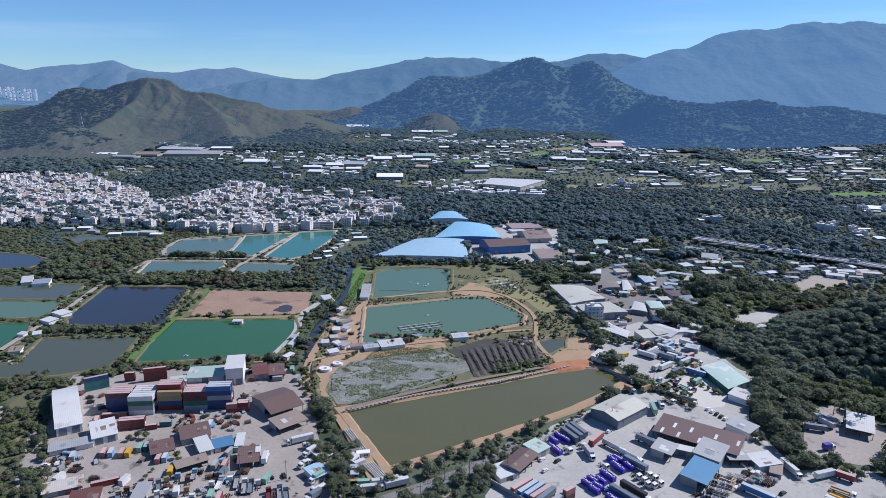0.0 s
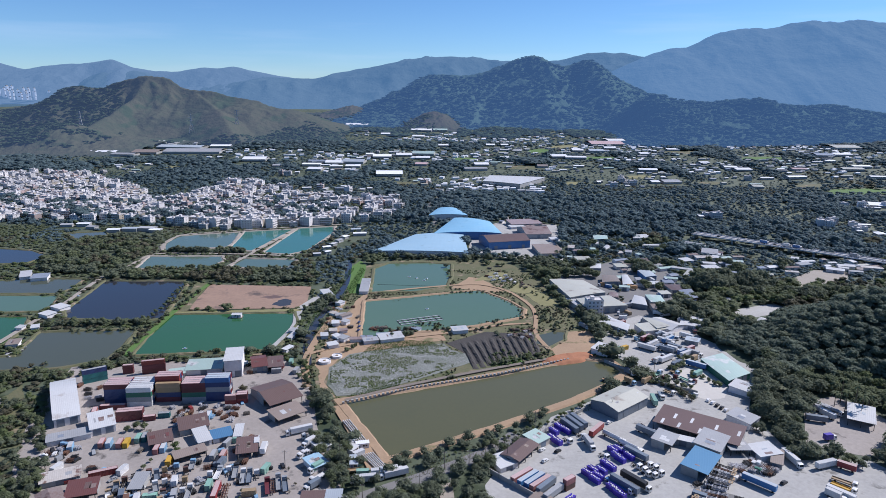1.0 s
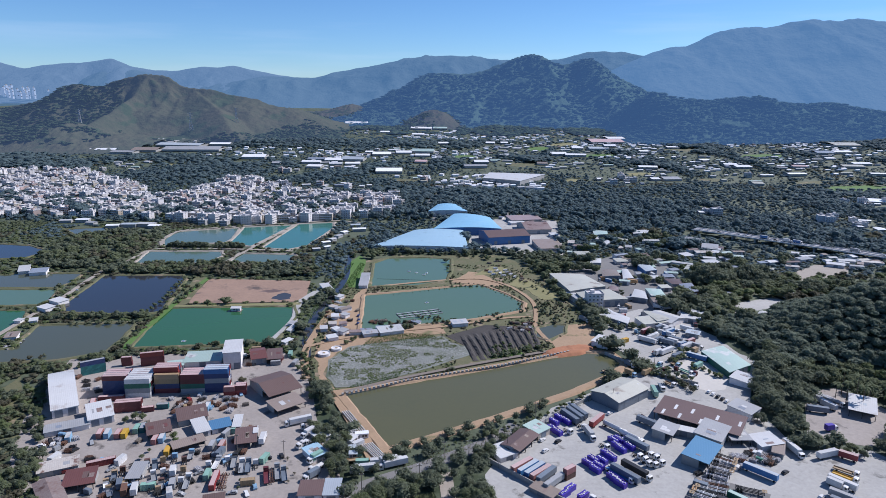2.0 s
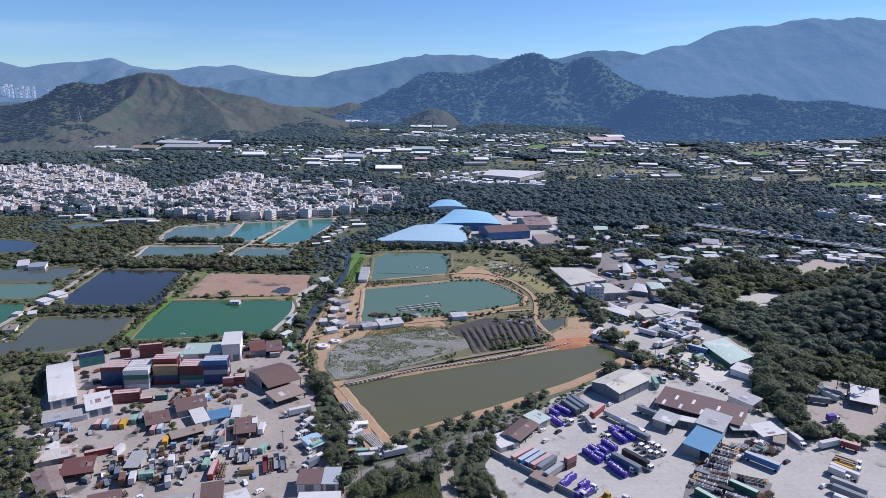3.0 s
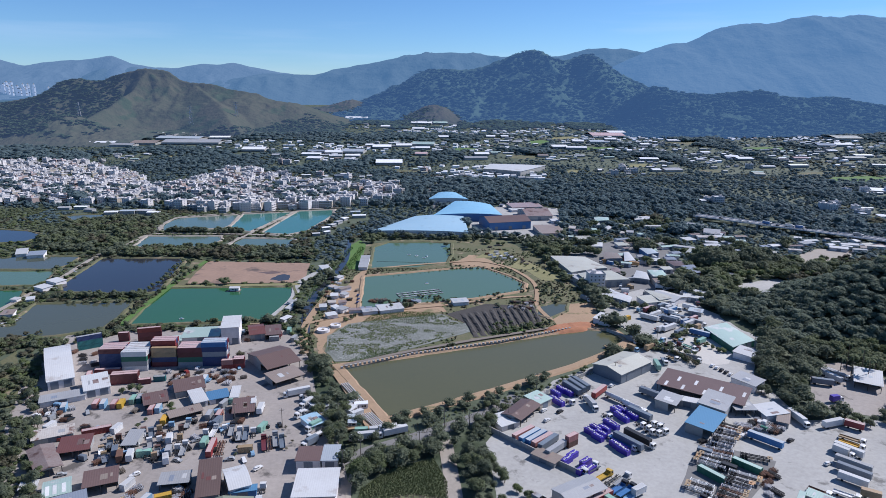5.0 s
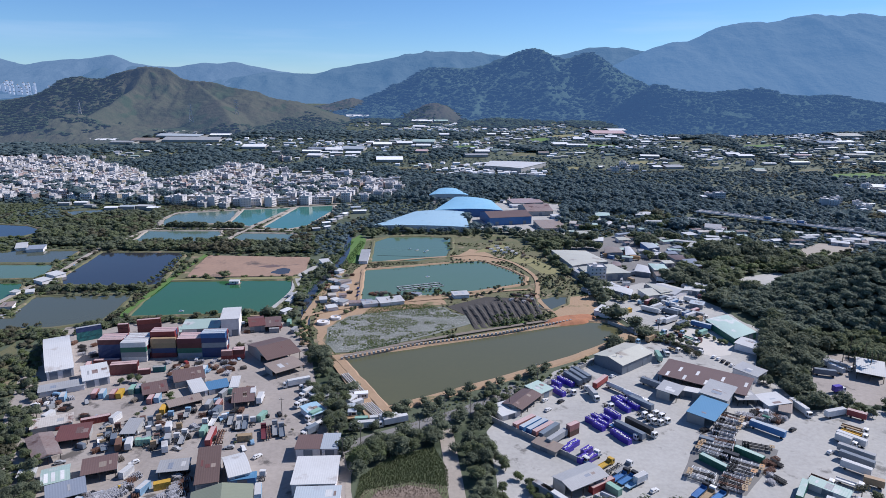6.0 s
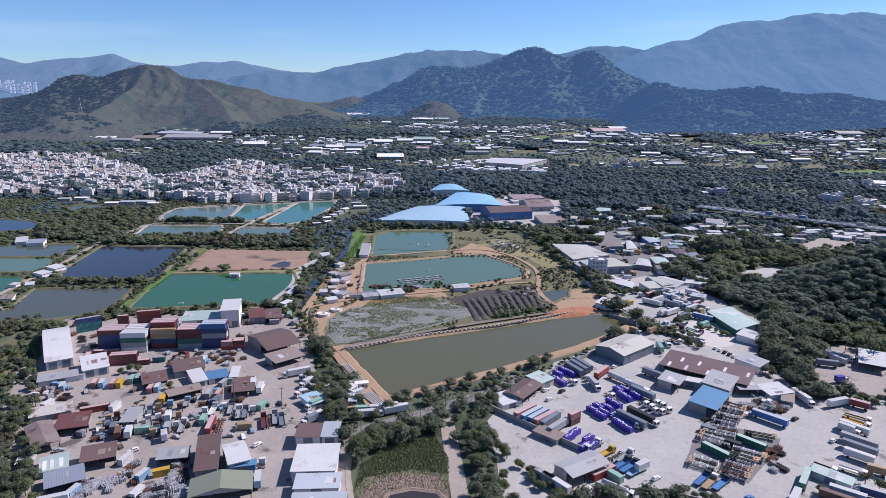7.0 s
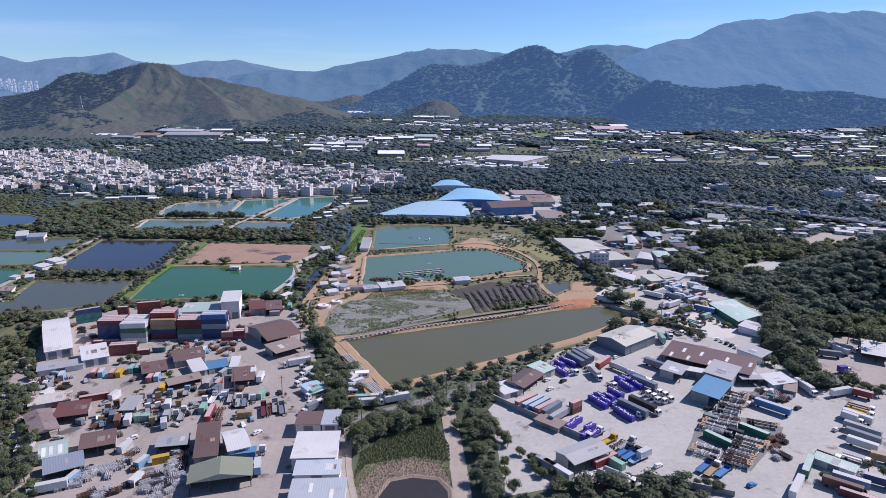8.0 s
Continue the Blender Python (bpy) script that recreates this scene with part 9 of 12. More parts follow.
shed(-77.1, 495.8, 9.9, 3.9, 2.9, 44.3, 'tan', 'mono', wall="wall_white", name="hut", label="small pondside hut with a tan sheet roof", doors=0)
shed(-76.2, 448.4, 4.7, 8.0, 2.9, 41.4, 'white', 'mono', wall="wall_white", name="hut", label="small pondside hut with a white sheet roof", doors=0)
shed(-101.8, 550.8, 7.5, 16.6, 3.2, 26.4, 'white', 'mono', wall="wall_white", name="hut", label="small pondside hut with a white sheet roof", doors=0)
shed(-312.8, 507.0, 9.3, 11.2, 3.2, 66.3, 'white', 'mono', wall="wall_white", name="hut", label="small pondside hut with a white sheet roof", doors=0)
shed(-313.3, 490.2, 8.5, 9.3, 3.2, 68.1, 'white', 'mono', wall="wall_white", name="hut", label="small pondside hut with a white sheet roof", doors=0)
shed(-398.6, 599.0, 8.9, 19.0, 3.2, 27.5, 'white', 'mono', wall="wall_white", name="hut", label="small pondside hut with a white sheet roof", doors=0)
shed(-381.1, 593.2, 13.8, 13.6, 3.2, 18.6, 'slate', 'mono', wall="wall_white", name="hut", label="small pondside hut with a slate sheet roof", doors=0)
shed(-305.9, 461.8, 5.1, 6.6, 2.9, 27.2, 'white', 'mono', wall="wall_white", name="hut", label="small pondside hut with a white sheet roof", doors=0)
shed(-301.9, 430.4, 7.5, 9.5, 2.9, 17.2, 'tan', 'mono', wall="wall_white", name="hut", label="small pondside hut with a tan sheet roof", doors=0)
shed(-316.3, 460.9, 5.5, 4.4, 2.9, 89.8, 'white', 'mono', wall="wall_white", name="hut", label="small pondside hut with a white sheet roof", doors=0)
shed(-86.5, 527.0, 6.6, 5.0, 2.9, 61.2, 'white', 'mono', wall="wall_white", name="hut", label="small pondside hut with a white sheet roof", doors=0)
shed(-77.5, 433.9, 6.8, 5.9, 2.9, 27.8, 'white', 'mono', wall="wall_white", name="hut", label="small pondside hut with a white sheet roof", doors=0)
shed(-109.8, 451.7, 12.9, 3.2, 2.5, 79.1, 'white', 'mono', wall="wall_white", name="hut", label="small pondside hut with a white sheet roof", doors=0)
shed(-107.6, 426.7, 7.9, 3.8, 2.5, 63.3, 'white', 'mono', wall="wall_white", name="hut", label="small pondside hut with a white sheet roof", doors=0)
shed(-111.7, 461.8, 6.1, 3.6, 2.5, 67.5, 'grey', 'mono', wall="wall_white", name="hut", label="small pondside hut with a grey sheet roof", doors=0)
raft(-294.8, 421.5, 10, 2)
raft(-295.9, 416.0, 70, 2)
raft(-309.0, 496.6, 20, 2)
car(-64.9, 484.1, 80, "navy")
car(-63.3, 474.5, 80, "navy")
car(-63.1, 466.6, 80, "navy")
rack(47.1, 613.5, 0, "white", 5.0, 0)
rack(49.8, 605.1, 23, "white", 5.0, 1)
rack(54.1, 618.1, 46, "white", 5.0, 2)
rack(56.7, 609.6, 69, "white", 5.0, 3)
rack(59.2, 601.2, 2, "white", 5.0, 4)
rack(63.4, 612.0, 25, "white", 5.0, 5)
rack(66.6, 605.7, 48, "white", 5.0, 6)
rack(69.6, 597.5, 71, "white", 5.0, 7)
rack(53.6, 627.0, 4, "white", 5.0, 8)
rack(62.6, 620.7, 27, "white", 5.0, 9)
rack(-78.3, 496.6, 113, 'white', 4.0, 0)
rack(-82.7, 467.5, 130, 'rust_steel', 4.0, 1)
rack(-80.7, 478.9, 16, 'white', 4.0, 3)
rack(-90.6, 490.5, 161, 'rust_steel', 4.0, 4)
rack(-92.3, 507.4, 140, 'steel', 4.0, 5)
rack(-84.8, 485.7, 91, 'steel', 4.0, 6)
rack(-78.4, 453.2, 81, 'timber', 4.0, 7)
rack(-80.9, 444.0, 165, 'timber', 4.0, 8)
rack(-84.2, 513.7, 38, 'white', 4.0, 9)
rack(-74.6, 456.0, 9, 'steel', 4.0, 10)
rack(-79.3, 518.3, 136, 'timber', 4.0, 13)
rack(-87.0, 515.6, 153, 'white', 4.0, 15)
rack(-75.9, 442.3, 1, 'steel', 4.0, 17)
rack(-74.4, 434.0, 23, 'steel', 4.0, 18)
rack(-87.0, 463.4, 49, 'timber', 4.0, 20)
rack(-90.8, 516.3, 52, 'rust_steel', 4.0, 21)
rack(-85.2, 454.8, 139, 'steel', 4.0, 22)
rack(-88.8, 507.5, 113, 'rust_steel', 4.0, 23)
rack(-76.8, 446.1, 124, 'rust_steel', 4.0, 24)
rack(-85.5, 498.0, 85, 'white', 4.0, 25)
rack(-70.3, 472.6, 174, 'dark_steel', 5.0, 0)
rack(-74.8, 520.3, 4, 'rust_steel', 4.0, 1)
rack(77.7, 581.3, 32, 'timber', 5.0, 2)
rack(-23.9, 462.7, 70, 'timber', 4.0, 3)
rack(48.6, 646.7, 157, 'timber', 5.0, 4)
rack(86.2, 647.3, 24, 'steel', 4.0, 5)
rack(44.1, 618.4, 3, 'rust_steel', 5.0, 6)
rack(-33.1, 461.5, 162, 'timber', 4.0, 7)
rack(-49.4, 472.4, 114, 'timber', 5.0, 8)
rack(95.9, 628.1, 31, 'timber', 4.0, 9)
rack(54.7, 470.2, 152, 'rust_steel', 4.0, 10)
rack(-45.9, 466.8, 128, 'dark_steel', 5.0, 11)
rack(63.9, 455.9, 127, 'rust_steel', 5.0, 12)
rack(58.1, 638.5, 84, 'rust_steel', 5.0, 13)
rack(-53.1, 470.3, 54, 'rust_steel', 5.0, 14)
rack(-91.9, 511.3, 108, 'timber', 4.0, 15)
rack(-50.5, 467.8, 119, 'rust_steel', 4.0, 16)
rack(76.0, 591.6, 132, 'timber', 5.0, 17)
rack(51.0, 458.6, 27, 'steel', 5.0, 18)
rack(66.6, 459.4, 104, 'steel', 4.0, 19)
rack(-39.6, 460.8, 42, 'rust_steel', 5.0, 20)
rack(-30.0, 462.2, 127, 'timber', 5.0, 21)
rack(95.9, 593.8, 27, 'timber', 5.0, 22)
rack(-33.2, 466.7, 44, 'timber', 5.0, 23)
rack(74.0, 586.0, 29, 'timber', 4.0, 24)
rack(55.3, 457.9, 56, 'timber', 5.0, 25)
rack(-43.0, 472.3, 61, 'timber', 4.0, 26)
rack(57.8, 470.3, 171, 'timber', 5.0, 27)
rack(57.5, 654.9, 19, 'timber', 5.0, 28)
rack(-80.2, 446.0, 96, 'timber', 5.0, 29)
rack(53.2, 470.2, 164, 'dark_steel', 4.0, 30)
rack(95.9, 632.5, 90, 'rust_steel', 4.0, 31)
rack(-43.2, 471.6, 29, 'timber', 4.0, 32)
rack(66.0, 610.1, 33, 'timber', 5.0, 33)
rack(51.9, 460.5, 115, 'timber', 4.0, 34)
rack(-22.3, 460.9, 120, 'timber', 4.0, 35)
rack(55.8, 460.3, 106, 'rust_steel', 5.0, 36)
rack(-68.6, 450.9, 74, 'rust_steel', 5.0, 37)
rack(64.2, 459.0, 85, 'timber', 4.0, 38)
rack(-24.4, 471.8, 32, 'timber', 5.0, 39)
rack(-25.5, 463.1, 131, 'dark_steel', 4.0, 40)
rack(59.5, 456.3, 76, 'dark_steel', 5.0, 41)
rack(-37.0, 464.9, 4, 'rust_steel', 5.0, 42)
rack(-89.3, 480.8, 140, 'rust_steel', 4.0, 43)
rack(-59.0, 450.9, 179, 'rust_steel', 4.0, 44)
rack(68.0, 470.2, 162, 'rust_steel', 5.0, 45)
rack(-45.8, 472.2, 38, 'timber', 4.0, 46)
rack(-22.6, 468.0, 143, 'rust_steel', 5.0, 47)
rack(94.1, 618.0, 27, 'timber', 4.0, 48)
rack(-69.9, 473.8, 75, 'timber', 5.0, 49)
rack(76.3, 598.5, 83, 'rust_steel', 5.0, 50)
rack(63.4, 468.9, 13, 'rust_steel', 5.0, 51)
rack(58.3, 459.6, 3, 'dark_steel', 5.0, 52)
rack(-67.3, 496.2, 63, 'timber', 5.0, 53)
rack(66.6, 470.0, 140, 'timber', 4.0, 54)
rack(60.0, 454.7, 59, 'steel', 4.0, 55)
rack(63.8, 467.4, 49, 'steel', 4.0, 56)
rack(59.1, 461.2, 103, 'timber', 5.0, 57)
rack(-27.7, 469.3, 153, 'rust_steel', 4.0, 58)
rack(-87.6, 479.0, 98, 'steel', 4.0, 59)

join_racks()

# ---------------------------------------------------------------- village
VILLAGE = [(-952.0, 1282.3), (-843.6, 1325.7), (-714.6, 1302.0), (-540.2, 1144.9), (-468.3, 1048.3), (-422.3, 1073.7), (-407.6, 1202.4), (-372.5, 1264.7), (-294.3, 1130.5), (-174.5, 1067.8),
           (-80.5, 1074.0), (-57.0, 992.3), (-110.9, 926.0), (-154.4, 890.8), (-270.3, 864.1), (-361.6, 851.0), (-411.8, 858.9), (-531.3, 869.9), (-637.8, 845.3)]
rv = random.Random(11)
sites = []
while len(sites) < 560:
    x, y = rv.uniform(-955, -56), rv.uniform(840, 1330)
    if inside(VILLAGE, np.array(x), np.array(y)) and all((x - a) ** 2 + (y - b) ** 2 > 165 for a, b in sites):
        if fbm(x / 60, y / 60, 2, 4.0) > -0.5 or rv.random() < 0.15:
            sites.append((x, y))
for x, y in sites:
    house(rv.choice((0, 0, 1, 1, 2, 3, 4, 5, 6)), round(x, 1), round(y, 1), rv.choice((-25, -20, -12, 0, 5, 65, 158)) + rv.uniform(-5, 5))

# the village's front row, close to the pond banks
FRONT_ROW = [(-350, 852), (-335, 828), (-262, 822), (-205, 842), (-140, 864), (-96, 884), (-70, 930), (-110.9, 926.0), (-154.4, 890.8), (-270.3, 864.1)]
rv2, tries = random.Random(23), 0
while tries < 900:
    tries += 1
    x, y = rv2.uniform(-350, -70), rv2.uniform(820, 930)
    if inside(FRONT_ROW, np.array(x), np.array(y)) and all((x - a) ** 2 + (y - b) ** 2 > 165 for a, b in sites):
        sites.append((x, y))
        house(rv2.choice((0, 2, 4, 4, 3, 6)), round(x, 1), round(y, 1), rv2.choice((-12, 0, 5, 20, 80)) + rv2.uniform(-5, 5))

# ---------------------------------------------------------------- buildings scattered over the valley
CLUSTERS = [
    (-493, 2221, 81, 178, 26), (-385, 2317, 36, 107, 9), (-266, 2149, 47, 111, 6), (-603, 1929, 42, 60, 10), (-832, 1668, 51, 56, 14), (-720, 1888, 98, 57, 14), (200, 1778, 62, 115, 30), (475, 1939, 67, 121, 18),
    (350, 1766, 46, 63, 10), (561, 1783, 70, 204, 26), (444, 1399, 49, 80, 14), (618, 1535, 73, 184, 24), (806, 1528, 80, 193, 46), (986, 1724, 75, 89, 14), (948, 1536, 53, 88, 12), (352, 1282, 50, 58, 16),
    (591, 1319, 46, 58, 8), (125, 1504, 65, 74, 12), (300, 1472, 77, 89, 14), (-258, 1542, 80, 87, 14), (-123, 1691, 73, 93, 14), (-315, 1349, 23, 38, 6), (-48, 1255, 27, 43, 5), (-679, 1403, 49, 73, 16),
    (104, 1244, 32, 36, 10)]
CLUSTERS_NEAR = [
    (687, 1030, 37, 51, 9), (569, 856, 31, 36, 8), (527, 889, 32, 22, 5), (390, 942, 25, 35, 6), (-190, 1170, 60, 38, 12), (-312, 1162, 59, 37, 10)]


def settled(x, y):
    """Where sheds, huts and gardens open the woods of the valley."""
    s = (fbm(x / 160, y / 200, 3, 12.0) > 0.2) & (y > 1120)
    for cx, cy, rx, ry, n in CLUSTERS + CLUSTERS_NEAR:
        s |= ((x - cx) / (rx + 12)) ** 2 + ((y - cy + 25) / (ry + 40)) ** 2 < 1
    for cx, cy, rx, ry in BIG_ROOFS:
        s |= (np.abs(x - cx) < rx) & (y < cy) & (y > cy - ry)
    for cx, cy, rx in FRONTS:
        s |= (np.abs(x - cx) < rx + 8) & (y < cy) & (y > cy - 75)
    for lane in LANES:
        s |= inside(lane, x, y)
    return s


def by_motorway(x, y):
    """The verge before the raised motorway."""
    yr = np.interp(x, [302, 320, 355, 403, 446, 472, 545], [812, 794, 765, 724, 687, 662, 596])
    return (x > 284) & (y < yr) & (y > yr - 38)


LANES = ([(249, 700), (308, 738), (345, 704), (374, 681), (341, 606), (299, 605), (261, 603), (211, 570)],
         [(390, 706), (481, 690), (429, 609), (395, 608), (374, 630), (336, 606)],
         [(155, 809), (223, 791), (267, 755), (230, 625), (168, 603), (127, 621)],
         [(-160, 600), (-95, 580), (-90, 680), (-72, 700), (-60, 780), (-70, 850), (-135, 855), (-150, 700)])
BIG_ROOFS = ((143, 1318, 74, 87),)
rf = random.Random(23)
for cx, cy, rx, ry, n in CLUSTERS + CLUSTERS_NEAR:
    for i in range(n):
        a, r = rf.uniform(0, 6.283), rf.random() ** 0.75
        x, y = cx + rx * r * math.cos(a), cy + ry * r * math.sin(a)
        if is_taken(x, y):
            continue
        if y > 1350 or rf.random() < 0.5:
            far_shed(round(x, 1), round(y, 1), rf.choice((7, 9, 12, 16, 24)), rf.choice((7, 9, 12)), rf.choice((3, 3.5, 4)), rf.choice((0, 5, -8, 15, 80)), rf.choice(("bright", "bright", "bright", "white", "grey", "cream", "slate", "mint")))
        else:
            house(rf.choice((0, 1, 2, 3, 5)), round(x, 1), round(y, 1), rf.choice((-20, 0, 15, 70)))
quad_hall([(75, 1240), (143, 1202), (204, 1300), (94, 1322)], 10.0, 1.0, "white", "wall_grey", "large white-roofed warehouse among trees", "warehouse")
# low roofs between the ponds and the village
for x, y, w, d, h, rot, roof in ((-414, 802, 15, 10, 4, 10, "bright"), (-396, 808, 18, 10, 4.5, 4, "ice"), (-376, 812, 20, 11, 4.5, -4, "white"), (-362, 803, 14, 9, 4, 0, "bright"), (-490, 832, 14, 8, 3.5, 10, "white"), (-470, 836, 16, 9, 4, 5, "bright"), (-451, 820, 12, 8, 3.5, -10, "grey"),
                                 (-133, 726, 9, 6, 3, 30, "bright"), (-128, 742, 8, 6, 3, 60, "white"), (-124, 760, 10, 6, 3.2, 65, "grey"), (-120, 780, 9, 7, 3.2, 60, "bright"), (-104, 798, 16, 8, 3.5, 10, "bright"), (-112, 822, 12, 8, 3.5, 15, "ice"), (-138, 694, 8, 5, 3, 20, "white"), (-128, 704, 7, 5, 3, 40, "bright")):
    far_shed(x, y, w, d, h, rot, roof)
far_shed(740.0, 1048.3, 86, 37, 4, -20, "bright")
far_shed(-888, 1750, 55, 55, 5, -6, "bright")
far_shed(-914, 1652, 82, 31, 5, 4, "bright")
far_shed(-845, 1649, 47, 37, 5, 8, "bright")
far_shed(-782, 1608, 56, 35, 5, -3, "grey")
far_shed(-747, 1660, 62, 62, 5, 2, "tan")
far_shed(-701, 1767, 121, 56, 5, -6, "ice")
far_shed(-638, 1684, 140, 74, 5, 4, "grey")
far_shed(-606, 1793, 54, 38, 5, 8, "bright")
far_shed(-833, 1803, 44, 45, 5, -3, "bright")
far_shed(-814, 1877, 36, 41, 4, 2, "bright")
far_shed(-754, 1824, 16, 25, 4, -6, "grey")
far_shed(-446, 1555, 53, 54, 5, 4, "bright")
far_shed(-372, 1459, 18, 26, 4, 8, "grey")
far_shed(-294, 1531, 40, 32, 4, -3, "slate")
far_shed(-297, 1476, 41, 25, 5, 2, "bright")
far_shed(-277, 1418, 31, 35, 4, -6, "bright")
far_shed(-253, 1520, 40, 44, 4, 4, "bright")
far_shed(-239, 1456, 28, 19, 4, 8, "bright")
far_shed(-209, 1533, 51, 52, 5, -3, "ice")
far_shed(-202, 1463, 32, 29, 4, 2, "bright")
far_shed(-186, 1663, 19, 26, 4, -6, "bright")
far_shed(-152, 1626, 45, 48, 5, 4, "bright")
far_shed(-101, 1664, 39, 43, 4, 8, "bright")
far_shed(-51, 1691, 56, 57, 5, -3, "mint")
far_shed(-51, 1612, 35, 35, 4, 2, "bright")
far_shed(-50, 1506, 27, 34, 4, -6, "fade")
far_shed(-113, 1364, 54, 56, 5, 4, "bright")
far_shed(-325, 2477, 82, 77, 5, 8, "bright")
far_shed(-275, 2548, 44, 47, 5, -3, "bright")
far_shed(-191, 2171, 30, 36, 4, 2, "bright")
far_shed(-76, 2307, 72, 54, 5, -6, "bright")
far_shed(-13, 2314, 48, 51, 5, 4, "mint")
far_shed(-1, 1872, 29, 34, 4, 8, "bright")
far_shed(-80, 2107, 38, 43, 4, -3, "bright")
far_shed(625, 2459, 64, 63, 5, 2, "tan")
far_shed(678, 2388, 60, 53, 5, -6, "fade")
far_shed(476, 1954, 98, 84, 5, 4, "fade")
far_shed(525, 2038, 55, 56, 5, 8, "bright")
far_shed(466, 1851, 32, 38, 4, -3, "bright")
far_shed(606, 2086, 33, 38, 4, 2, "bright")
far_shed(135, 1892, 25, 32, 4, -6, "bright")
far_shed(174, 1896, 21, 29, 4, 4, "bright")
far_shed(289, 1661, 40, 44, 5, 8, "bright")
far_shed(330, 1640, 51, 31, 5, -3, "bright")
far_shed(411, 1780, 40, 44, 5, 2, "ice")
far_shed(365, 1792, 30, 36, 4, -6, "bright")
far_shed(87, 1512, 33, 38, 4, 4, "bright")
far_shed(70, 1438, 50, 28, 5, 8, "grey")
far_shed(226, 1494, 23, 31, 4, -3, "tan")
far_shed(527, 1734, 24, 31, 4, 2, "bright")
far_shed(453, 1448, 40, 28, 5, -6, "bright")
far_shed(420, 1294, 17, 25, 4, 4, "bright")
far_shed(452, 1300, 36, 38, 4, 8, "grey")
far_shed(737, 1963, 49, 35, 5, -3, "bright")
far_shed(633, 1823, 35, 30, 4, 2, "bright")
far_shed(655, 1495, 29, 28, 4, -6, "bright")
far_shed(667, 1462, 36, 34, 4, 4, "bright")
far_shed(624, 1571, 23, 21, 4, 8, "bright")
far_shed(604, 1251, 20, 28, 4, -3, "cream")
far_shed(1086, 1798, 73, 71, 5, 2, "cream")
far_shed(954, 1653, 43, 46, 5, -6, "slate")
far_shed(1001, 1657, 47, 34, 5, 4, "bright")
far_shed(916, 1557, 24, 21, 4, 8, "bright")
far_shed(896, 1435, 46, 30, 5, -3, "cream")
far_shed(934, 1466, 42, 25, 5, 2, "bright")
far_shed(900, 1343, 41, 19, 5, -6, "bright")
far_shed(668, 1346, 27, 15, 4, 4, "bright")
far_shed(731, 1352, 41, 21, 5, 8, "bright")
far_shed(788, 1451, 31, 25, 4, -3, "fade")

house(4, 125.9, 513.2, 4)
join_houses()


def speckle_roofs():
    """Hundreds of small huts and greenhouses, too far off to count, in one mesh a roof colour."""
    rs = np.random.RandomState(61)
    for roof, n in (("bright", 420), ("grey", 60), ("tan", 25)):
        v, f = [], []
        while len(v) < n * 10:
            y = rs.uniform(1150, 2250)
            x = rs.uniform(-0.2, 0.72) * y if rs.rand() < 0.75 else rs.uniform(-0.7, 0.1) * y
            if is_taken(x, y) or fbm(np.array(x / 160), np.array(y / 200), 3, 12.0) < 0.27:
                continue
            w, d, h, a = rs.uniform(3.0, 7.5), rs.uniform(3, 5.5), rs.uniform(2.8, 4.0), rs.uniform(-0.4, 0.4)
            k = len(v)
            pts = [(-w, -d, 0), (w, -d, 0), (w, d, 0), (-w, d, 0), (-w, -d, h), (w, -d, h), (w, d, h), (-w, d, h), (-w, 0, h + 0.25 * d), (w, 0, h + 0.25 * d)]
            g = float(valley(x, y))
            v += [(x + px * math.cos(a) - py * math.sin(a), y + px * math.sin(a) + py * math.cos(a), pz + g) for px, py, pz in pts]
            f += [tuple(k + i for i in q) for q in ((0, 1, 5, 4), (2, 3, 7, 6), (1, 2, 6, 9, 5), (3, 0, 4, 8, 7), (4, 5, 9, 8), (6, 7, 8, 9))]
            take([(x - w - 2, y - d - 7), (x + w + 2, y - d - 7), (x + w + 2, y + d), (x - w - 2, y + d)])
        tagged(put("distant_huts", mesh_of("distant_huts", v, f, M["roof_" + roof])), "many small distant huts with %s roofs among trees" % roof.replace("bright", "white"), "huts", kind="stuff")


speckle_roofs()

# ---------------------------------------------------------------- distant town and pylons
def tower_block(x, y, w, h, rot, wall):
    """A slender housing block: shaft with re-entrant sides, roof plant, bands of windows."""
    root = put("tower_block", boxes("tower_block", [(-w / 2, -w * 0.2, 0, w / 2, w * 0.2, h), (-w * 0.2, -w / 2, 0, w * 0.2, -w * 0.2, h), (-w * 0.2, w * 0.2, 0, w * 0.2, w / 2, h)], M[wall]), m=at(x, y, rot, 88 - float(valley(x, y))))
    put("roof_plant", boxes("roof_plant", [(-w * 0.15, -w * 0.15, h, w * 0.15, w * 0.15, h + 7)], M["wall_grey"]), root)
    band = cached(("band", w), lambda: boxes("window_band", [(-w * 0.21, -w / 2 - 0.3, 0, w * 0.21, -w / 2 + 0.1, 3.0)], M["glass"]))
    for k in range(2):
        put("window_band", band, root, m=pose(0, 0, h * (k + 0.7) / 2.3))
    return tagged(root, "slender pale housing tower in the distant town", "tower block", "distant towers")


rt = random.Random(3)
for i in range(50):
    x = -3030 + i * 10 + rt.uniform(-9, 9)
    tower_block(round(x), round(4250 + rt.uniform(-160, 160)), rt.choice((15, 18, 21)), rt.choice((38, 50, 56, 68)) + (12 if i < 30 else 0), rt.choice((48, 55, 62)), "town")


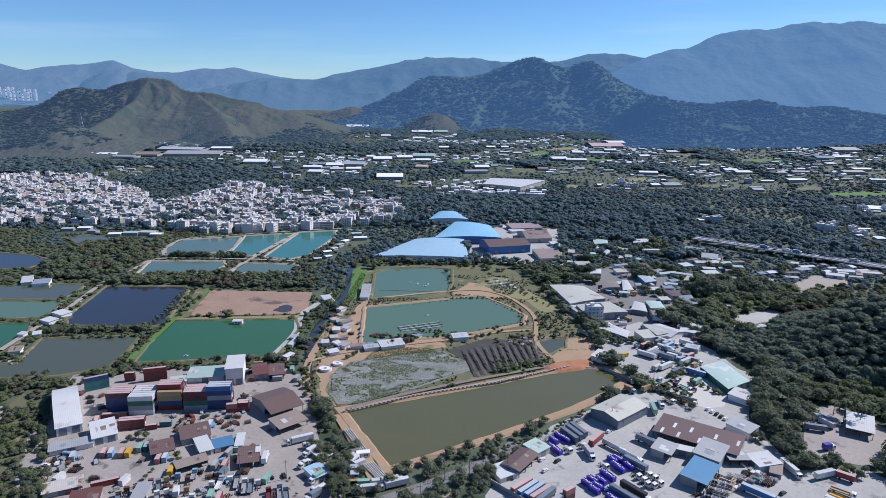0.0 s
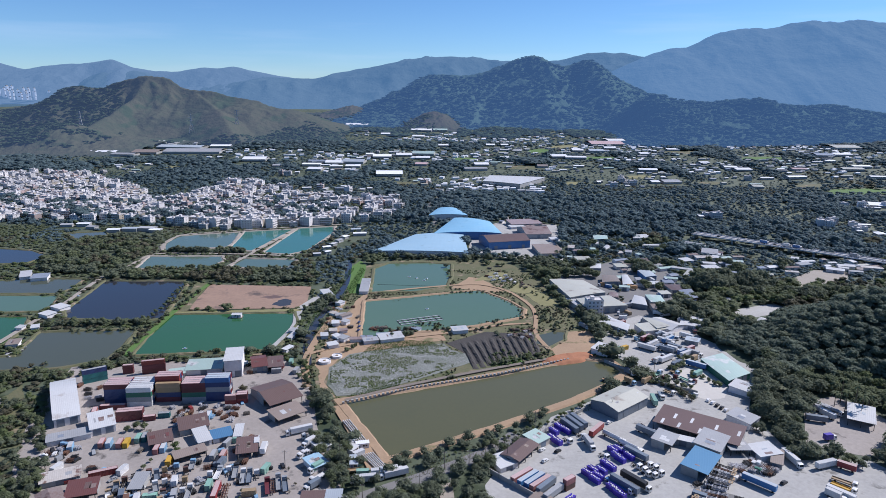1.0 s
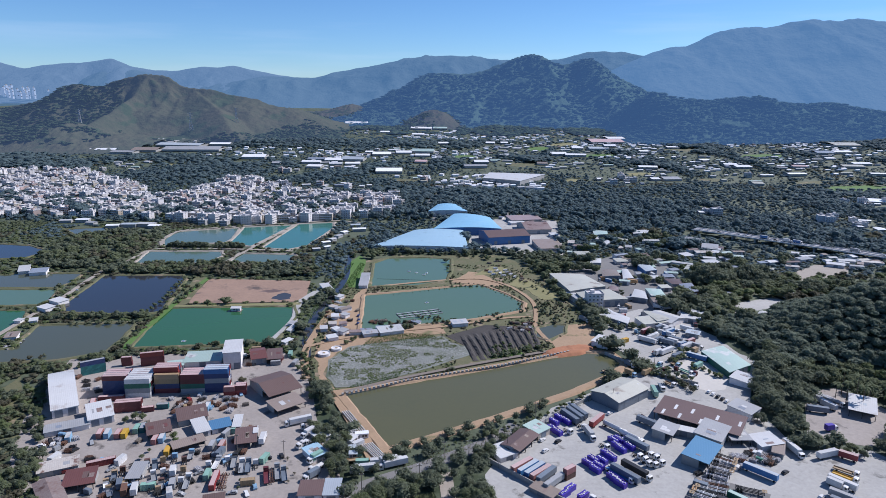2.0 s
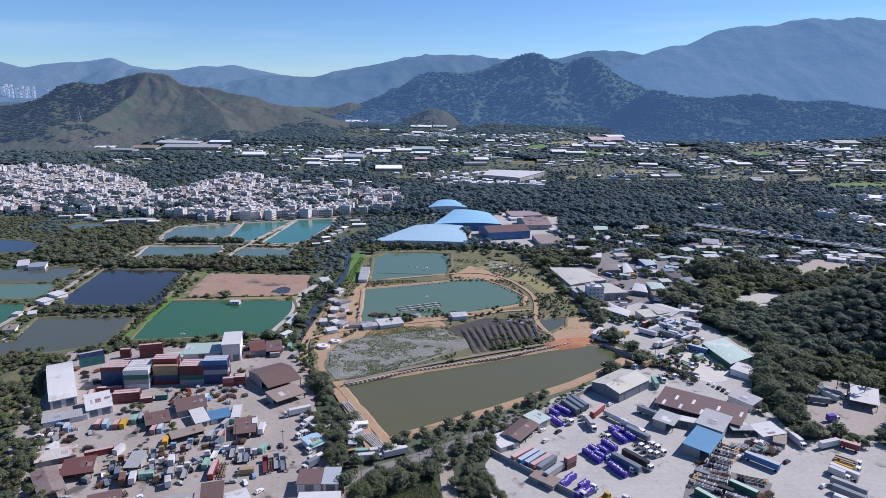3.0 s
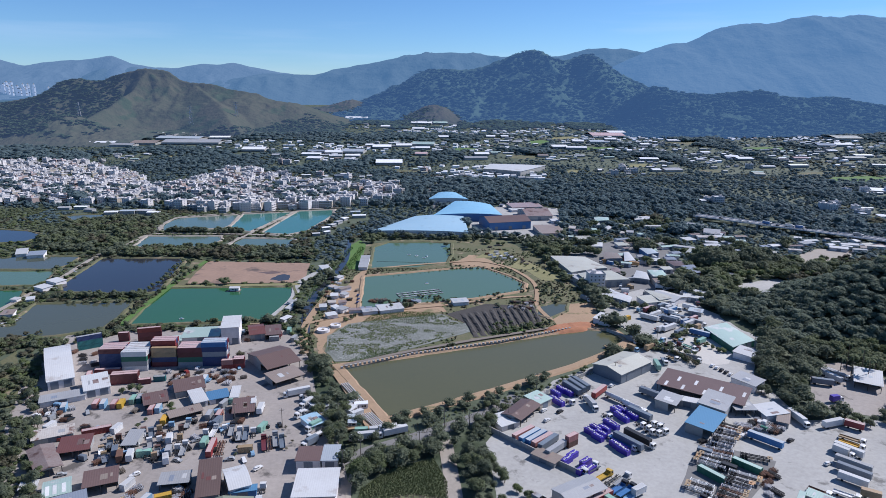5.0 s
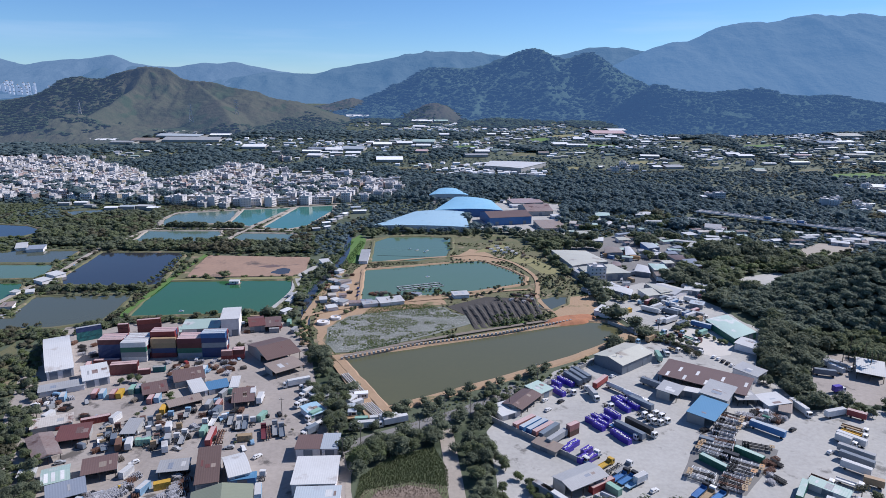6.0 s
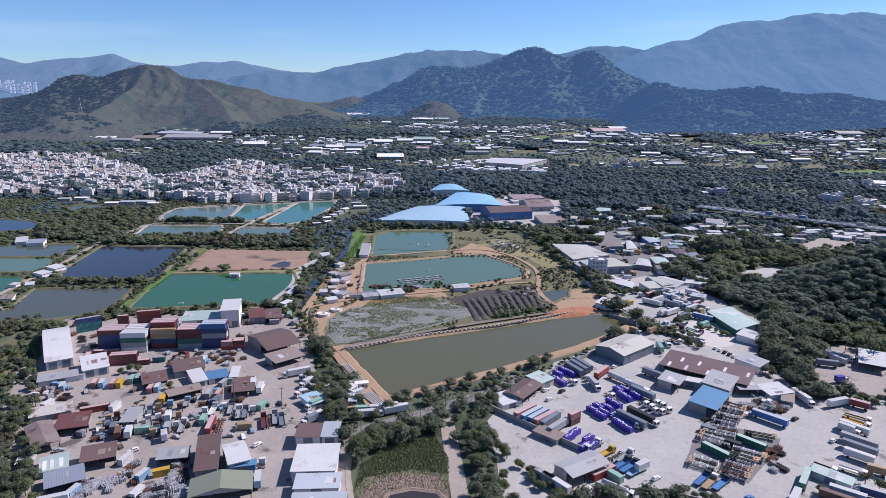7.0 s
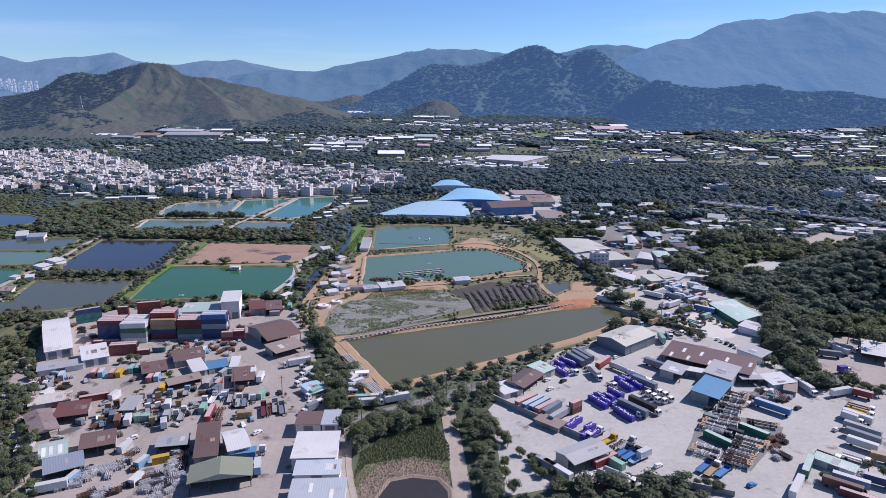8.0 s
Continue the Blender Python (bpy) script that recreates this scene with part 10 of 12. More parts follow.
def pylon(x, y, h, z):
    """A lattice tower: four legs, bracing, three pairs of arms."""
    v, f = [], []

    def bar(p, q, r):
        p, q = Vector(p), Vector(q)
        d = (q - p).normalized()
        a = d.orthogonal().normalized() * r
        b = d.cross(a).normalized() * r
        k = len(v)
        for c in (p, q):
            v.extend([tuple(c + a), tuple(c + b), tuple(c - a), tuple(c - b)])
        f.extend([(k + i, k + (i + 1) % 4, k + 4 + (i + 1) % 4, k + 4 + i) for i in range(4)])

    def half(u):
        return h * (0.11 * (1 - u) ** 1.6 + 0.012)

    corners = ((-1, -1), (1, -1), (1, 1), (-1, 1))
    lv = [0, 0.2, 0.38, 0.54, 0.68, 0.8, 0.9, 1.0]
    for a, b in zip(lv, lv[1:]):
        for (cx, cy), (dx, dy) in zip(corners, corners[1:] + corners[:1]):
            bar((cx * half(a), cy * half(a), a * h), (cx * half(b), cy * half(b), b * h), 0.7)
            bar((cx * half(a), cy * half(a), a * h), (dx * half(b), dy * half(b), b * h), 0.4)
            bar((dx * half(a), dy * half(a), a * h), (cx * half(b), cy * half(b), b * h), 0.4)
    root = put("pylon", mesh_of("pylon", v, f, M["steel"]), m=at(x, y, 20, z))
    v, f = [], []
    for u in (0.66, 0.8, 0.93):
        for s in (-1, 1):
            bar((0, 0, u * h + 1), (s * h * 0.16, 0, u * h), 0.35)
            bar((0, 0, u * h - 2), (s * h * 0.16, 0, u * h), 0.3)
    put("cross_arms", mesh_of("cross_arms", v, f, M["steel"]), root)
    return tagged(root, "steel lattice power pylon on the hillside", "pylon", "pylons")


for x, y, h in ((-1021, 1860, 57), (-748, 1959, 54), (-631, 2020, 44)):
    pylon(x, y, h, max(relief("hill_grassy", x, y), float(valley(x, y))) - float(valley(x, y)) - 0.5)

# ---------------------------------------------------------------- works round the ponds
def water_hut(x, y, rot, w=7.0, d=4.5):
    root = tagged(put("pond_hut", boxes("pond_hut", [(-w / 2, -d / 2, 0.3, w / 2, d / 2, 2.7)], M["wall_white"]), m=at(x, y, rot, 0.15)), "small white feed hut standing in the pond", "hut")
    put("roof", roof_shell("roof", w, d, [(0, 2.75), (0.5, 3.4), (1, 2.75)], M["roof_white"]), root)
    put("deck", boxes("deck", [(-w / 2 - 1, -d / 2 - 1.2, 0.1, w / 2 + 1, d / 2 + 0.6, 0.3)], M["timber"]), root)
    put("window", boxes("window", [(-1.6, -d / 2 - 0.05, 1.3, -0.4, -d / 2 + 0.05, 2.2)], M["glass"]), root)
    put("door", boxes("door", [(0.6, -d / 2 - 0.05, 0.35, 1.6, -d / 2 + 0.05, 2.4)], M["slate"]), root)
    return root


water_hut(-164.0, 494.0, 3)


raft(-17.3, 490.9, 22, 8)


def aerator(x, y, rot):
    root = tagged(put("aerator", boxes("aerator", [(-1.6, -0.9, 0.05, 1.6, -0.5, 0.4), (-1.6, 0.5, 0.05, 1.6, 0.9, 0.4)], M["white"]), m=at(x, y, rot, 0.15)), "white floating pond aerator", "aerator", "pond aerators")
    put("motor", boxes("motor", [(-0.5, -0.5, 0.4, 0.5, 0.5, 1.0)], M["sky"]), root)
    put("paddle", boxes("paddle", [(-1.4, -0.1, 0.35, 1.4, 0.1, 0.55), (-1.2, -0.4, 0.4, -0.9, 0.4, 0.5), (0.9, -0.4, 0.4, 1.2, 0.4, 0.5)], M["white"]), root)
    return root


for x, y, r in ((-180.4, 427.7, 10), (-17.1, 601.9, 0), (-32.1, 613.0, 20), (-14.8, 608.0, 80), (-12.3, 518.0, 30), (-24.7, 609.3, 45), (-318.2, 542.7, 10), (-376.2, 518.0, 0)):
    aerator(x, y, r)
strut = boxes("float_line", [(-0.25, -0.25, 0.1, 0.25, 0.25, 0.4)], M["black"])
line = tagged(put("net_float_line", boxes("net_float_line", [(-34, -0.05, 0.1, 34, 0.05, 0.2)], M["black"]), m=at(-27, 585, -4, 0.15)), "dark net line with floats across the pond", "net line")
for i in range(24):
    put("float", strut, line, m=pose(-33 + i * 2.9, 0, 0))


def heap(x, y, rot, length, i):
    """One ridge of dug soil, uneven along its back."""
    rng = random.Random(i)
    v, f = [], []
    n = 14
    for k in range(n + 1):
        px = -length / 2 + length * k / n
        e = min(1.0, 4 * min(k, n - k) / n + 0.1)
        for q, (yy, zz) in enumerate(((-2.0, 0), (-1.1, 0.8), (0, 1.25), (1.1, 0.8), (2.0, 0))):
            v.append((px, yy + rng.uniform(-0.25, 0.25), zz * e * rng.uniform(0.75, 1.2)))
        if k:
            b = (k - 1) * 5
            f += [(b + q, b + 5 + q, b + 6 + q, b + 1 + q) for q in range(4)]
    return tagged(put("soil_ridge", mesh_of("soil_ridge", v, f, M["black_soil"]), m=at(x, y, rot, 0.12)), "ridge of dark wet soil in the drained pond", "soil ridge", "soil ridges")


A0, A1, B0, B1 = Vector((14.8, 446.5)), Vector((23.4, 397.1)), Vector((66.6, 472.4)), Vector((69.1, 421.8))
for i in range(11):
    u = i / 10
    p, q = A0.lerp(B0, u), A1.lerp(B1, u)
    c, dd = (p + q) / 2, q - p
    heap(round(c.x, 1), round(c.y, 1), round(math.degrees(math.atan2(dd.y, dd.x)) + math.sin(i) * 2, 1), round(dd.length * 0.92, 1), i)

# boarded walk with posts along the dam of the olive pond
WALK = (Vector((-56.7, 349.0)), Vector((-17.3, 370.0)), Vector((37.0, 391.0)), Vector((88.8, 416.9)))
post_me = boxes("walk_post", [(-0.6, -0.5, 0.0, 0.6, 0.5, 1.2), (-0.7, -0.6, 1.2, 0.7, 0.6, 1.35)], M["wall_grey"])
dam = tagged(put("dam_posts", None, m=pose(0, 0, 0.9)), "row of pale concrete blocks along the pond dam", "blocks")
for a, b in zip(WALK, WALK[1:]):
    n = int((b - a).length / 2.7)
    for i in range(n):
        p = a.lerp(b, i / n)
        put("block", post_me, dam, m=pose(p.x, p.y - 2.2, 0, 0, 0, math.degrees(math.atan2((b - a).y, (b - a).x))))


def pipe_run(x0, y0, x1, y1, z):
    """A long pale pipe lying on the bank, on sleepers."""
    L = math.hypot(x1 - x0, y1 - y0)
    v, f = [], []
    for px in (-L / 2, L / 2):
        v += [(px, math.cos(i * math.pi / 4) * 0.3, 0.45 + math.sin(i * math.pi / 4) * 0.3) for i in range(8)]
    f = [(i, (i + 1) % 8, 8 + (i + 1) % 8, 8 + i) for i in range(8)] + [tuple(range(7, -1, -1)), tuple(range(8, 16))]
    root = put("pipe", mesh_of("pipe", v, f, M["roof_white"], False), m=pose((x0 + x1) / 2, (y0 + y1) / 2, z, 0, 0, math.degrees(math.atan2(y1 - y0, x1 - x0))))
    sl = cached("sleeper", lambda: boxes("sleeper", [(-0.15, -0.5, 0, 0.15, 0.5, 0.18)], M["timber"]))
    for k in range(int(L / 6)):
        put("sleeper", sl, root, m=pose(-L / 2 + 3 + k * 6, 0, 0))
    return tagged(root, "long pale blue-grey pipe laid on the earth bank", "pipe", "pipes on the bank")


for i in range(4):
    pipe_run(-53.8 + i * 1.0, 326.5 + i * 0.5, -41.2 + i * 1.0, 303.6 + i * 0.5, 0.75)
for i in range(6):
    pipe_run(-39.2 + i * 1.0, 292.7 + i * 0.4, -31.0 + i * 1.1, 280.6 + i * 0.1, 0.75)


def site_cabin(x, y, rot, w, d, h, roof):
    """A small prefabricated cabin with a door, windows and an overhanging sheet roof."""
    root = put("site_cabin", boxes("site_cabin", [(-w / 2, -d / 2, 0, w / 2, d / 2, h)], M["wall_white"]), m=pose(x, y, 0.72, 0, 0, rot))
    put("roof", roof_shell("roof", w, d, [(0, h + 0.02), (1, h + 0.2)], M["roof_" + roof], 0.25, 0.1), root)
    put("door", boxes("door", [(-0.45, -0.04, 0, 0.45, 0.03, 2.0)], M["slate"]), root, m=pose(-w / 4, -d / 2, 0))
    for k in (0.1, 0.3):
        put("window", boxes("window", [(-0.5, -0.04, 0.9, 0.5, 0.03, 1.8)], M["glass"]), root, m=pose(w * k, -d / 2, 0))
    return tagged(root, "small white site cabin beside the pipes on the bank", "cabin", "site cabins")


for x, y, rot, w, d, h, roof in ((-39.9, 300.4, 12, 6.5, 2.6, 2.7, "bright"), (-45.2, 303.2, 60, 3.6, 2.6, 2.5, "white"), (-43.9, 295.5, 62, 6.0, 2.6, 2.5, "white"),
                                 (-43.0, 287.6, 8, 3.4, 2.6, 2.4, "ice"), (-41.8, 282.2, 5, 3.8, 2.8, 2.4, "ice")):
    site_cabin(x, y, rot, w, d, h, roof)
truck(-23.0, 277.8, 14, "white", "white", 11.0, "box")
truck(-29.6, 275.6, 10, "white", "white", 6.5, "box")
container(-36.8, 276.4, 5, "mint", 6.06)


def tank(x, y, r, h):
    v, f = [], []
    for rr, z in ((r, 0), (r, h), (r - 0.25, h), (r - 0.25, h - 0.5), (0.9, h - 0.3), (0.0, h - 0.3)):
        v += [(math.cos(i * math.pi / 12) * rr, math.sin(i * math.pi / 12) * rr, z) for i in range(24)]
    for k in range(5):
        f += [(k * 24 + i, k * 24 + (i + 1) % 24, k * 24 + 24 + (i + 1) % 24, k * 24 + 24 + i) for i in range(24)]
    root = put("round_tank", mesh_of("round_tank", v, f, M["wall_white"]), m=pose(x, y, 0.12))
    put("hatch", boxes("hatch", [(-0.8, -0.8, h - 0.3, 0.8, 0.8, h)], M["tan"]), root)
    return tagged(root, "low round white tank on bare earth", "tank", "round tanks")


tank(-78.3, 407.0, 4.2, 1.8)
tank(-71.5, 416.2, 3.6, 1.6)

# motorway: piers, parapets, lane lines
MWAY = ((318.0, 806.4), (320.3, 804.4), (355.5, 775.6), (402.9, 734.4), (445.8, 697.2), (471.8, 672.6), (545.0, 606.0))
mroot = tagged(put("viaduct", None, m=pose(0, 0, 0)), "concrete supports and railings of the raised motorway", "viaduct")
pier = boxes("pier", [(-1.0, -6, 0, 1.0, 6, 4.7), (-1.3, -9, 4.7, 1.3, 9, 5.25)], M["wall_grey"])
for (x0, y0), (x1, y1) in zip(MWAY, MWAY[1:]):
    L = math.hypot(x1 - x0, y1 - y0)
    r = math.degrees(math.atan2(y1 - y0, x1 - x0))
    for k in range(int(L / 26)):
        put("pier", pier, mroot, m=pose(x0 + (x1 - x0) * k * 26 / L, y0 + (y1 - y0) * k * 26 / L, 0, 0, 0, r))
    put("parapet", boxes("parapet", [(0, s * 8.4 - 0.2, 5.5, L, s * 8.4 + 0.2, 6.6) for s in (-1, 1)] + [(0, -0.3, 5.5, L, 0.3, 6.4)], M["wall_white"]), mroot, m=pose(x0, y0, 0, 0, 0, r))
rw = random.Random(9)
for i in range(12):
    u = 1 + rw.random() * 4.6
    k = int(u)
    (x0, y0), (x1, y1) = MWAY[k], MWAY[k + 1]
    r = math.degrees(math.atan2(y1 - y0, x1 - x0))
    px, py = x0 + (x1 - x0) * (u - k), y0 + (y1 - y0) * (u - k)
    ob = truck(round(px, 1), round(py, 1), round(r, 1), rw.choice(("white", "blue", "grey")), "white", 10, "box") if i % 3 == 0 else car(round(px, 1), round(py, 1), round(r, 1), rw.choice(("white", "grey", "black")))
    ob.location.z = 5.55

# ---------------------------------------------------------------- single trees and hedgerows
tree_row(-13.9, 282.4, 22.0, 303.0, 16, 1.9, ('light', 'dry'), 1, 1.0)
tree_row(22.0, 303.0, 66.9, 332.7, 18, 2.3, ('light', 'broad'), 2, 1.2)
tree_row(67.2, 334.3, 106.9, 367.8, 14, 2.9, ('broad', 'light'), 3, 1.5)
tree_row(15.3, 280.2, 26.6, 289.3, 7, 5.8, ('broad', 'dark'), 4, 2.0)
tree_row(17.6, 301.6, 30.7, 305.2, 5, 5.0, ('broad', 'dark'), 5, 2.0)
tree_row(-72.7, 351.8, -46.1, 287.5, 16, 5.8, ('broad', 'dark'), 6, 4)
tree_row(-65.1, 313.0, -44.5, 265.2, 16, 6.5, ('dark', 'broad'), 7, 4)
tree_row(-90.7, 389.3, -69.5, 335.3, 12, 5.0, ('dark', 'broad', 'dry'), 8, 3)
tree_row(-91.7, 411.3, -82.2, 374.4, 5, 4.3, ('light', 'broad'), 9, 2.0)
tree_row(-55.0, 281.4, -45.8, 265.1, 6, 6.5, ('broad', 'dark'), 10, 2.0)
tree_row(-94.2, 423.1, -109.2, 455.2, 5, 3.6, ('broad', 'dry'), 11, 2.0)
tree_row(-34.5, 238.0, -21.0, 248.5, 8, 8.6, ('broad', 'light'), 12, 3)
tree_row(-33.3, 245.9, -20.0, 258.1, 8, 7.9, ('broad', 'dark'), 13, 4)
tree_row(-23.8, 246.1, -2.9, 263.5, 9, 7.2, ('broad', 'dark'), 14, 3)
tree_row(-42.1, 257.6, -35.1, 260.3, 3, 3.6, ('broad', 'dark'), 15, 2.0)
tree_row(14.6, 263.9, 16.2, 204.4, 14, 6.5, ('dark', 'broad'), 16, 4)
tree_row(19.5, 261.5, 24.7, 234.1, 9, 5.8, ('broad', 'dark'), 17, 3)
tree_row(21.8, 226.0, 24.2, 204.5, 8, 5.8, ('dark', 'broad'), 18, 4)
tree_row(17.6, 211.2, 19.7, 198.1, 5, 5.8, ('broad', 'dark'), 19, 2.0)
tree_row(30.3, 234.2, 38.8, 222.5, 6, 4.3, ('light', 'broad'), 20, 2.0)
tree_row(36.7, 222.5, 47.0, 208.3, 9, 4.3, ('light', 'dry', 'broad'), 21, 2.0)
tree_row(86.3, 216.0, 103.8, 207.7, 10, 3.6, ('dark', 'broad'), 22, 2.0)
tree_row(69.4, 215.7, 83.9, 209.0, 6, 2.9, ('dry', 'broad'), 23, 2.0)
tree_row(32.0, 289.4, 32.4, 308.6, 3, 4.3, ('broad', 'dark'), 24, 2.0)
tree_row(173.1, 322.8, 188.6, 312.7, 8, 5.8, ('broad', 'dark'), 25, 4)
tree_row(190.6, 359.4, 193.3, 327.0, 12, 6.5, ('dark', 'broad'), 26, 5)
tree_row(184.3, 299.4, 212.5, 287.8, 16, 5.0, ('broad', 'dark'), 27, 4)
tree_row(179.2, 342.2, 199.5, 351.0, 6, 5.8, ('broad', 'dark'), 28, 2.0)
tree_row(132.4, 396.3, 155.8, 372.0, 14, 4.3, ('broad', 'dark'), 29, 3)
tree_row(152.6, 402.3, 175.1, 377.4, 10, 4.3, ('broad', 'light'), 30, 3)
tree_row(99.6, 365.7, 113.7, 380.4, 5, 4.3, ('broad', 'dark'), 31, 2.0)
tree_row(150.7, 396.9, 170.1, 419.9, 5, 5.0, ('broad', 'dark'), 32, 2.0)
tree_row(-160.3, 211.2, -170.3, 238.5, 10, 6.5, ('dark', 'broad', 'light'), 33, 5)
tree_row(-185.3, 247.2, -195.3, 278.0, 10, 6.5, ('dark', 'broad'), 34, 5)
tree_row(-148.6, 195.0, -156.6, 218.6, 9, 6.5, ('dark', 'broad'), 35, 4)
tree_row(-210.7, 302.4, -233.1, 355.9, 8, 5.0, ('dark', 'broad'), 36, 3)
tree_row(-216.5, 316.1, -187.5, 278.2, 7, 4.3, ('dark', 'broad'), 37, 3)
tree_row(-249.3, 374.2, -227.6, 385.0, 10, 4.3, ('dark', 'broad'), 38, 2.0)
tree_row(-272.7, 383.6, -261.5, 400.0, 6, 4.3, ('dark', 'dry'), 39, 2.0)
tree_row(-166.6, 313.8, -159.5, 317.6, 3, 4.3, ('dry', 'broad'), 40, 2.0)
tree_row(-134.2, 294.6, -132.1, 299.1, 2, 4.3, ('light',), 41, 2.0)
tree_row(-118.5, 350.4, -120.7, 368.5, 3, 4.3, ('dry',), 42, 2.0)
tree_row(-90.9, 256.5, -91.3, 261.5, 2, 2.9, ('broad',), 43, 2.0)
tree_row(-67.1, 257.0, -71.7, 281.0, 4, 2.5, ('dry',), 44, 2.0)
tree_row(-140.6, 279.3, -141.1, 285.2, 2, 3.6, ('broad', 'dark'), 45, 2.0)
tree_row(-266.4, 368.8, -234.6, 384.8, 12, 3.6, ('dark', 'broad'), 46, 2)
tree_row(-234.5, 397.6, -196.5, 402.1, 10, 4.3, ('dark', 'broad'), 47, 2)
tree_row(-185.6, 402.5, -175.6, 414.3, 5, 5.0, ('broad', 'dark'), 48, 2.0)
tree_row(-166.6, 420.6, -150.3, 423.6, 5, 4.3, ('broad', 'dark'), 49, 2.0)
tree_row(-136.2, 421.6, -99.4, 429.1, 8, 3.6, ('broad', 'dry'), 50, 2.0)
tree_row(-302.8, 470.3, -228.3, 476.3, 34, 6.2, ('dark', 'broad'), 51, 2.5)
tree_row(-276.5, 457.8, -222.5, 465.2, 14, 3.6, ('dark', 'broad'), 52, 2)
tree_row(-229.9, 476.9, -238.4, 579.1, 14, 4.0, ('dark', 'broad'), 53, 2)
tree_row(-221.1, 417.6, -220.2, 496.3, 12, 2.9, ('dark', 'light'), 54, 1.5)
tree_row(-225.6, 403.5, -211.5, 417.8, 8, 4.3, ('dark', 'dry'), 55, 2.0)
tree_row(-324.2, 603.1, -246.7, 600.5, 22, 4.7, ('dark', 'broad'), 56, 3)
tree_row(-247.4, 602.3, -121.4, 599.7, 34, 4.7, ('dark', 'broad'), 57, 3)
tree_row(-309.9, 619.2, -143.3, 625.9, 34, 4.3, ('broad', 'dark'), 58, 3)
tree_row(-381.1, 616.4, -333.9, 622.3, 12, 5.0, ('dark', 'broad'), 59, 4)
tree_row(-306.0, 702.2, -257.4, 701.9, 13, 9.0, ('dark',), 60, 1)
tree_row(-252.0, 703.5, -226.0, 705.0, 6, 8.0, ('dark', 'broad'), 160, 1)
tree_row(-287.0, 632.0, -158.0, 635.5, 26, 6.5, ('dark', 'broad'), 161, 2)
tree_row(-218.4, 560.0, -217.6, 505.0, 14, 5.2, ('dark', 'broad'), 162, 2.0)
tree_row(-222.0, 500.0, -219.0, 430.0, 16, 4.4, ('broad', 'dry', 'dark'), 163, 2.0)
tree_row(-38.0, 450.7, -20.0, 459.5, 4, 5.5, ('dark', 'broad'), 164, 1.0)
tree_row(24.3, 468.5, 50.0, 484.0, 5, 3.4, ('dark', 'broad'), 165, 1.0)
tree_row(-68.0, 425.0, -60.0, 437.0, 4, 4.0, ('broad', 'dark'), 166, 1.5)
tree_row(4.0, 381.0, 9.0, 385.5, 2, 4.6, ('dark',), 167, 1.0)
tree_row(40.0, 408.0, 68.0, 427.0, 8, 3.8, ('broad', 'dark', 'light'), 168, 2.0)
tree_row(-250.4, 699.7, -221.3, 701.0, 7, 7.5, ('dark',), 61, 1)
tree_row(-183.3, 695.3, -154.0, 689.3, 7, 3.6, ('broad',), 62, 1)
tree_row(-153.5, 672.8, -130.1, 750.3, 10, 3.6, ('dry', 'broad'), 63, 3)
tree_row(-142.9, 650.9, -107.0, 611.6, 12, 4.3, ('broad', 'dark'), 64, 4)
tree_row(-135.5, 673.6, -115.2, 698.3, 8, 4.3, ('dark', 'broad'), 65, 4)
tree_row(-338.2, 542.4, -339.9, 558.4, 5, 4.3, ('dark',), 66, 2)
tree_row(-322.0, 506.4, -324.9, 527.7, 3, 3.6, ('broad', 'dark'), 67, 2.0)
tree_row(-225.7, 509.6, -238.4, 579.1, 9, 2.9, ('light', 'broad'), 68, 2)
tree_row(-116.0, 411.0, -205.1, 404.0, 16, 3.6, ('dark', 'broad', 'dry'), 69, 2)
tree_row(-121.0, 558.1, -95.7, 543.2, 6, 3.6, ('broad', 'dark'), 70, 2.0)
tree_row(-110.6, 420.6, -105.3, 441.0, 5, 3.6, ('dry', 'broad'), 71, 2.0)
tree_row(-80.3, 694.9, 66.6, 698.9, 46, 5.8, ('dark', 'broad'), 72, 3)
tree_row(-87.3, 675.6, 65.6, 686.9, 20, 4.3, ('dark', 'broad'), 73, 2)
tree_row(-107.9, 652.4, -93.4, 724.8, 12, 5.0, ('broad', 'dark'), 74, 6)
tree_row(-121.1, 780.0, -74.1, 885.0, 16, 4.3, ('light', 'broad'), 75, 8)
tree_row(-65.7, 782.8, -19.7, 907.7, 14, 4.3, ('broad', 'light'), 76, 8)
tree_row(-96.7, 751.9, -68.7, 739.3, 6, 5.0, ('broad', 'dark'), 77, 2.0)
tree_row(-72.8, 653.8, -72.9, 559.8, 5, 2.2, ('light',), 78, 1)
tree_row(3.8, 657.0, 9.0, 588.3, 5, 5.0, ('broad', 'dark'), 79, 2.0)
tree_row(-45.6, 537.3, 34.8, 572.0, 18, 1.4, ('light', 'broad'), 80, 1)
tree_row(39.5, 563.8, 62.1, 533.5, 8, 1.6, ('light', 'dry'), 81, 2)
tree_row(58.6, 548.6, 70.0, 499.1, 9, 2.2, ('dry', 'broad'), 82, 2)
tree_row(-39.7, 464.9, -16.2, 471.5, 4, 4.3, ('dark',), 83, 1)
tree_row(-1.0, 475.5, -5.3, 468.3, 2, 4.3, ('light',), 84, 2.0)
tree_row(40.1, 485.4, 46.4, 491.9, 2, 4.3, ('dark',), 85, 0.5)
tree_row(63.1, 498.8, 103.6, 520.5, 8, 2.9, ('broad', 'dark'), 86, 3)
tree_row(81.5, 499.4, 92.1, 480.8, 8, 4.3, ('dark', 'broad'), 87, 3)
tree_row(38.2, 415.2, 70.7, 425.6, 12, 2.2, ('light', 'broad'), 88, 2)
tree_row(43.0, 404.3, 76.0, 420.9, 10, 2.9, ('broad',), 89, 2)
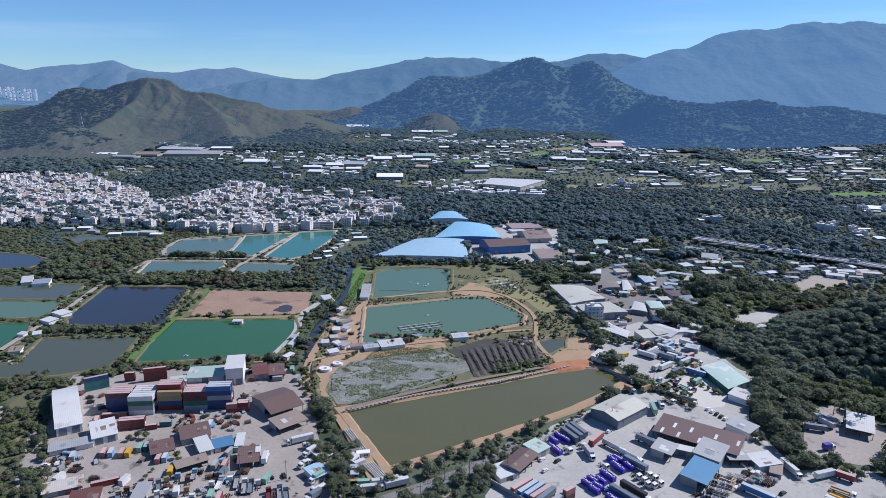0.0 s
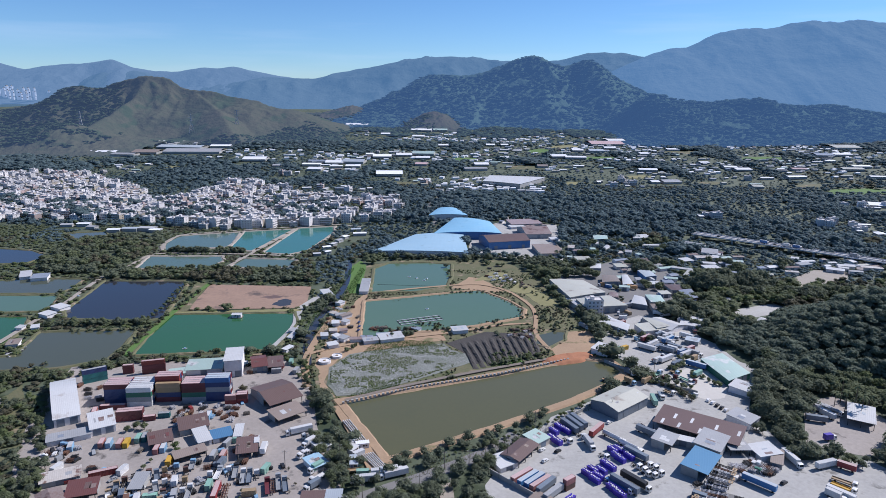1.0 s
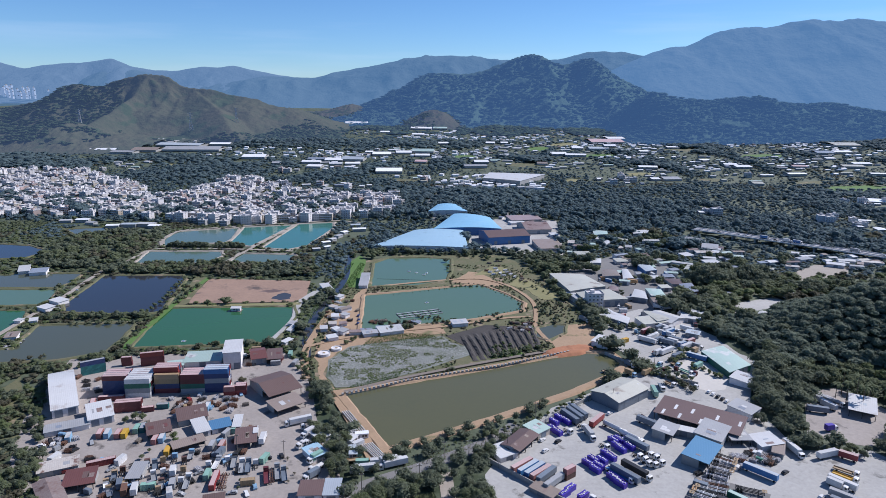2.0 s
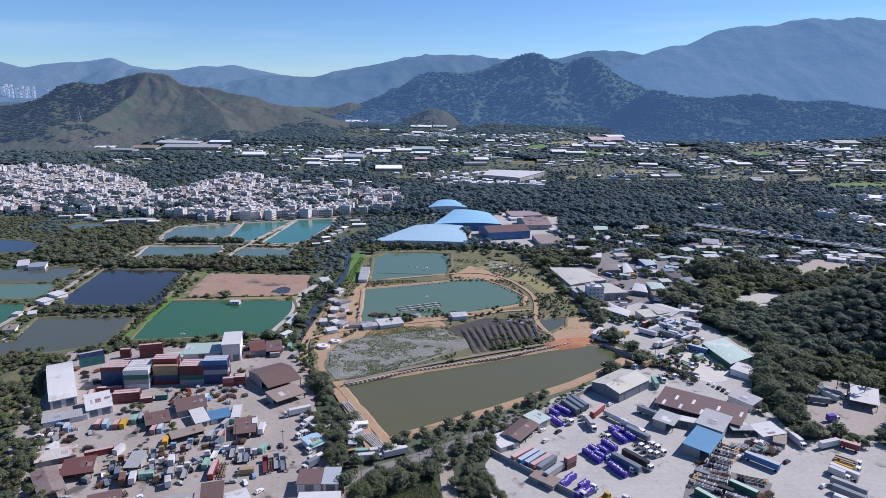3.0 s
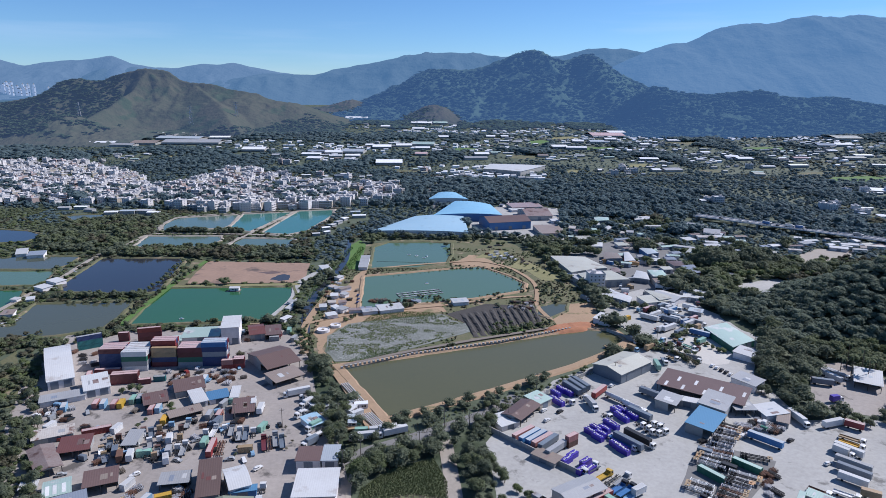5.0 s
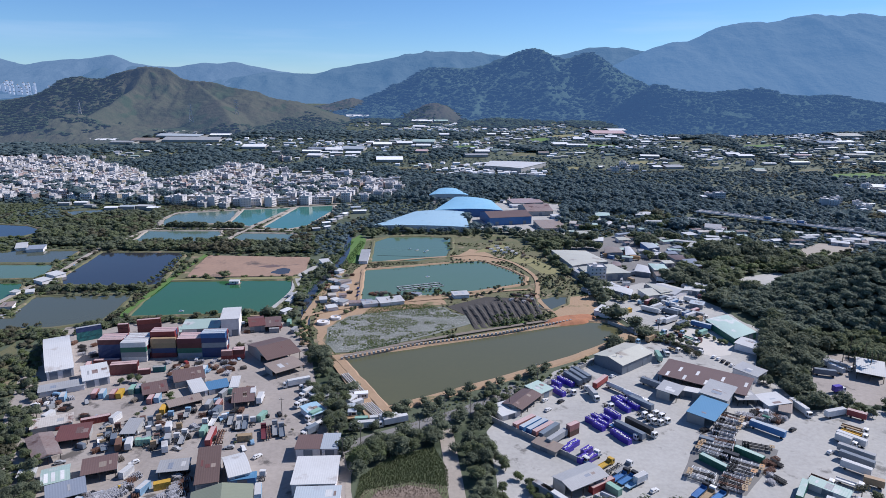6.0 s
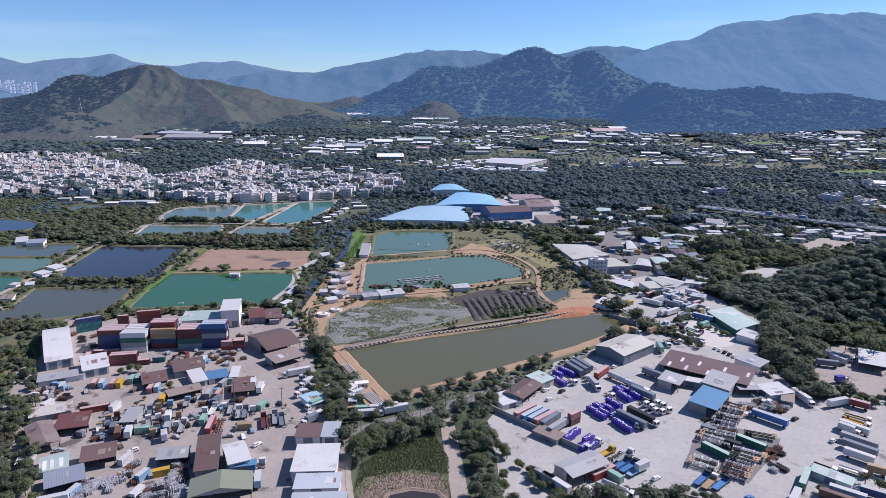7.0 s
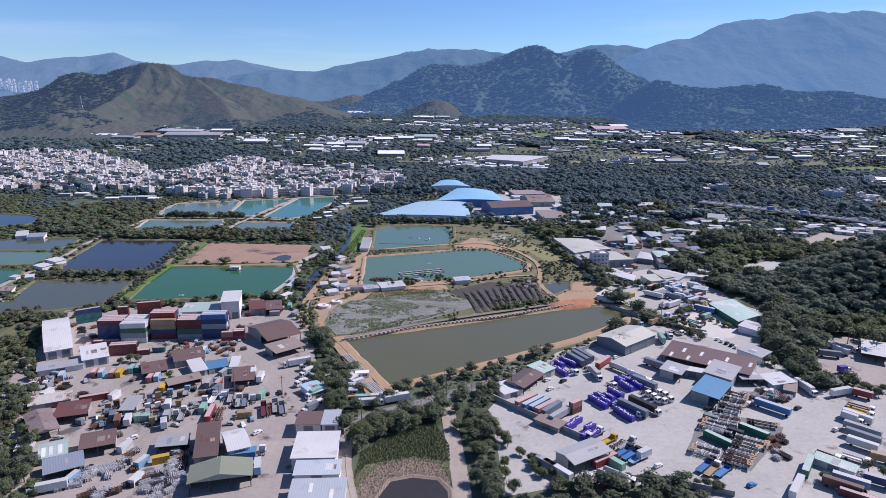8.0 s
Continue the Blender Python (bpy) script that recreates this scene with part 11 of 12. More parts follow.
tree_row(-28.5, 371.0, 67.7, 405.0, 18, 1.3, ('light', 'dry'), 90, 1)
tree_row(-77.4, 369.8, -93.1, 421.1, 8, 2.9, ('dry', 'broad'), 91, 2)
tree_row(-32.6, 427.7, -0.8, 441.9, 8, 1.2, ('light',), 92, 2)
tree_row(-25.1, 435.0, -21.2, 379.1, 6, 1.3, ('dry', 'broad'), 93, 1)
tree_row(10.0, 679.8, 63.2, 659.5, 12, 5.8, ('dark', 'broad'), 94, 5)
tree_row(54.0, 617.9, 95.1, 542.1, 12, 2.9, ('broad', 'light'), 95, 2)
tree_row(113.1, 620.2, 105.0, 661.2, 8, 6.5, ('dark', 'broad'), 96, 5)
tree_row(90.3, 639.3, 121.6, 620.5, 10, 6.5, ('dark', 'broad'), 97, 5)
tree_row(96.4, 520.3, 120.6, 469.8, 10, 2.9, ('broad', 'dark'), 98, 2)
tree_row(128.6, 458.6, 146.9, 470.6, 8, 4.3, ('dark', 'broad'), 99, 3)
tree_row(124.3, 403.8, 141.4, 375.2, 14, 4.3, ('dark', 'broad'), 100, 3)
tree_row(-57.2, 449.8, -34.9, 458.3, 7, 3.6, ('dark', 'broad'), 101, 1)
tree_row(-13.9, 465.7, 7.7, 471.1, 5, 3.6, ('dark', 'broad', 'light'), 102, 1)
tree_row(-87.2, 421.3, -82.4, 463.7, 8, 2.2, ('light', 'dry'), 103, 3)
tree_row(154.7, 482.8, 173.2, 471.4, 6, 4.3, ('dark', 'broad'), 104, 3)
tree_row(195.3, 523.5, 204.3, 484.3, 12, 5.8, ('dark', 'broad', 'light'), 105, 5)
tree_row(226.0, 554.4, 221.7, 472.8, 14, 6.5, ('dark', 'broad', 'light'), 106, 7)
tree_row(200.7, 586.6, 228.1, 546.7, 10, 5.0, ('dark', 'broad'), 107, 5)
tree_row(199.6, 472.2, 207.3, 429.4, 12, 5.8, ('broad', 'light', 'dark'), 108, 6)
tree_row(145.0, 576.0, 162.6, 544.5, 6, 4.3, ('dark', 'broad'), 109, 4)
tree_row(107.6, 542.6, 127.7, 500.9, 6, 3.6, ('broad', 'light'), 110, 3)
tree_row(120.3, 623.2, 145.5, 624.2, 5, 12.0, ('dark', 'broad'), 111, 3)
tree_row(135.8, 660.6, 154.9, 653.8, 4, 13.0, ('dark', 'broad'), 112, 3)
tree_row(192.3, 663.1, 213.2, 664.0, 4, 15.0, ('dark', 'broad'), 113, 3)
tree_row(220.0, 667.0, 248.2, 663.0, 5, 13.0, ('dark', 'broad'), 114, 3)
tree_row(149.4, 708.4, 172.0, 697.7, 5, 12.0, ('broad', 'light'), 115, 3)
tree_row(148.3, 624.3, 152.4, 613.0, 2, 11.0, ('dark', 'broad'), 116, 3)
tree_row(232.5, 584.1, 266.9, 581.3, 6, 16.0, ('dark', 'broad'), 117, 3)
tree_row(248.5, 617.0, 282.0, 611.6, 6, 15.0, ('dark', 'broad'), 118, 3)
tree_row(263.1, 565.4, 287.1, 562.5, 5, 15.0, ('dark', 'broad'), 119, 3)
tree_row(215.0, 519.4, 234.5, 516.8, 4, 12.0, ('light', 'broad'), 120, 3)
tree_row(295.2, 576.4, 311.2, 567.3, 4, 12.0, ('dark', 'broad'), 121, 3)
tree_row(286.4, 547.7, 300.2, 541.1, 4, 11.0, ('broad', 'light'), 122, 3)
tree_row(185.6, 599.0, 191.2, 582.5, 3, 9.0, ('dark', 'broad'), 123, 3)
tree_row(205.2, 593.4, 200.5, 563.1, 3, 9.0, ('dark', 'broad'), 124, 3)
tree_row(201.1, 535.8, 211.7, 519.2, 4, 10.0, ('dark', 'broad'), 125, 3)
tree_row(189.9, 510.4, 199.3, 480.6, 5, 9.0, ('dark', 'broad'), 126, 3)
tree_row(201.5, 480.7, 219.8, 467.4, 6, 10.0, ('broad', 'light'), 127, 3)
tree_row(229.0, 488.8, 237.0, 468.0, 5, 11.0, ('dark', 'broad'), 128, 3)
tree_row(184.9, 502.4, 181.7, 480.1, 2, 8.0, ('dark', 'broad'), 129, 3)
tree_row(159.6, 581.2, 167.4, 571.5, 3, 7.0, ('dark', 'broad'), 130, 3)
tree_row(243.4, 721.8, 271.6, 738.7, 5, 11.0, ('light', 'broad'), 131, 3)
tree_row(205.5, 735.5, 243.5, 753.5, 6, 10.0, ('dark', 'broad'), 132, 3)
tree_row(169.5, 749.9, 214.3, 769.0, 6, 9.0, ('dark', 'broad'), 133, 3)
tree_row(122.5, 478.1, 136.6, 458.2, 5, 8.0, ('dark', 'broad'), 134, 3)
tree_row(140.5, 464.9, 155.6, 452.3, 5, 8.0, ('dark', 'broad'), 135, 3)
tree_row(300.7, 655.0, 307.2, 630.9, 4, 12.0, ('dark', 'broad'), 136, 3)
tree_row(358.0, 670.4, 354.7, 652.3, 3, 14.0, ('dark', 'broad'), 137, 3)
tree_row(287.7, 680.6, 306.4, 668.1, 5, 12.0, ('dark', 'broad'), 138, 3)
tree_row(127.5, 716.3, 131.8, 687.4, 2, 9.0, ('dark', 'broad'), 139, 3)
tree_row(248.5, 448.9, 231.7, 408.3, 4, 9.0, ('dark', 'broad'), 140, 3)
tree_row(223.3, 430.1, 217.6, 387.9, 6, 10.0, ('broad', 'dark'), 141, 3)
tree_row(313.8, 567.4, 329.1, 549.3, 5, 11.0, ('dark', 'broad'), 142, 3)
tree_row(342.3, 568.4, 397.2, 570.5, 9, 12.0, ('broad', 'dark'), 143, 3)
tree_row(-30.2, 456.6, -19.8, 465.5, 6, 4.3, ('dark', 'broad'), 144, 1.5)
tree_row(-39.0, 453.5, -35.2, 457.8, 2, 3.6, ('dark',), 145, 1)
tree_row(-84.6, 456.1, -74.9, 446.8, 3, 3.6, ('dark', 'dry'), 146, 1)
tree_row(40.1, 467.7, 46.6, 447.0, 4, 3.6, ('dark',), 147, 1)
tree_row(36.6, 421.4, 46.8, 427.8, 6, 3.6, ('light', 'broad'), 148, 2)
tree_row(-19.7, 483.5, 2.1, 478.2, 6, 2.9, ('dark', 'dry'), 149, 1.5)
tree_row(5.7, 392.3, 10.1, 396.7, 2, 2.9, ('dry',), 150, 0.5)
tree_row(-61.0, 553.7, 7.5, 564.6, 30, 1.9, ('dark', 'broad', 'dry'), 151, 1.2)
tree_row(7.5, 564.6, 60.7, 566.8, 24, 2.2, ('dark', 'broad'), 152, 1.5)
tree_row(60.1, 560.7, 68.6, 527.0, 8, 2.5, ('dark', 'broad'), 153, 1.5)
tree_row(68.6, 527.0, 62.4, 493.2, 6, 2.2, ('broad', 'dry'), 154, 1.2)
tree_row(-60.9, 466.2, -40.7, 477.2, 6, 1.8, ('dry', 'broad'), 155, 1)
tree_row(-17.0, 478.0, 19.8, 480.8, 12, 1.7, ('light', 'broad', 'dry'), 156, 1)
tree_row(28.6, 484.2, 63.5, 502.9, 12, 1.6, ('light', 'broad'), 157, 1)


tree_row(128.5, 386.0, 139.0, 379.5, 12, 4.6, ('dark', 'broad'), 201, 2.2)
tree_row(139.0, 379.5, 151.5, 355.5, 18, 4.0, ('dark', 'broad', 'dry'), 202, 1.8)
tree_row(36.0, 407.0, 66.0, 420.0, 14, 3.8, ('broad', 'dark', 'light'), 203, 1.8)
tree_row(60.0, 416.0, 78.0, 430.0, 9, 3.4, ('broad', 'dry'), 204, 2.0)
tree_row(70.0, 470.0, 108.0, 478.0, 16, 3.2, ('broad', 'dark', 'dry'), 205, 3.0)
tree_row(76.0, 486.0, 88.0, 520.0, 14, 3.0, ('dark', 'broad'), 206, 3.0)

# ---------------------------------------------------------------- woodland and scrub
FAR = [crown(200 + i, 1, 12, 0.13, 1.05, False) for i in range(8)]
FULL = [crown(350 + i, 4, 46, 0.085, 1.05, False) for i in range(8)]
MID = [crown(300 + i, 2, 22, 0.11, 1.05, False) for i in range(8)]
CLOSE = [crown(500 + i, 7, 190, 0.06, 1.0, False) for i in range(6)]
LOW = [crown(700 + i, 2, 30, 0.10, 1.0, False) for i in range(6)]
NEAR = [crown(400 + i, 5, 100, 0.07, 1.0, False) for i in range(6)]
FINE = [crown(600 + i, 6, 280, 0.052, 1.0, False, 0.15) for i in range(6)]
rg = np.random.RandomState(77)


def field_of(y0, y1, step):
    """Jittered places in the widening field ahead, off everything built."""
    w = 0.74 * y1 + 90
    gx, gy = np.meshgrid(np.arange(-w, w, step), np.arange(y0, y1, step), indexing="ij")
    p = np.stack([gx.ravel(), gy.ravel()], -1) + rg.uniform(-0.45, 0.45, (gx.size, 2)) * step
    p = p[np.abs(p[:, 0]) < 0.74 * p[:, 1] + 90]
    return p[~is_taken(p[:, 0], p[:, 1])]


def hill_height(x, y, names=("foothills_west", "hill_saddle", "hill_mound", "hill_wooded", "hill_right", "hill_grassy")):
    """The surface of the hills at the points x, y; far below ground off them."""
    top = np.full(len(x), -99.0)
    for name in names:
        hxs, hys, hz = RELIEF[name]
        on = (x > hxs[0]) & (x < hxs[-1]) & (y > hys[0]) & (y < hys[-1])
        i, j = np.clip(np.searchsorted(hxs, x), 0, len(hxs) - 1), np.clip(np.searchsorted(hys, y), 0, len(hys) - 1)
        top = np.maximum(top, np.where(on, hz[i, j], -99.0))
    return top


def plant(y0, y1, step, tall, variants, cover, name, wide, flat, kinds):
    p = field_of(y0, y1, step)
    d = fbm(p[:, 0] / 120, p[:, 1] / 160, 4, 2.0)
    on_knoll = knoll_height(p[:, 0], p[:, 1]) > 0.5
    on_hill = hill_height(p[:, 0], p[:, 1]) > valley(p[:, 0], p[:, 1]) + 2
    keep = (d > cover) & ~on_knoll & ~on_hill
    p, d, on_knoll = p[keep], d[keep], on_knoll[keep]
    tone = 1.3 * fbm(p[:, 0] / 130, p[:, 1] / 170, 3, 6.0) + rg.uniform(-0.16, 0.16, len(p)) - 0.3 * on_knoll
    low = (p[:, 0] < -0.2 * p[:, 1]) & (p[:, 1] < 830)
    near_village = (p[:, 0] < 0) & (p[:, 1] > 760) & (p[:, 1] < 870)
    town = settled(p[:, 0], p[:, 1])
    verge = by_motorway(p[:, 0], p[:, 1])
    h = tall * rg.uniform(0.65, 1.3, len(p)) * (1 + 0.75 * fbm(p[:, 0] / 150, p[:, 1] / 110, 3, 9.0)) * np.where(near_village, 0.5, 1.0) * np.where(town, 0.5, 1.0) * np.where(verge, 0.5, 1.0)
    edge = -0.02 if y1 < 430 else 0.12
    ok = (~town | (rg.rand(len(p)) < 0.88)) & (~low | ((rg.rand(len(p)) < 0.12) & (p[:, 1] < 600)))
    p, tone, h = p[ok], tone[ok], h[ok]
    for material, lo, hi, word in zip(kinds, (-9, edge, edge + 0.5, 0.72), (edge, edge + 0.5, 0.72, 9), ("dark", "green", "light green", "mixed")):
        s = (tone >= lo) & (tone < hi)
        woods(name, p[s], h[s], M[material], "%s broadleaf woodland on the valley floor" % word, variants, rg, wide, flat)


for k, material in (("broad", "leaf"), ("dark", "leaf_dark"), ("light", "leaf_light"), ("dry", "leaf_dry")):
    for big in (False, True):
        rows = np.array([q[:3] for q in HEDGE if q[3] == k and (q[2] > 8) == big])
        if len(rows):
            woods("hedgerow", rows[:, :2], rows[:, 2], M[material], "%s trees and bushes lining the pond banks" % k, CLOSE if big else NEAR, rg)
plant(160, 420, 8.2, 8.5, FINE, -0.75, "woodland", 1.12, 1.0, ("leaf_dark", "leaf", "leaf_light", "leaf_dry"))
plant(420, 690, 8.8, 9.5, NEAR, -0.75, "woodland", 1.3, 0.95, ("leaf_dark", "leaf", "leaf_light", "leaf_dry"))
# from here to 1950 m the leaf colours are tinted with haze
plant(690, 1020, 10.5, 11.0, FULL, -0.7, "woodland", 1.35, 0.95, ("leaf_hazed", "leaf_hazed_light", "leaf", "leaf_dry"))
plant(1020, 1420, 11.5, 11.0, MID, -0.7, "woodland", 1.5, 0.85, ("leaf_hazed", "leaf_hazed_light", "leaf_hazed_light", "leaf_dry"))
plant(1420, 1950, 14.5, 11.5, FAR, -0.8, "woodland", 1.9, 0.75, ("leaf_hazed", "leaf_hazed_light", "leaf_hazed_light", "leaf_hazed_light"))
# beyond 1950 m the leaves emit the same painted haze as the hills
plant(1950, 2950, 20.0, 13.0, FAR, -0.8, "woodland", 2.2, 0.7, ("hazed_wood", "hazed_wood", "hazed_wood", "hazed_wood"))
# low scrub between the western ponds
sp = field_of(190, 830, 6.2)
sp = sp[sp[:, 0] < -0.2 * sp[:, 1]]
COPSE = [(-385, 606), (-420, 650), (-432, 690), (-428, 748), (-378, 804), (-345, 790), (-334, 735), (-322, 690), (-328, 612)]
BELT = [(-338, 600), (-235, 590), (-118, 592), (-112, 622), (-225, 632), (-330, 628)]
tall = inside(COPSE, sp[:, 0], sp[:, 1]) | inside(BELT, sp[:, 0], sp[:, 1])
cp = sp[tall & (rg.rand(len(sp)) < 0.7)]
ct = fbm(cp[:, 0] / 40, cp[:, 1] / 40, 3, 33.0) + rg.uniform(-0.2, 0.2, len(cp))
for material, lo, hi, word in (("leaf_dark", -9, 0.0, "dark"), ("leaf", 0.0, 0.35, "green"), ("leaf_dry", 0.35, 9, "dry brownish")):
    s = (ct >= lo) & (ct < hi)
    woods("copse", cp[s], rg.uniform(5.0, 9.5, s.sum()), M[material], "%s trees of the copse between fish ponds and village" % word, FULL, rg, 1.5, 0.95)
sp = sp[~tall]
st = fbm(sp[:, 0] / 45, sp[:, 1] / 60, 3, 27.0) + rg.uniform(-0.2, 0.2, len(sp))
for material, lo, hi, word in (("leaf", -9, 0.1, "green"), ("leaf_light", 0.1, 0.3, "pale green"), ("leaf_dry", 0.3, 9, "dry grey-brown")):
    s = (st >= lo) & (st < hi)
    woods("scrub_thicket", sp[s], rg.uniform(2.6, 4.8, s.sum()), M[material], "%s scrub thicket between fish ponds" % word, LOW, rg, 1.8, 0.75)
bx, by = rg.uniform(-262, -110, 5200), rg.uniform(178, 352, 5200)
edge = np.interp(by, [178, 203, 219, 239, 267, 302, 347], [-128, -142, -152, -168, -185, -204, -229])
ok = (bx < edge + 3 * fbm(bx / 12, by / 12, 2, 71.0)) & (bx > edge - 27 + 5 * fbm(bx / 20, by / 20, 2, 73.0)) & (rg.rand(len(bx)) < 0.42)
bp = np.stack([bx[ok], by[ok]], -1)
bt = fbm(bp[:, 0] / 18, bp[:, 1] / 18, 3, 77.0) + rg.uniform(-0.25, 0.25, len(bp))
for material, lo, hi, word in (("leaf_dark", -9, -0.05, "dark green"), ("leaf", -0.05, 0.2, "green"), ("leaf_light", 0.2, 0.42, "fresh green"), ("leaf_dry", 0.42, 9, "dry brown")):
    s = (bt >= lo) & (bt < hi)
    woods("scrub_belt", bp[s], rg.uniform(2.0, 4.8, s.sum()), M[material], "%s bushes beside the container yard" % word, NEAR, rg, 1.4, 0.95)
# rank growth between the huts and sheds
fp = field_of(560, 1250, 6.5)
fp = fp[settled(fp[:, 0], fp[:, 1]) & (np.abs(fp[:, 0]) < 0.72 * fp[:, 1])]
ft = fbm(fp[:, 0] / 35, fp[:, 1] / 35, 3, 81.0) + rg.uniform(-0.25, 0.25, len(fp))
for material, lo, hi, word in (("leaf_hazed", -9, -0.05, "dark"), ("leaf_hazed_light", -0.05, 0.3, "green"), ("leaf_dry", 0.3, 9, "dry")):
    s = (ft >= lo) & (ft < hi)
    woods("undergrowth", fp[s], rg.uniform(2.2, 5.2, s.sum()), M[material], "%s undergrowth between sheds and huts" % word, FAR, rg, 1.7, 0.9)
# dense scrub south of the western ponds
wp = field_of(352, 425, 5.0)
wp = wp[inside([(-331, 398), (-290, 388), (-240, 388), (-206, 414), (-199, 404), (-218, 384), (-246, 376), (-280, 368), (-322, 372)], wp[:, 0], wp[:, 1])]
wt = fbm(wp[:, 0] / 18, wp[:, 1] / 18, 3, 87.0) + rg.uniform(-0.25, 0.25, len(wp))
for material, lo, hi, word in (("leaf_dark", -9, 0.05, "dark green"), ("leaf", 0.05, 0.3, "green"), ("leaf_dry", 0.3, 9, "half-bare brown")):
    s = (wt >= lo) & (wt < hi)
    woods("scrub_belt", wp[s], rg.uniform(3.0, 5.5, s.sum()), M[material], "%s bushes along the pond bank" % word, NEAR, rg, 1.5, 0.95)
kp = field_of(240, 640, 5.6)
kp = kp[knoll_height(kp[:, 0], kp[:, 1]) > 0.2]
woods("knoll_woods", kp, rg.uniform(5.5, 10.5, len(kp)), M["leaf_deep"], "dense dark woodland covering the knoll", CLOSE, rg, 1.3, 0.95)

# clumps of tall old trees among the sheds
for cx, cy, rx, ry, n, high in ((252, 582, 17, 12, 26, 20), (293, 588, 19, 13, 30, 20), (330, 560, 14, 9, 14, 14), (205, 640, 12, 10, 12, 14)):
    a, u = rg.uniform(0, 6.283, n), np.sqrt(rg.rand(n))
    woods("tree_clump", np.stack([cx + rx * u * np.cos(a), cy + ry * u * np.sin(a)], -1), high * (1.05 - 0.4 * u * u) * rg.uniform(0.9, 1.1, n), M["leaf_dark"], "clump of tall dark broad-leaved trees", CLOSE, rg, 1.0, 1.0)

# trees up the flanks and gullies of the grassy hill, haze painted in as emission
hx, hy = rg.uniform(-1750, -300, 9000), rg.uniform(1640, 2225, 9000)
hz, vz = hill_height(hx, hy, ("foothills_west", "hill_grassy")), valley(hx, hy)
west = np.clip((hill_spine(hy) - hx) / 150, -1, 1)
ok = (hz > vz + 1) & (fbm(hx / 90, hy / 70, 3, 41.0) + 0.9 * west - (hz - vz) / 75 * (1 - west) + 0.6 + 0.9 * np.clip((hx + 760) / 220, 0, 1) > 0)
woods("hillside_trees", np.stack([hx[ok], hy[ok]], -1), rg.uniform(4, 8, ok.sum()), M["hazed_wood"], "dark scrub and trees on the flank of the grassy hill", FAR, rg, 2.4, 0.7, hz[ok])

# scattered trees over the brown rises between the hills, with the same painted haze
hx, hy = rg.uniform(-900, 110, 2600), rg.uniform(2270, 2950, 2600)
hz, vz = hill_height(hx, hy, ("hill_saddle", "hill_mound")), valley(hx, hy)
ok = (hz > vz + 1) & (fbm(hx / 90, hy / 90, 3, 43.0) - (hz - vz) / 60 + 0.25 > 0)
woods("hillside_trees", np.stack([hx[ok], hy[ok]], -1), rg.uniform(6, 11, ok.sum()), M["hazed_wood"], "dark trees on the low rises between the hills", FAR, rg, 1.6, 0.9, hz[ok])

# woodland all over the steep hill and the long ridge, haze painted into its emission
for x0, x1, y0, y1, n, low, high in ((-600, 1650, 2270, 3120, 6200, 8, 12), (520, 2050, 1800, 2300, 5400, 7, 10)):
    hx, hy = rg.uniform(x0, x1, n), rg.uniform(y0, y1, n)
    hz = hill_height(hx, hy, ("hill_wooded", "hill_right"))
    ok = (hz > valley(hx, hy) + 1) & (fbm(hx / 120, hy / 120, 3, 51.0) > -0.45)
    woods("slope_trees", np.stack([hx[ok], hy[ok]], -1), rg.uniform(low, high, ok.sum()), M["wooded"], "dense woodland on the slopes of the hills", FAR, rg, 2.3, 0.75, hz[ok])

# tall trees standing between the village houses
vx, vy = rg.uniform(-955, -56, 3600), rg.uniform(845, 1330, 3600)
ok = inside(VILLAGE, vx, vy) & ~is_taken(vx, vy) & (fbm(vx / 60, vy / 60, 2, 4.0) < 0.2)
woods("village_trees", np.stack([vx[ok], vy[ok]], -1), rg.uniform(6, 10, ok.sum()), M["leaf"], "green trees standing between village houses", MID, rg, 1.2)

# withered lotus leaves standing in the drained pond
LOTUS = [(-74.6, 398.6), (-63.7, 421.9), (-33.1, 433.7), (1.2, 443.0), (7.3, 430.8), (19.1, 423.2), (20.5, 410.1), (-11.3, 385.0), (-32.0, 371.0), (-48.2, 360.1), (-62.6, 358.3), (-71.1, 373.9)]
lx, ly = rg.uniform(min(p[0] for p in LOTUS), max(p[0] for p in LOTUS), 38000), rg.uniform(min(p[1] for p in LOTUS), max(p[1] for p in LOTUS), 38000)
ok = inside(offset(LOTUS, -2.5), lx, ly) & (fbm(lx / 9, ly / 9, 4, 3.0) + 0.25 * fbm(lx / 2.5, ly / 2.5, 2, 5.0) > -0.42)
lx, ly = lx[ok], ly[ok]
ang = rg.uniform(0, 6.283, (len(lx), 1)) + np.arange(5)[None] * 1.2566
rad = rg.uniform(0.16, 0.40, (len(lx), 1)) * rg.uniform(0.8, 1.15, (len(lx), 5))
lz = rg.uniform(0.3, 0.6, (len(lx), 1)) + rg.uniform(-0.10, 0.10, (len(lx), 5))
lv = np.stack([lx[:, None] + np.cos(ang) * rad, ly[:, None] + np.sin(ang) * rad, lz], -1).reshape(-1, 3)
tagged(put("lotus_leaves", raw_mesh("lotus_leaves", lv, np.arange(len(lv)).reshape(-1, 5), M["lotus_leaf"])), "withered grey lotus leaves in a drained pond", "lotus", kind="stuff")
lx, ly = rg.uniform(-74, 20, 9000), rg.uniform(359, 443, 9000)
ok = inside(offset(LOTUS, -2.0), lx, ly) & (fbm(lx / 14, ly / 9, 3, 23.0) + 0.3 * fbm(lx / 3, ly / 3, 2, 25.0) > 0.03)
woods("living_lotus", np.stack([lx[ok], ly[ok]], -1), rg.uniform(0.7, 1.1, ok.sum()), M["leaf_light"], "patches of living green lotus among withered leaves", FAR, rg, 1.6, 0.9)


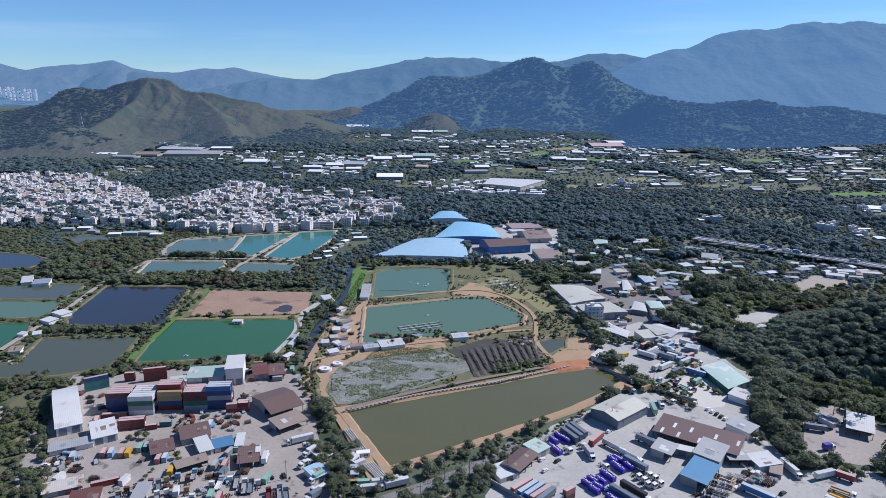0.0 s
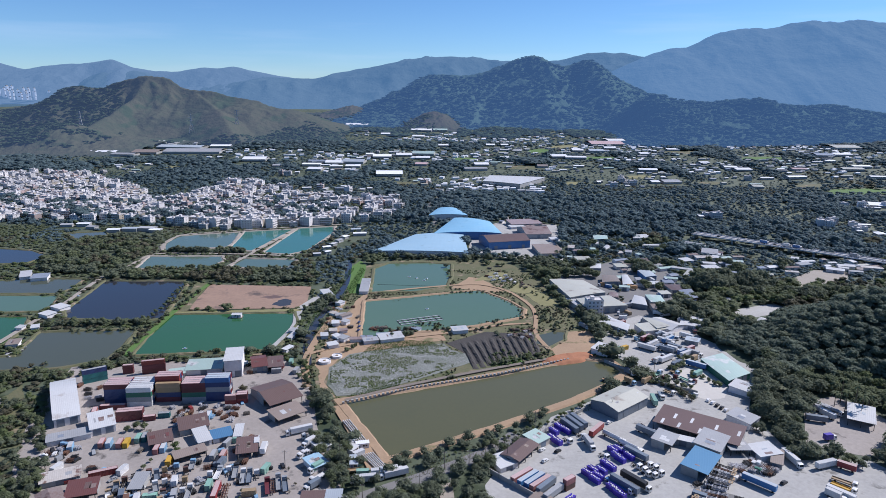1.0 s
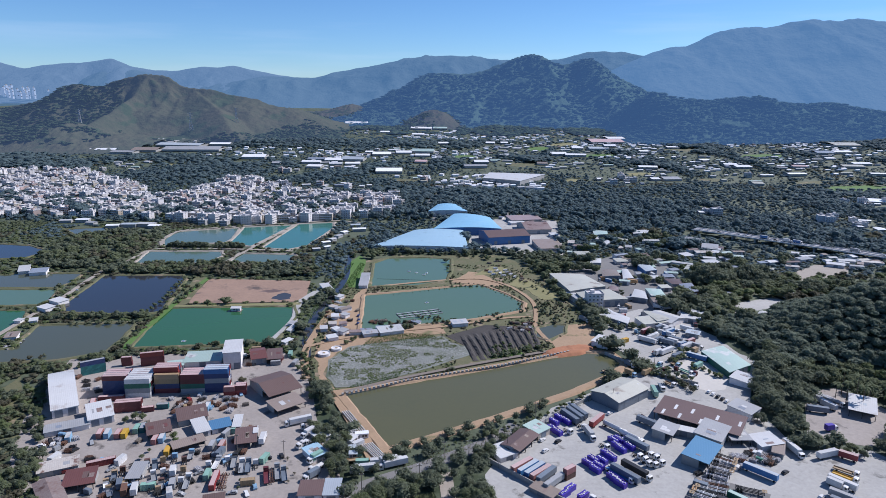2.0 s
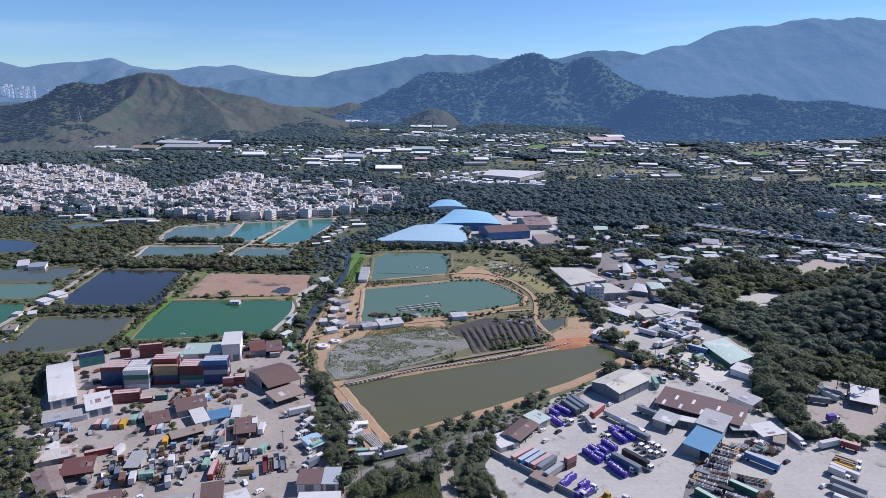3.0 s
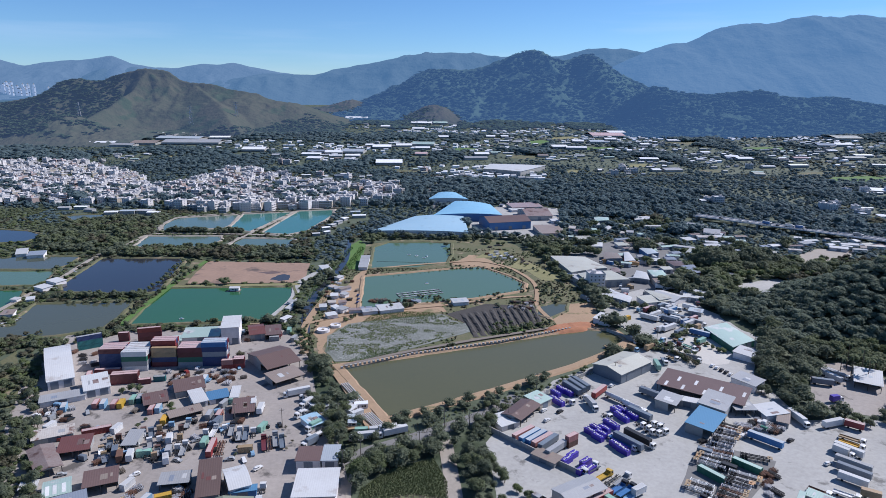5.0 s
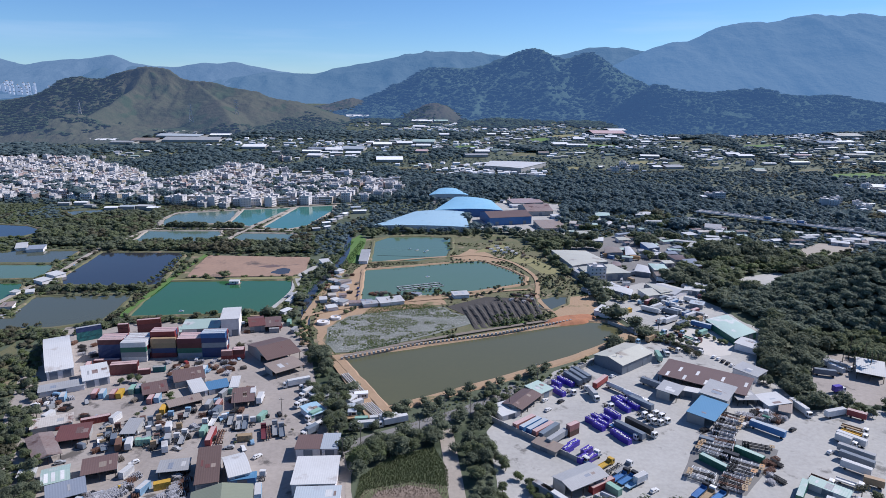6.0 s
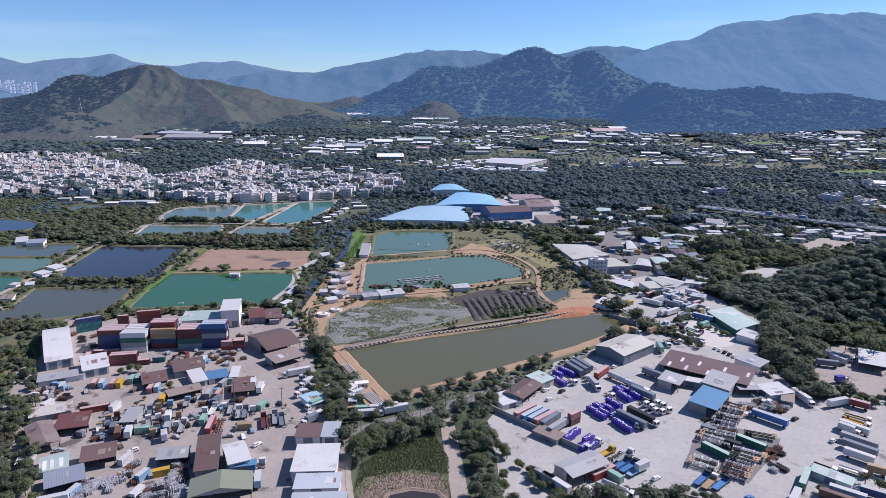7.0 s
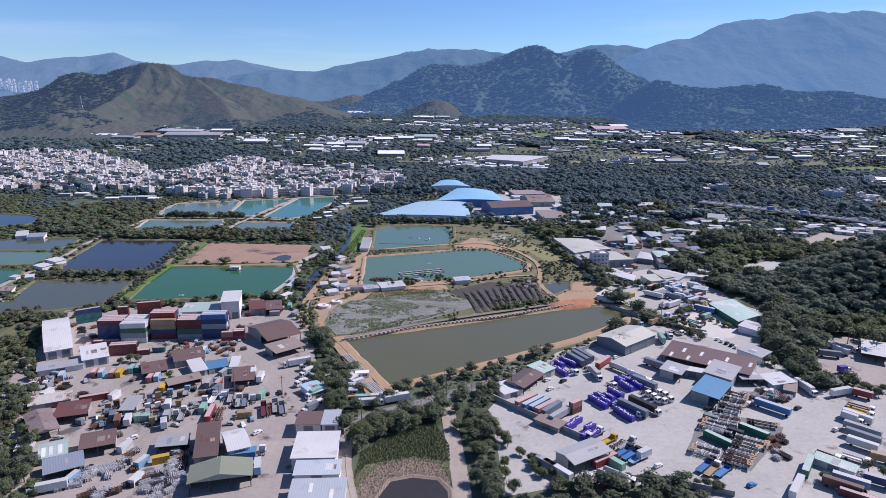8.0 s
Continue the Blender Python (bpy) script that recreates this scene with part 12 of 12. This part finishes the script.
def blades(name, poly, n, h, material, label, seed, hole, within=None):
    """Tufts of tall blades over an area."""
    r = np.random.RandomState(seed)
    x, y = r.uniform(min(p[0] for p in poly), max(p[0] for p in poly), n), r.uniform(min(p[1] for p in poly), max(p[1] for p in poly), n)
    k = inside(poly, x, y) & ~inside(hole, x, y)
    if within:
        k &= inside(within, x, y)
    x, y = x[k], y[k]
    a, hh = r.uniform(0, 6.283, len(x)), h * r.uniform(0.5, 1.2, len(x))
    w = 0.16
    v = np.stack([np.stack([x - np.cos(a) * w, y - np.sin(a) * w, x * 0 + 0.1], -1), np.stack([x + np.cos(a) * w, y + np.sin(a) * w, x * 0 + 0.1], -1),
                  np.stack([x + r.uniform(-0.5, 0.5, len(x)), y + r.uniform(-0.5, 0.5, len(x)), hh], -1)], 1).reshape(-1, 3)
    tagged(put(name, raw_mesh(name, v, np.arange(len(v)).reshape(-1, 3), material)), label, "grass", kind="stuff")


# low shrubs and tufts over the open ground between the ponds
sx, sy = rg.uniform(-140, 160, 14000), rg.uniform(225, 640, 14000)
gi, gj = ((sx - GX0) / CELL).astype(int), ((sy - GY0) / CELL).astype(int)
ok = TAKEN[gi, gj] & ~BUILT[gi, gj] & (fbm(sx / 25, sy / 25, 3, 8.0) > -0.1)
sp = np.stack([sx[ok], sy[ok]], -1)
sh = rg.uniform(0.5, 1.7, len(sp))
pick = fbm(sp[:, 0] / 30, sp[:, 1] / 30, 2, 15.0) + rg.uniform(-0.3, 0.3, len(sp))
for material, lo, hi, word in (("leaf_dry", -9, -0.1, "dry"), ("leaf_light", -0.1, 0.25, "light green"), ("leaf", 0.25, 9, "green")):
    s = (pick >= lo) & (pick < hi)
    woods("shrubs", sp[s], sh[s], M[material], "%s low shrubs on open ground between ponds" % word, FAR, rg, 1.5)

# green growth on the margins of the lotus pond
for margin, n, seed in (([(-55.5, 421.9), (-49.8, 439.7), (-28.4, 448.4), (-6.0, 446.5), (-2.7, 433.6), (-17.1, 420.8), (-32.7, 425.1)], 5200, 5), ([(-56.4, 355.7), (-48.8, 368.7), (-32.7, 378.9), (-21.9, 385.3), (-28.4, 367.5), (-44.1, 357.9)], 4200, 6), ([(28.7, 417.6), (50.7, 427.9), (54.4, 410.3), (34.8, 397.5)], 2600, 7)):
    blades("marsh_plants", margin, n, 1.1, M["lush"], "fresh green marsh plants on the lotus pond margin", seed, [])
blades("verge_grass", [(-21.3, 275.4), (-6.0, 286.1), (21.8, 300.4), (53.0, 321.8), (86.4, 351.2), (89.1, 346.2), (55.1, 316.1), (24.2, 294.1), (-3.2, 279.2), (-17.9, 270.0)], 9000, 1.2, M["reed"], "yellow-green tall grass on the verge of the pond bank", 9, [])

# lush growth along both sides of the channel
for bank, n, seed in (([(-95.8, 455.2), (-90.1, 455.4), (-84.3, 507.2), (-79.9, 569.2), (-78.1, 639.0), (-83.6, 646.6), (-88.0, 568.8), (-92.2, 510.3)], 6500, 11), ([(-106.0, 460.4), (-101.7, 463.4), (-98.2, 513.5), (-93.8, 566.5), (-89.7, 641.1), (-93.9, 646.1), (-99.1, 568.3), (-103.8, 513.3)], 5000, 12)):
    blades("channel_grass", bank, n, 1.3, M["lush"], "lush green grass along the water channel", seed, [])
WATER_EDGE = [(-22.2, 203.0), (-18.7, 213.3), (-10.5, 216.0), (-1.0, 214.3), (3.1, 207.5), (3.2, 188.8), (-22.2, 188.3)]
REED_BED = [(-32.3, 213.7), (-31.6, 233.0), (-21.5, 246.2), (-2.8, 256.0), (3.3, 237.9), (4.1, 197.8), (-27.1, 197.2)]
blades("marsh_grass", REED_BED, 34000, 0.9, M["marsh"], "green marsh grass beside the dark pond", 5, offset(WATER_EDGE, 13))
blades("withered_reeds", offset(WATER_EDGE, 13), 16000, 0.8, M["withered"], "withered brown reeds round the dark pond", 8, WATER_EDGE, REED_BED)
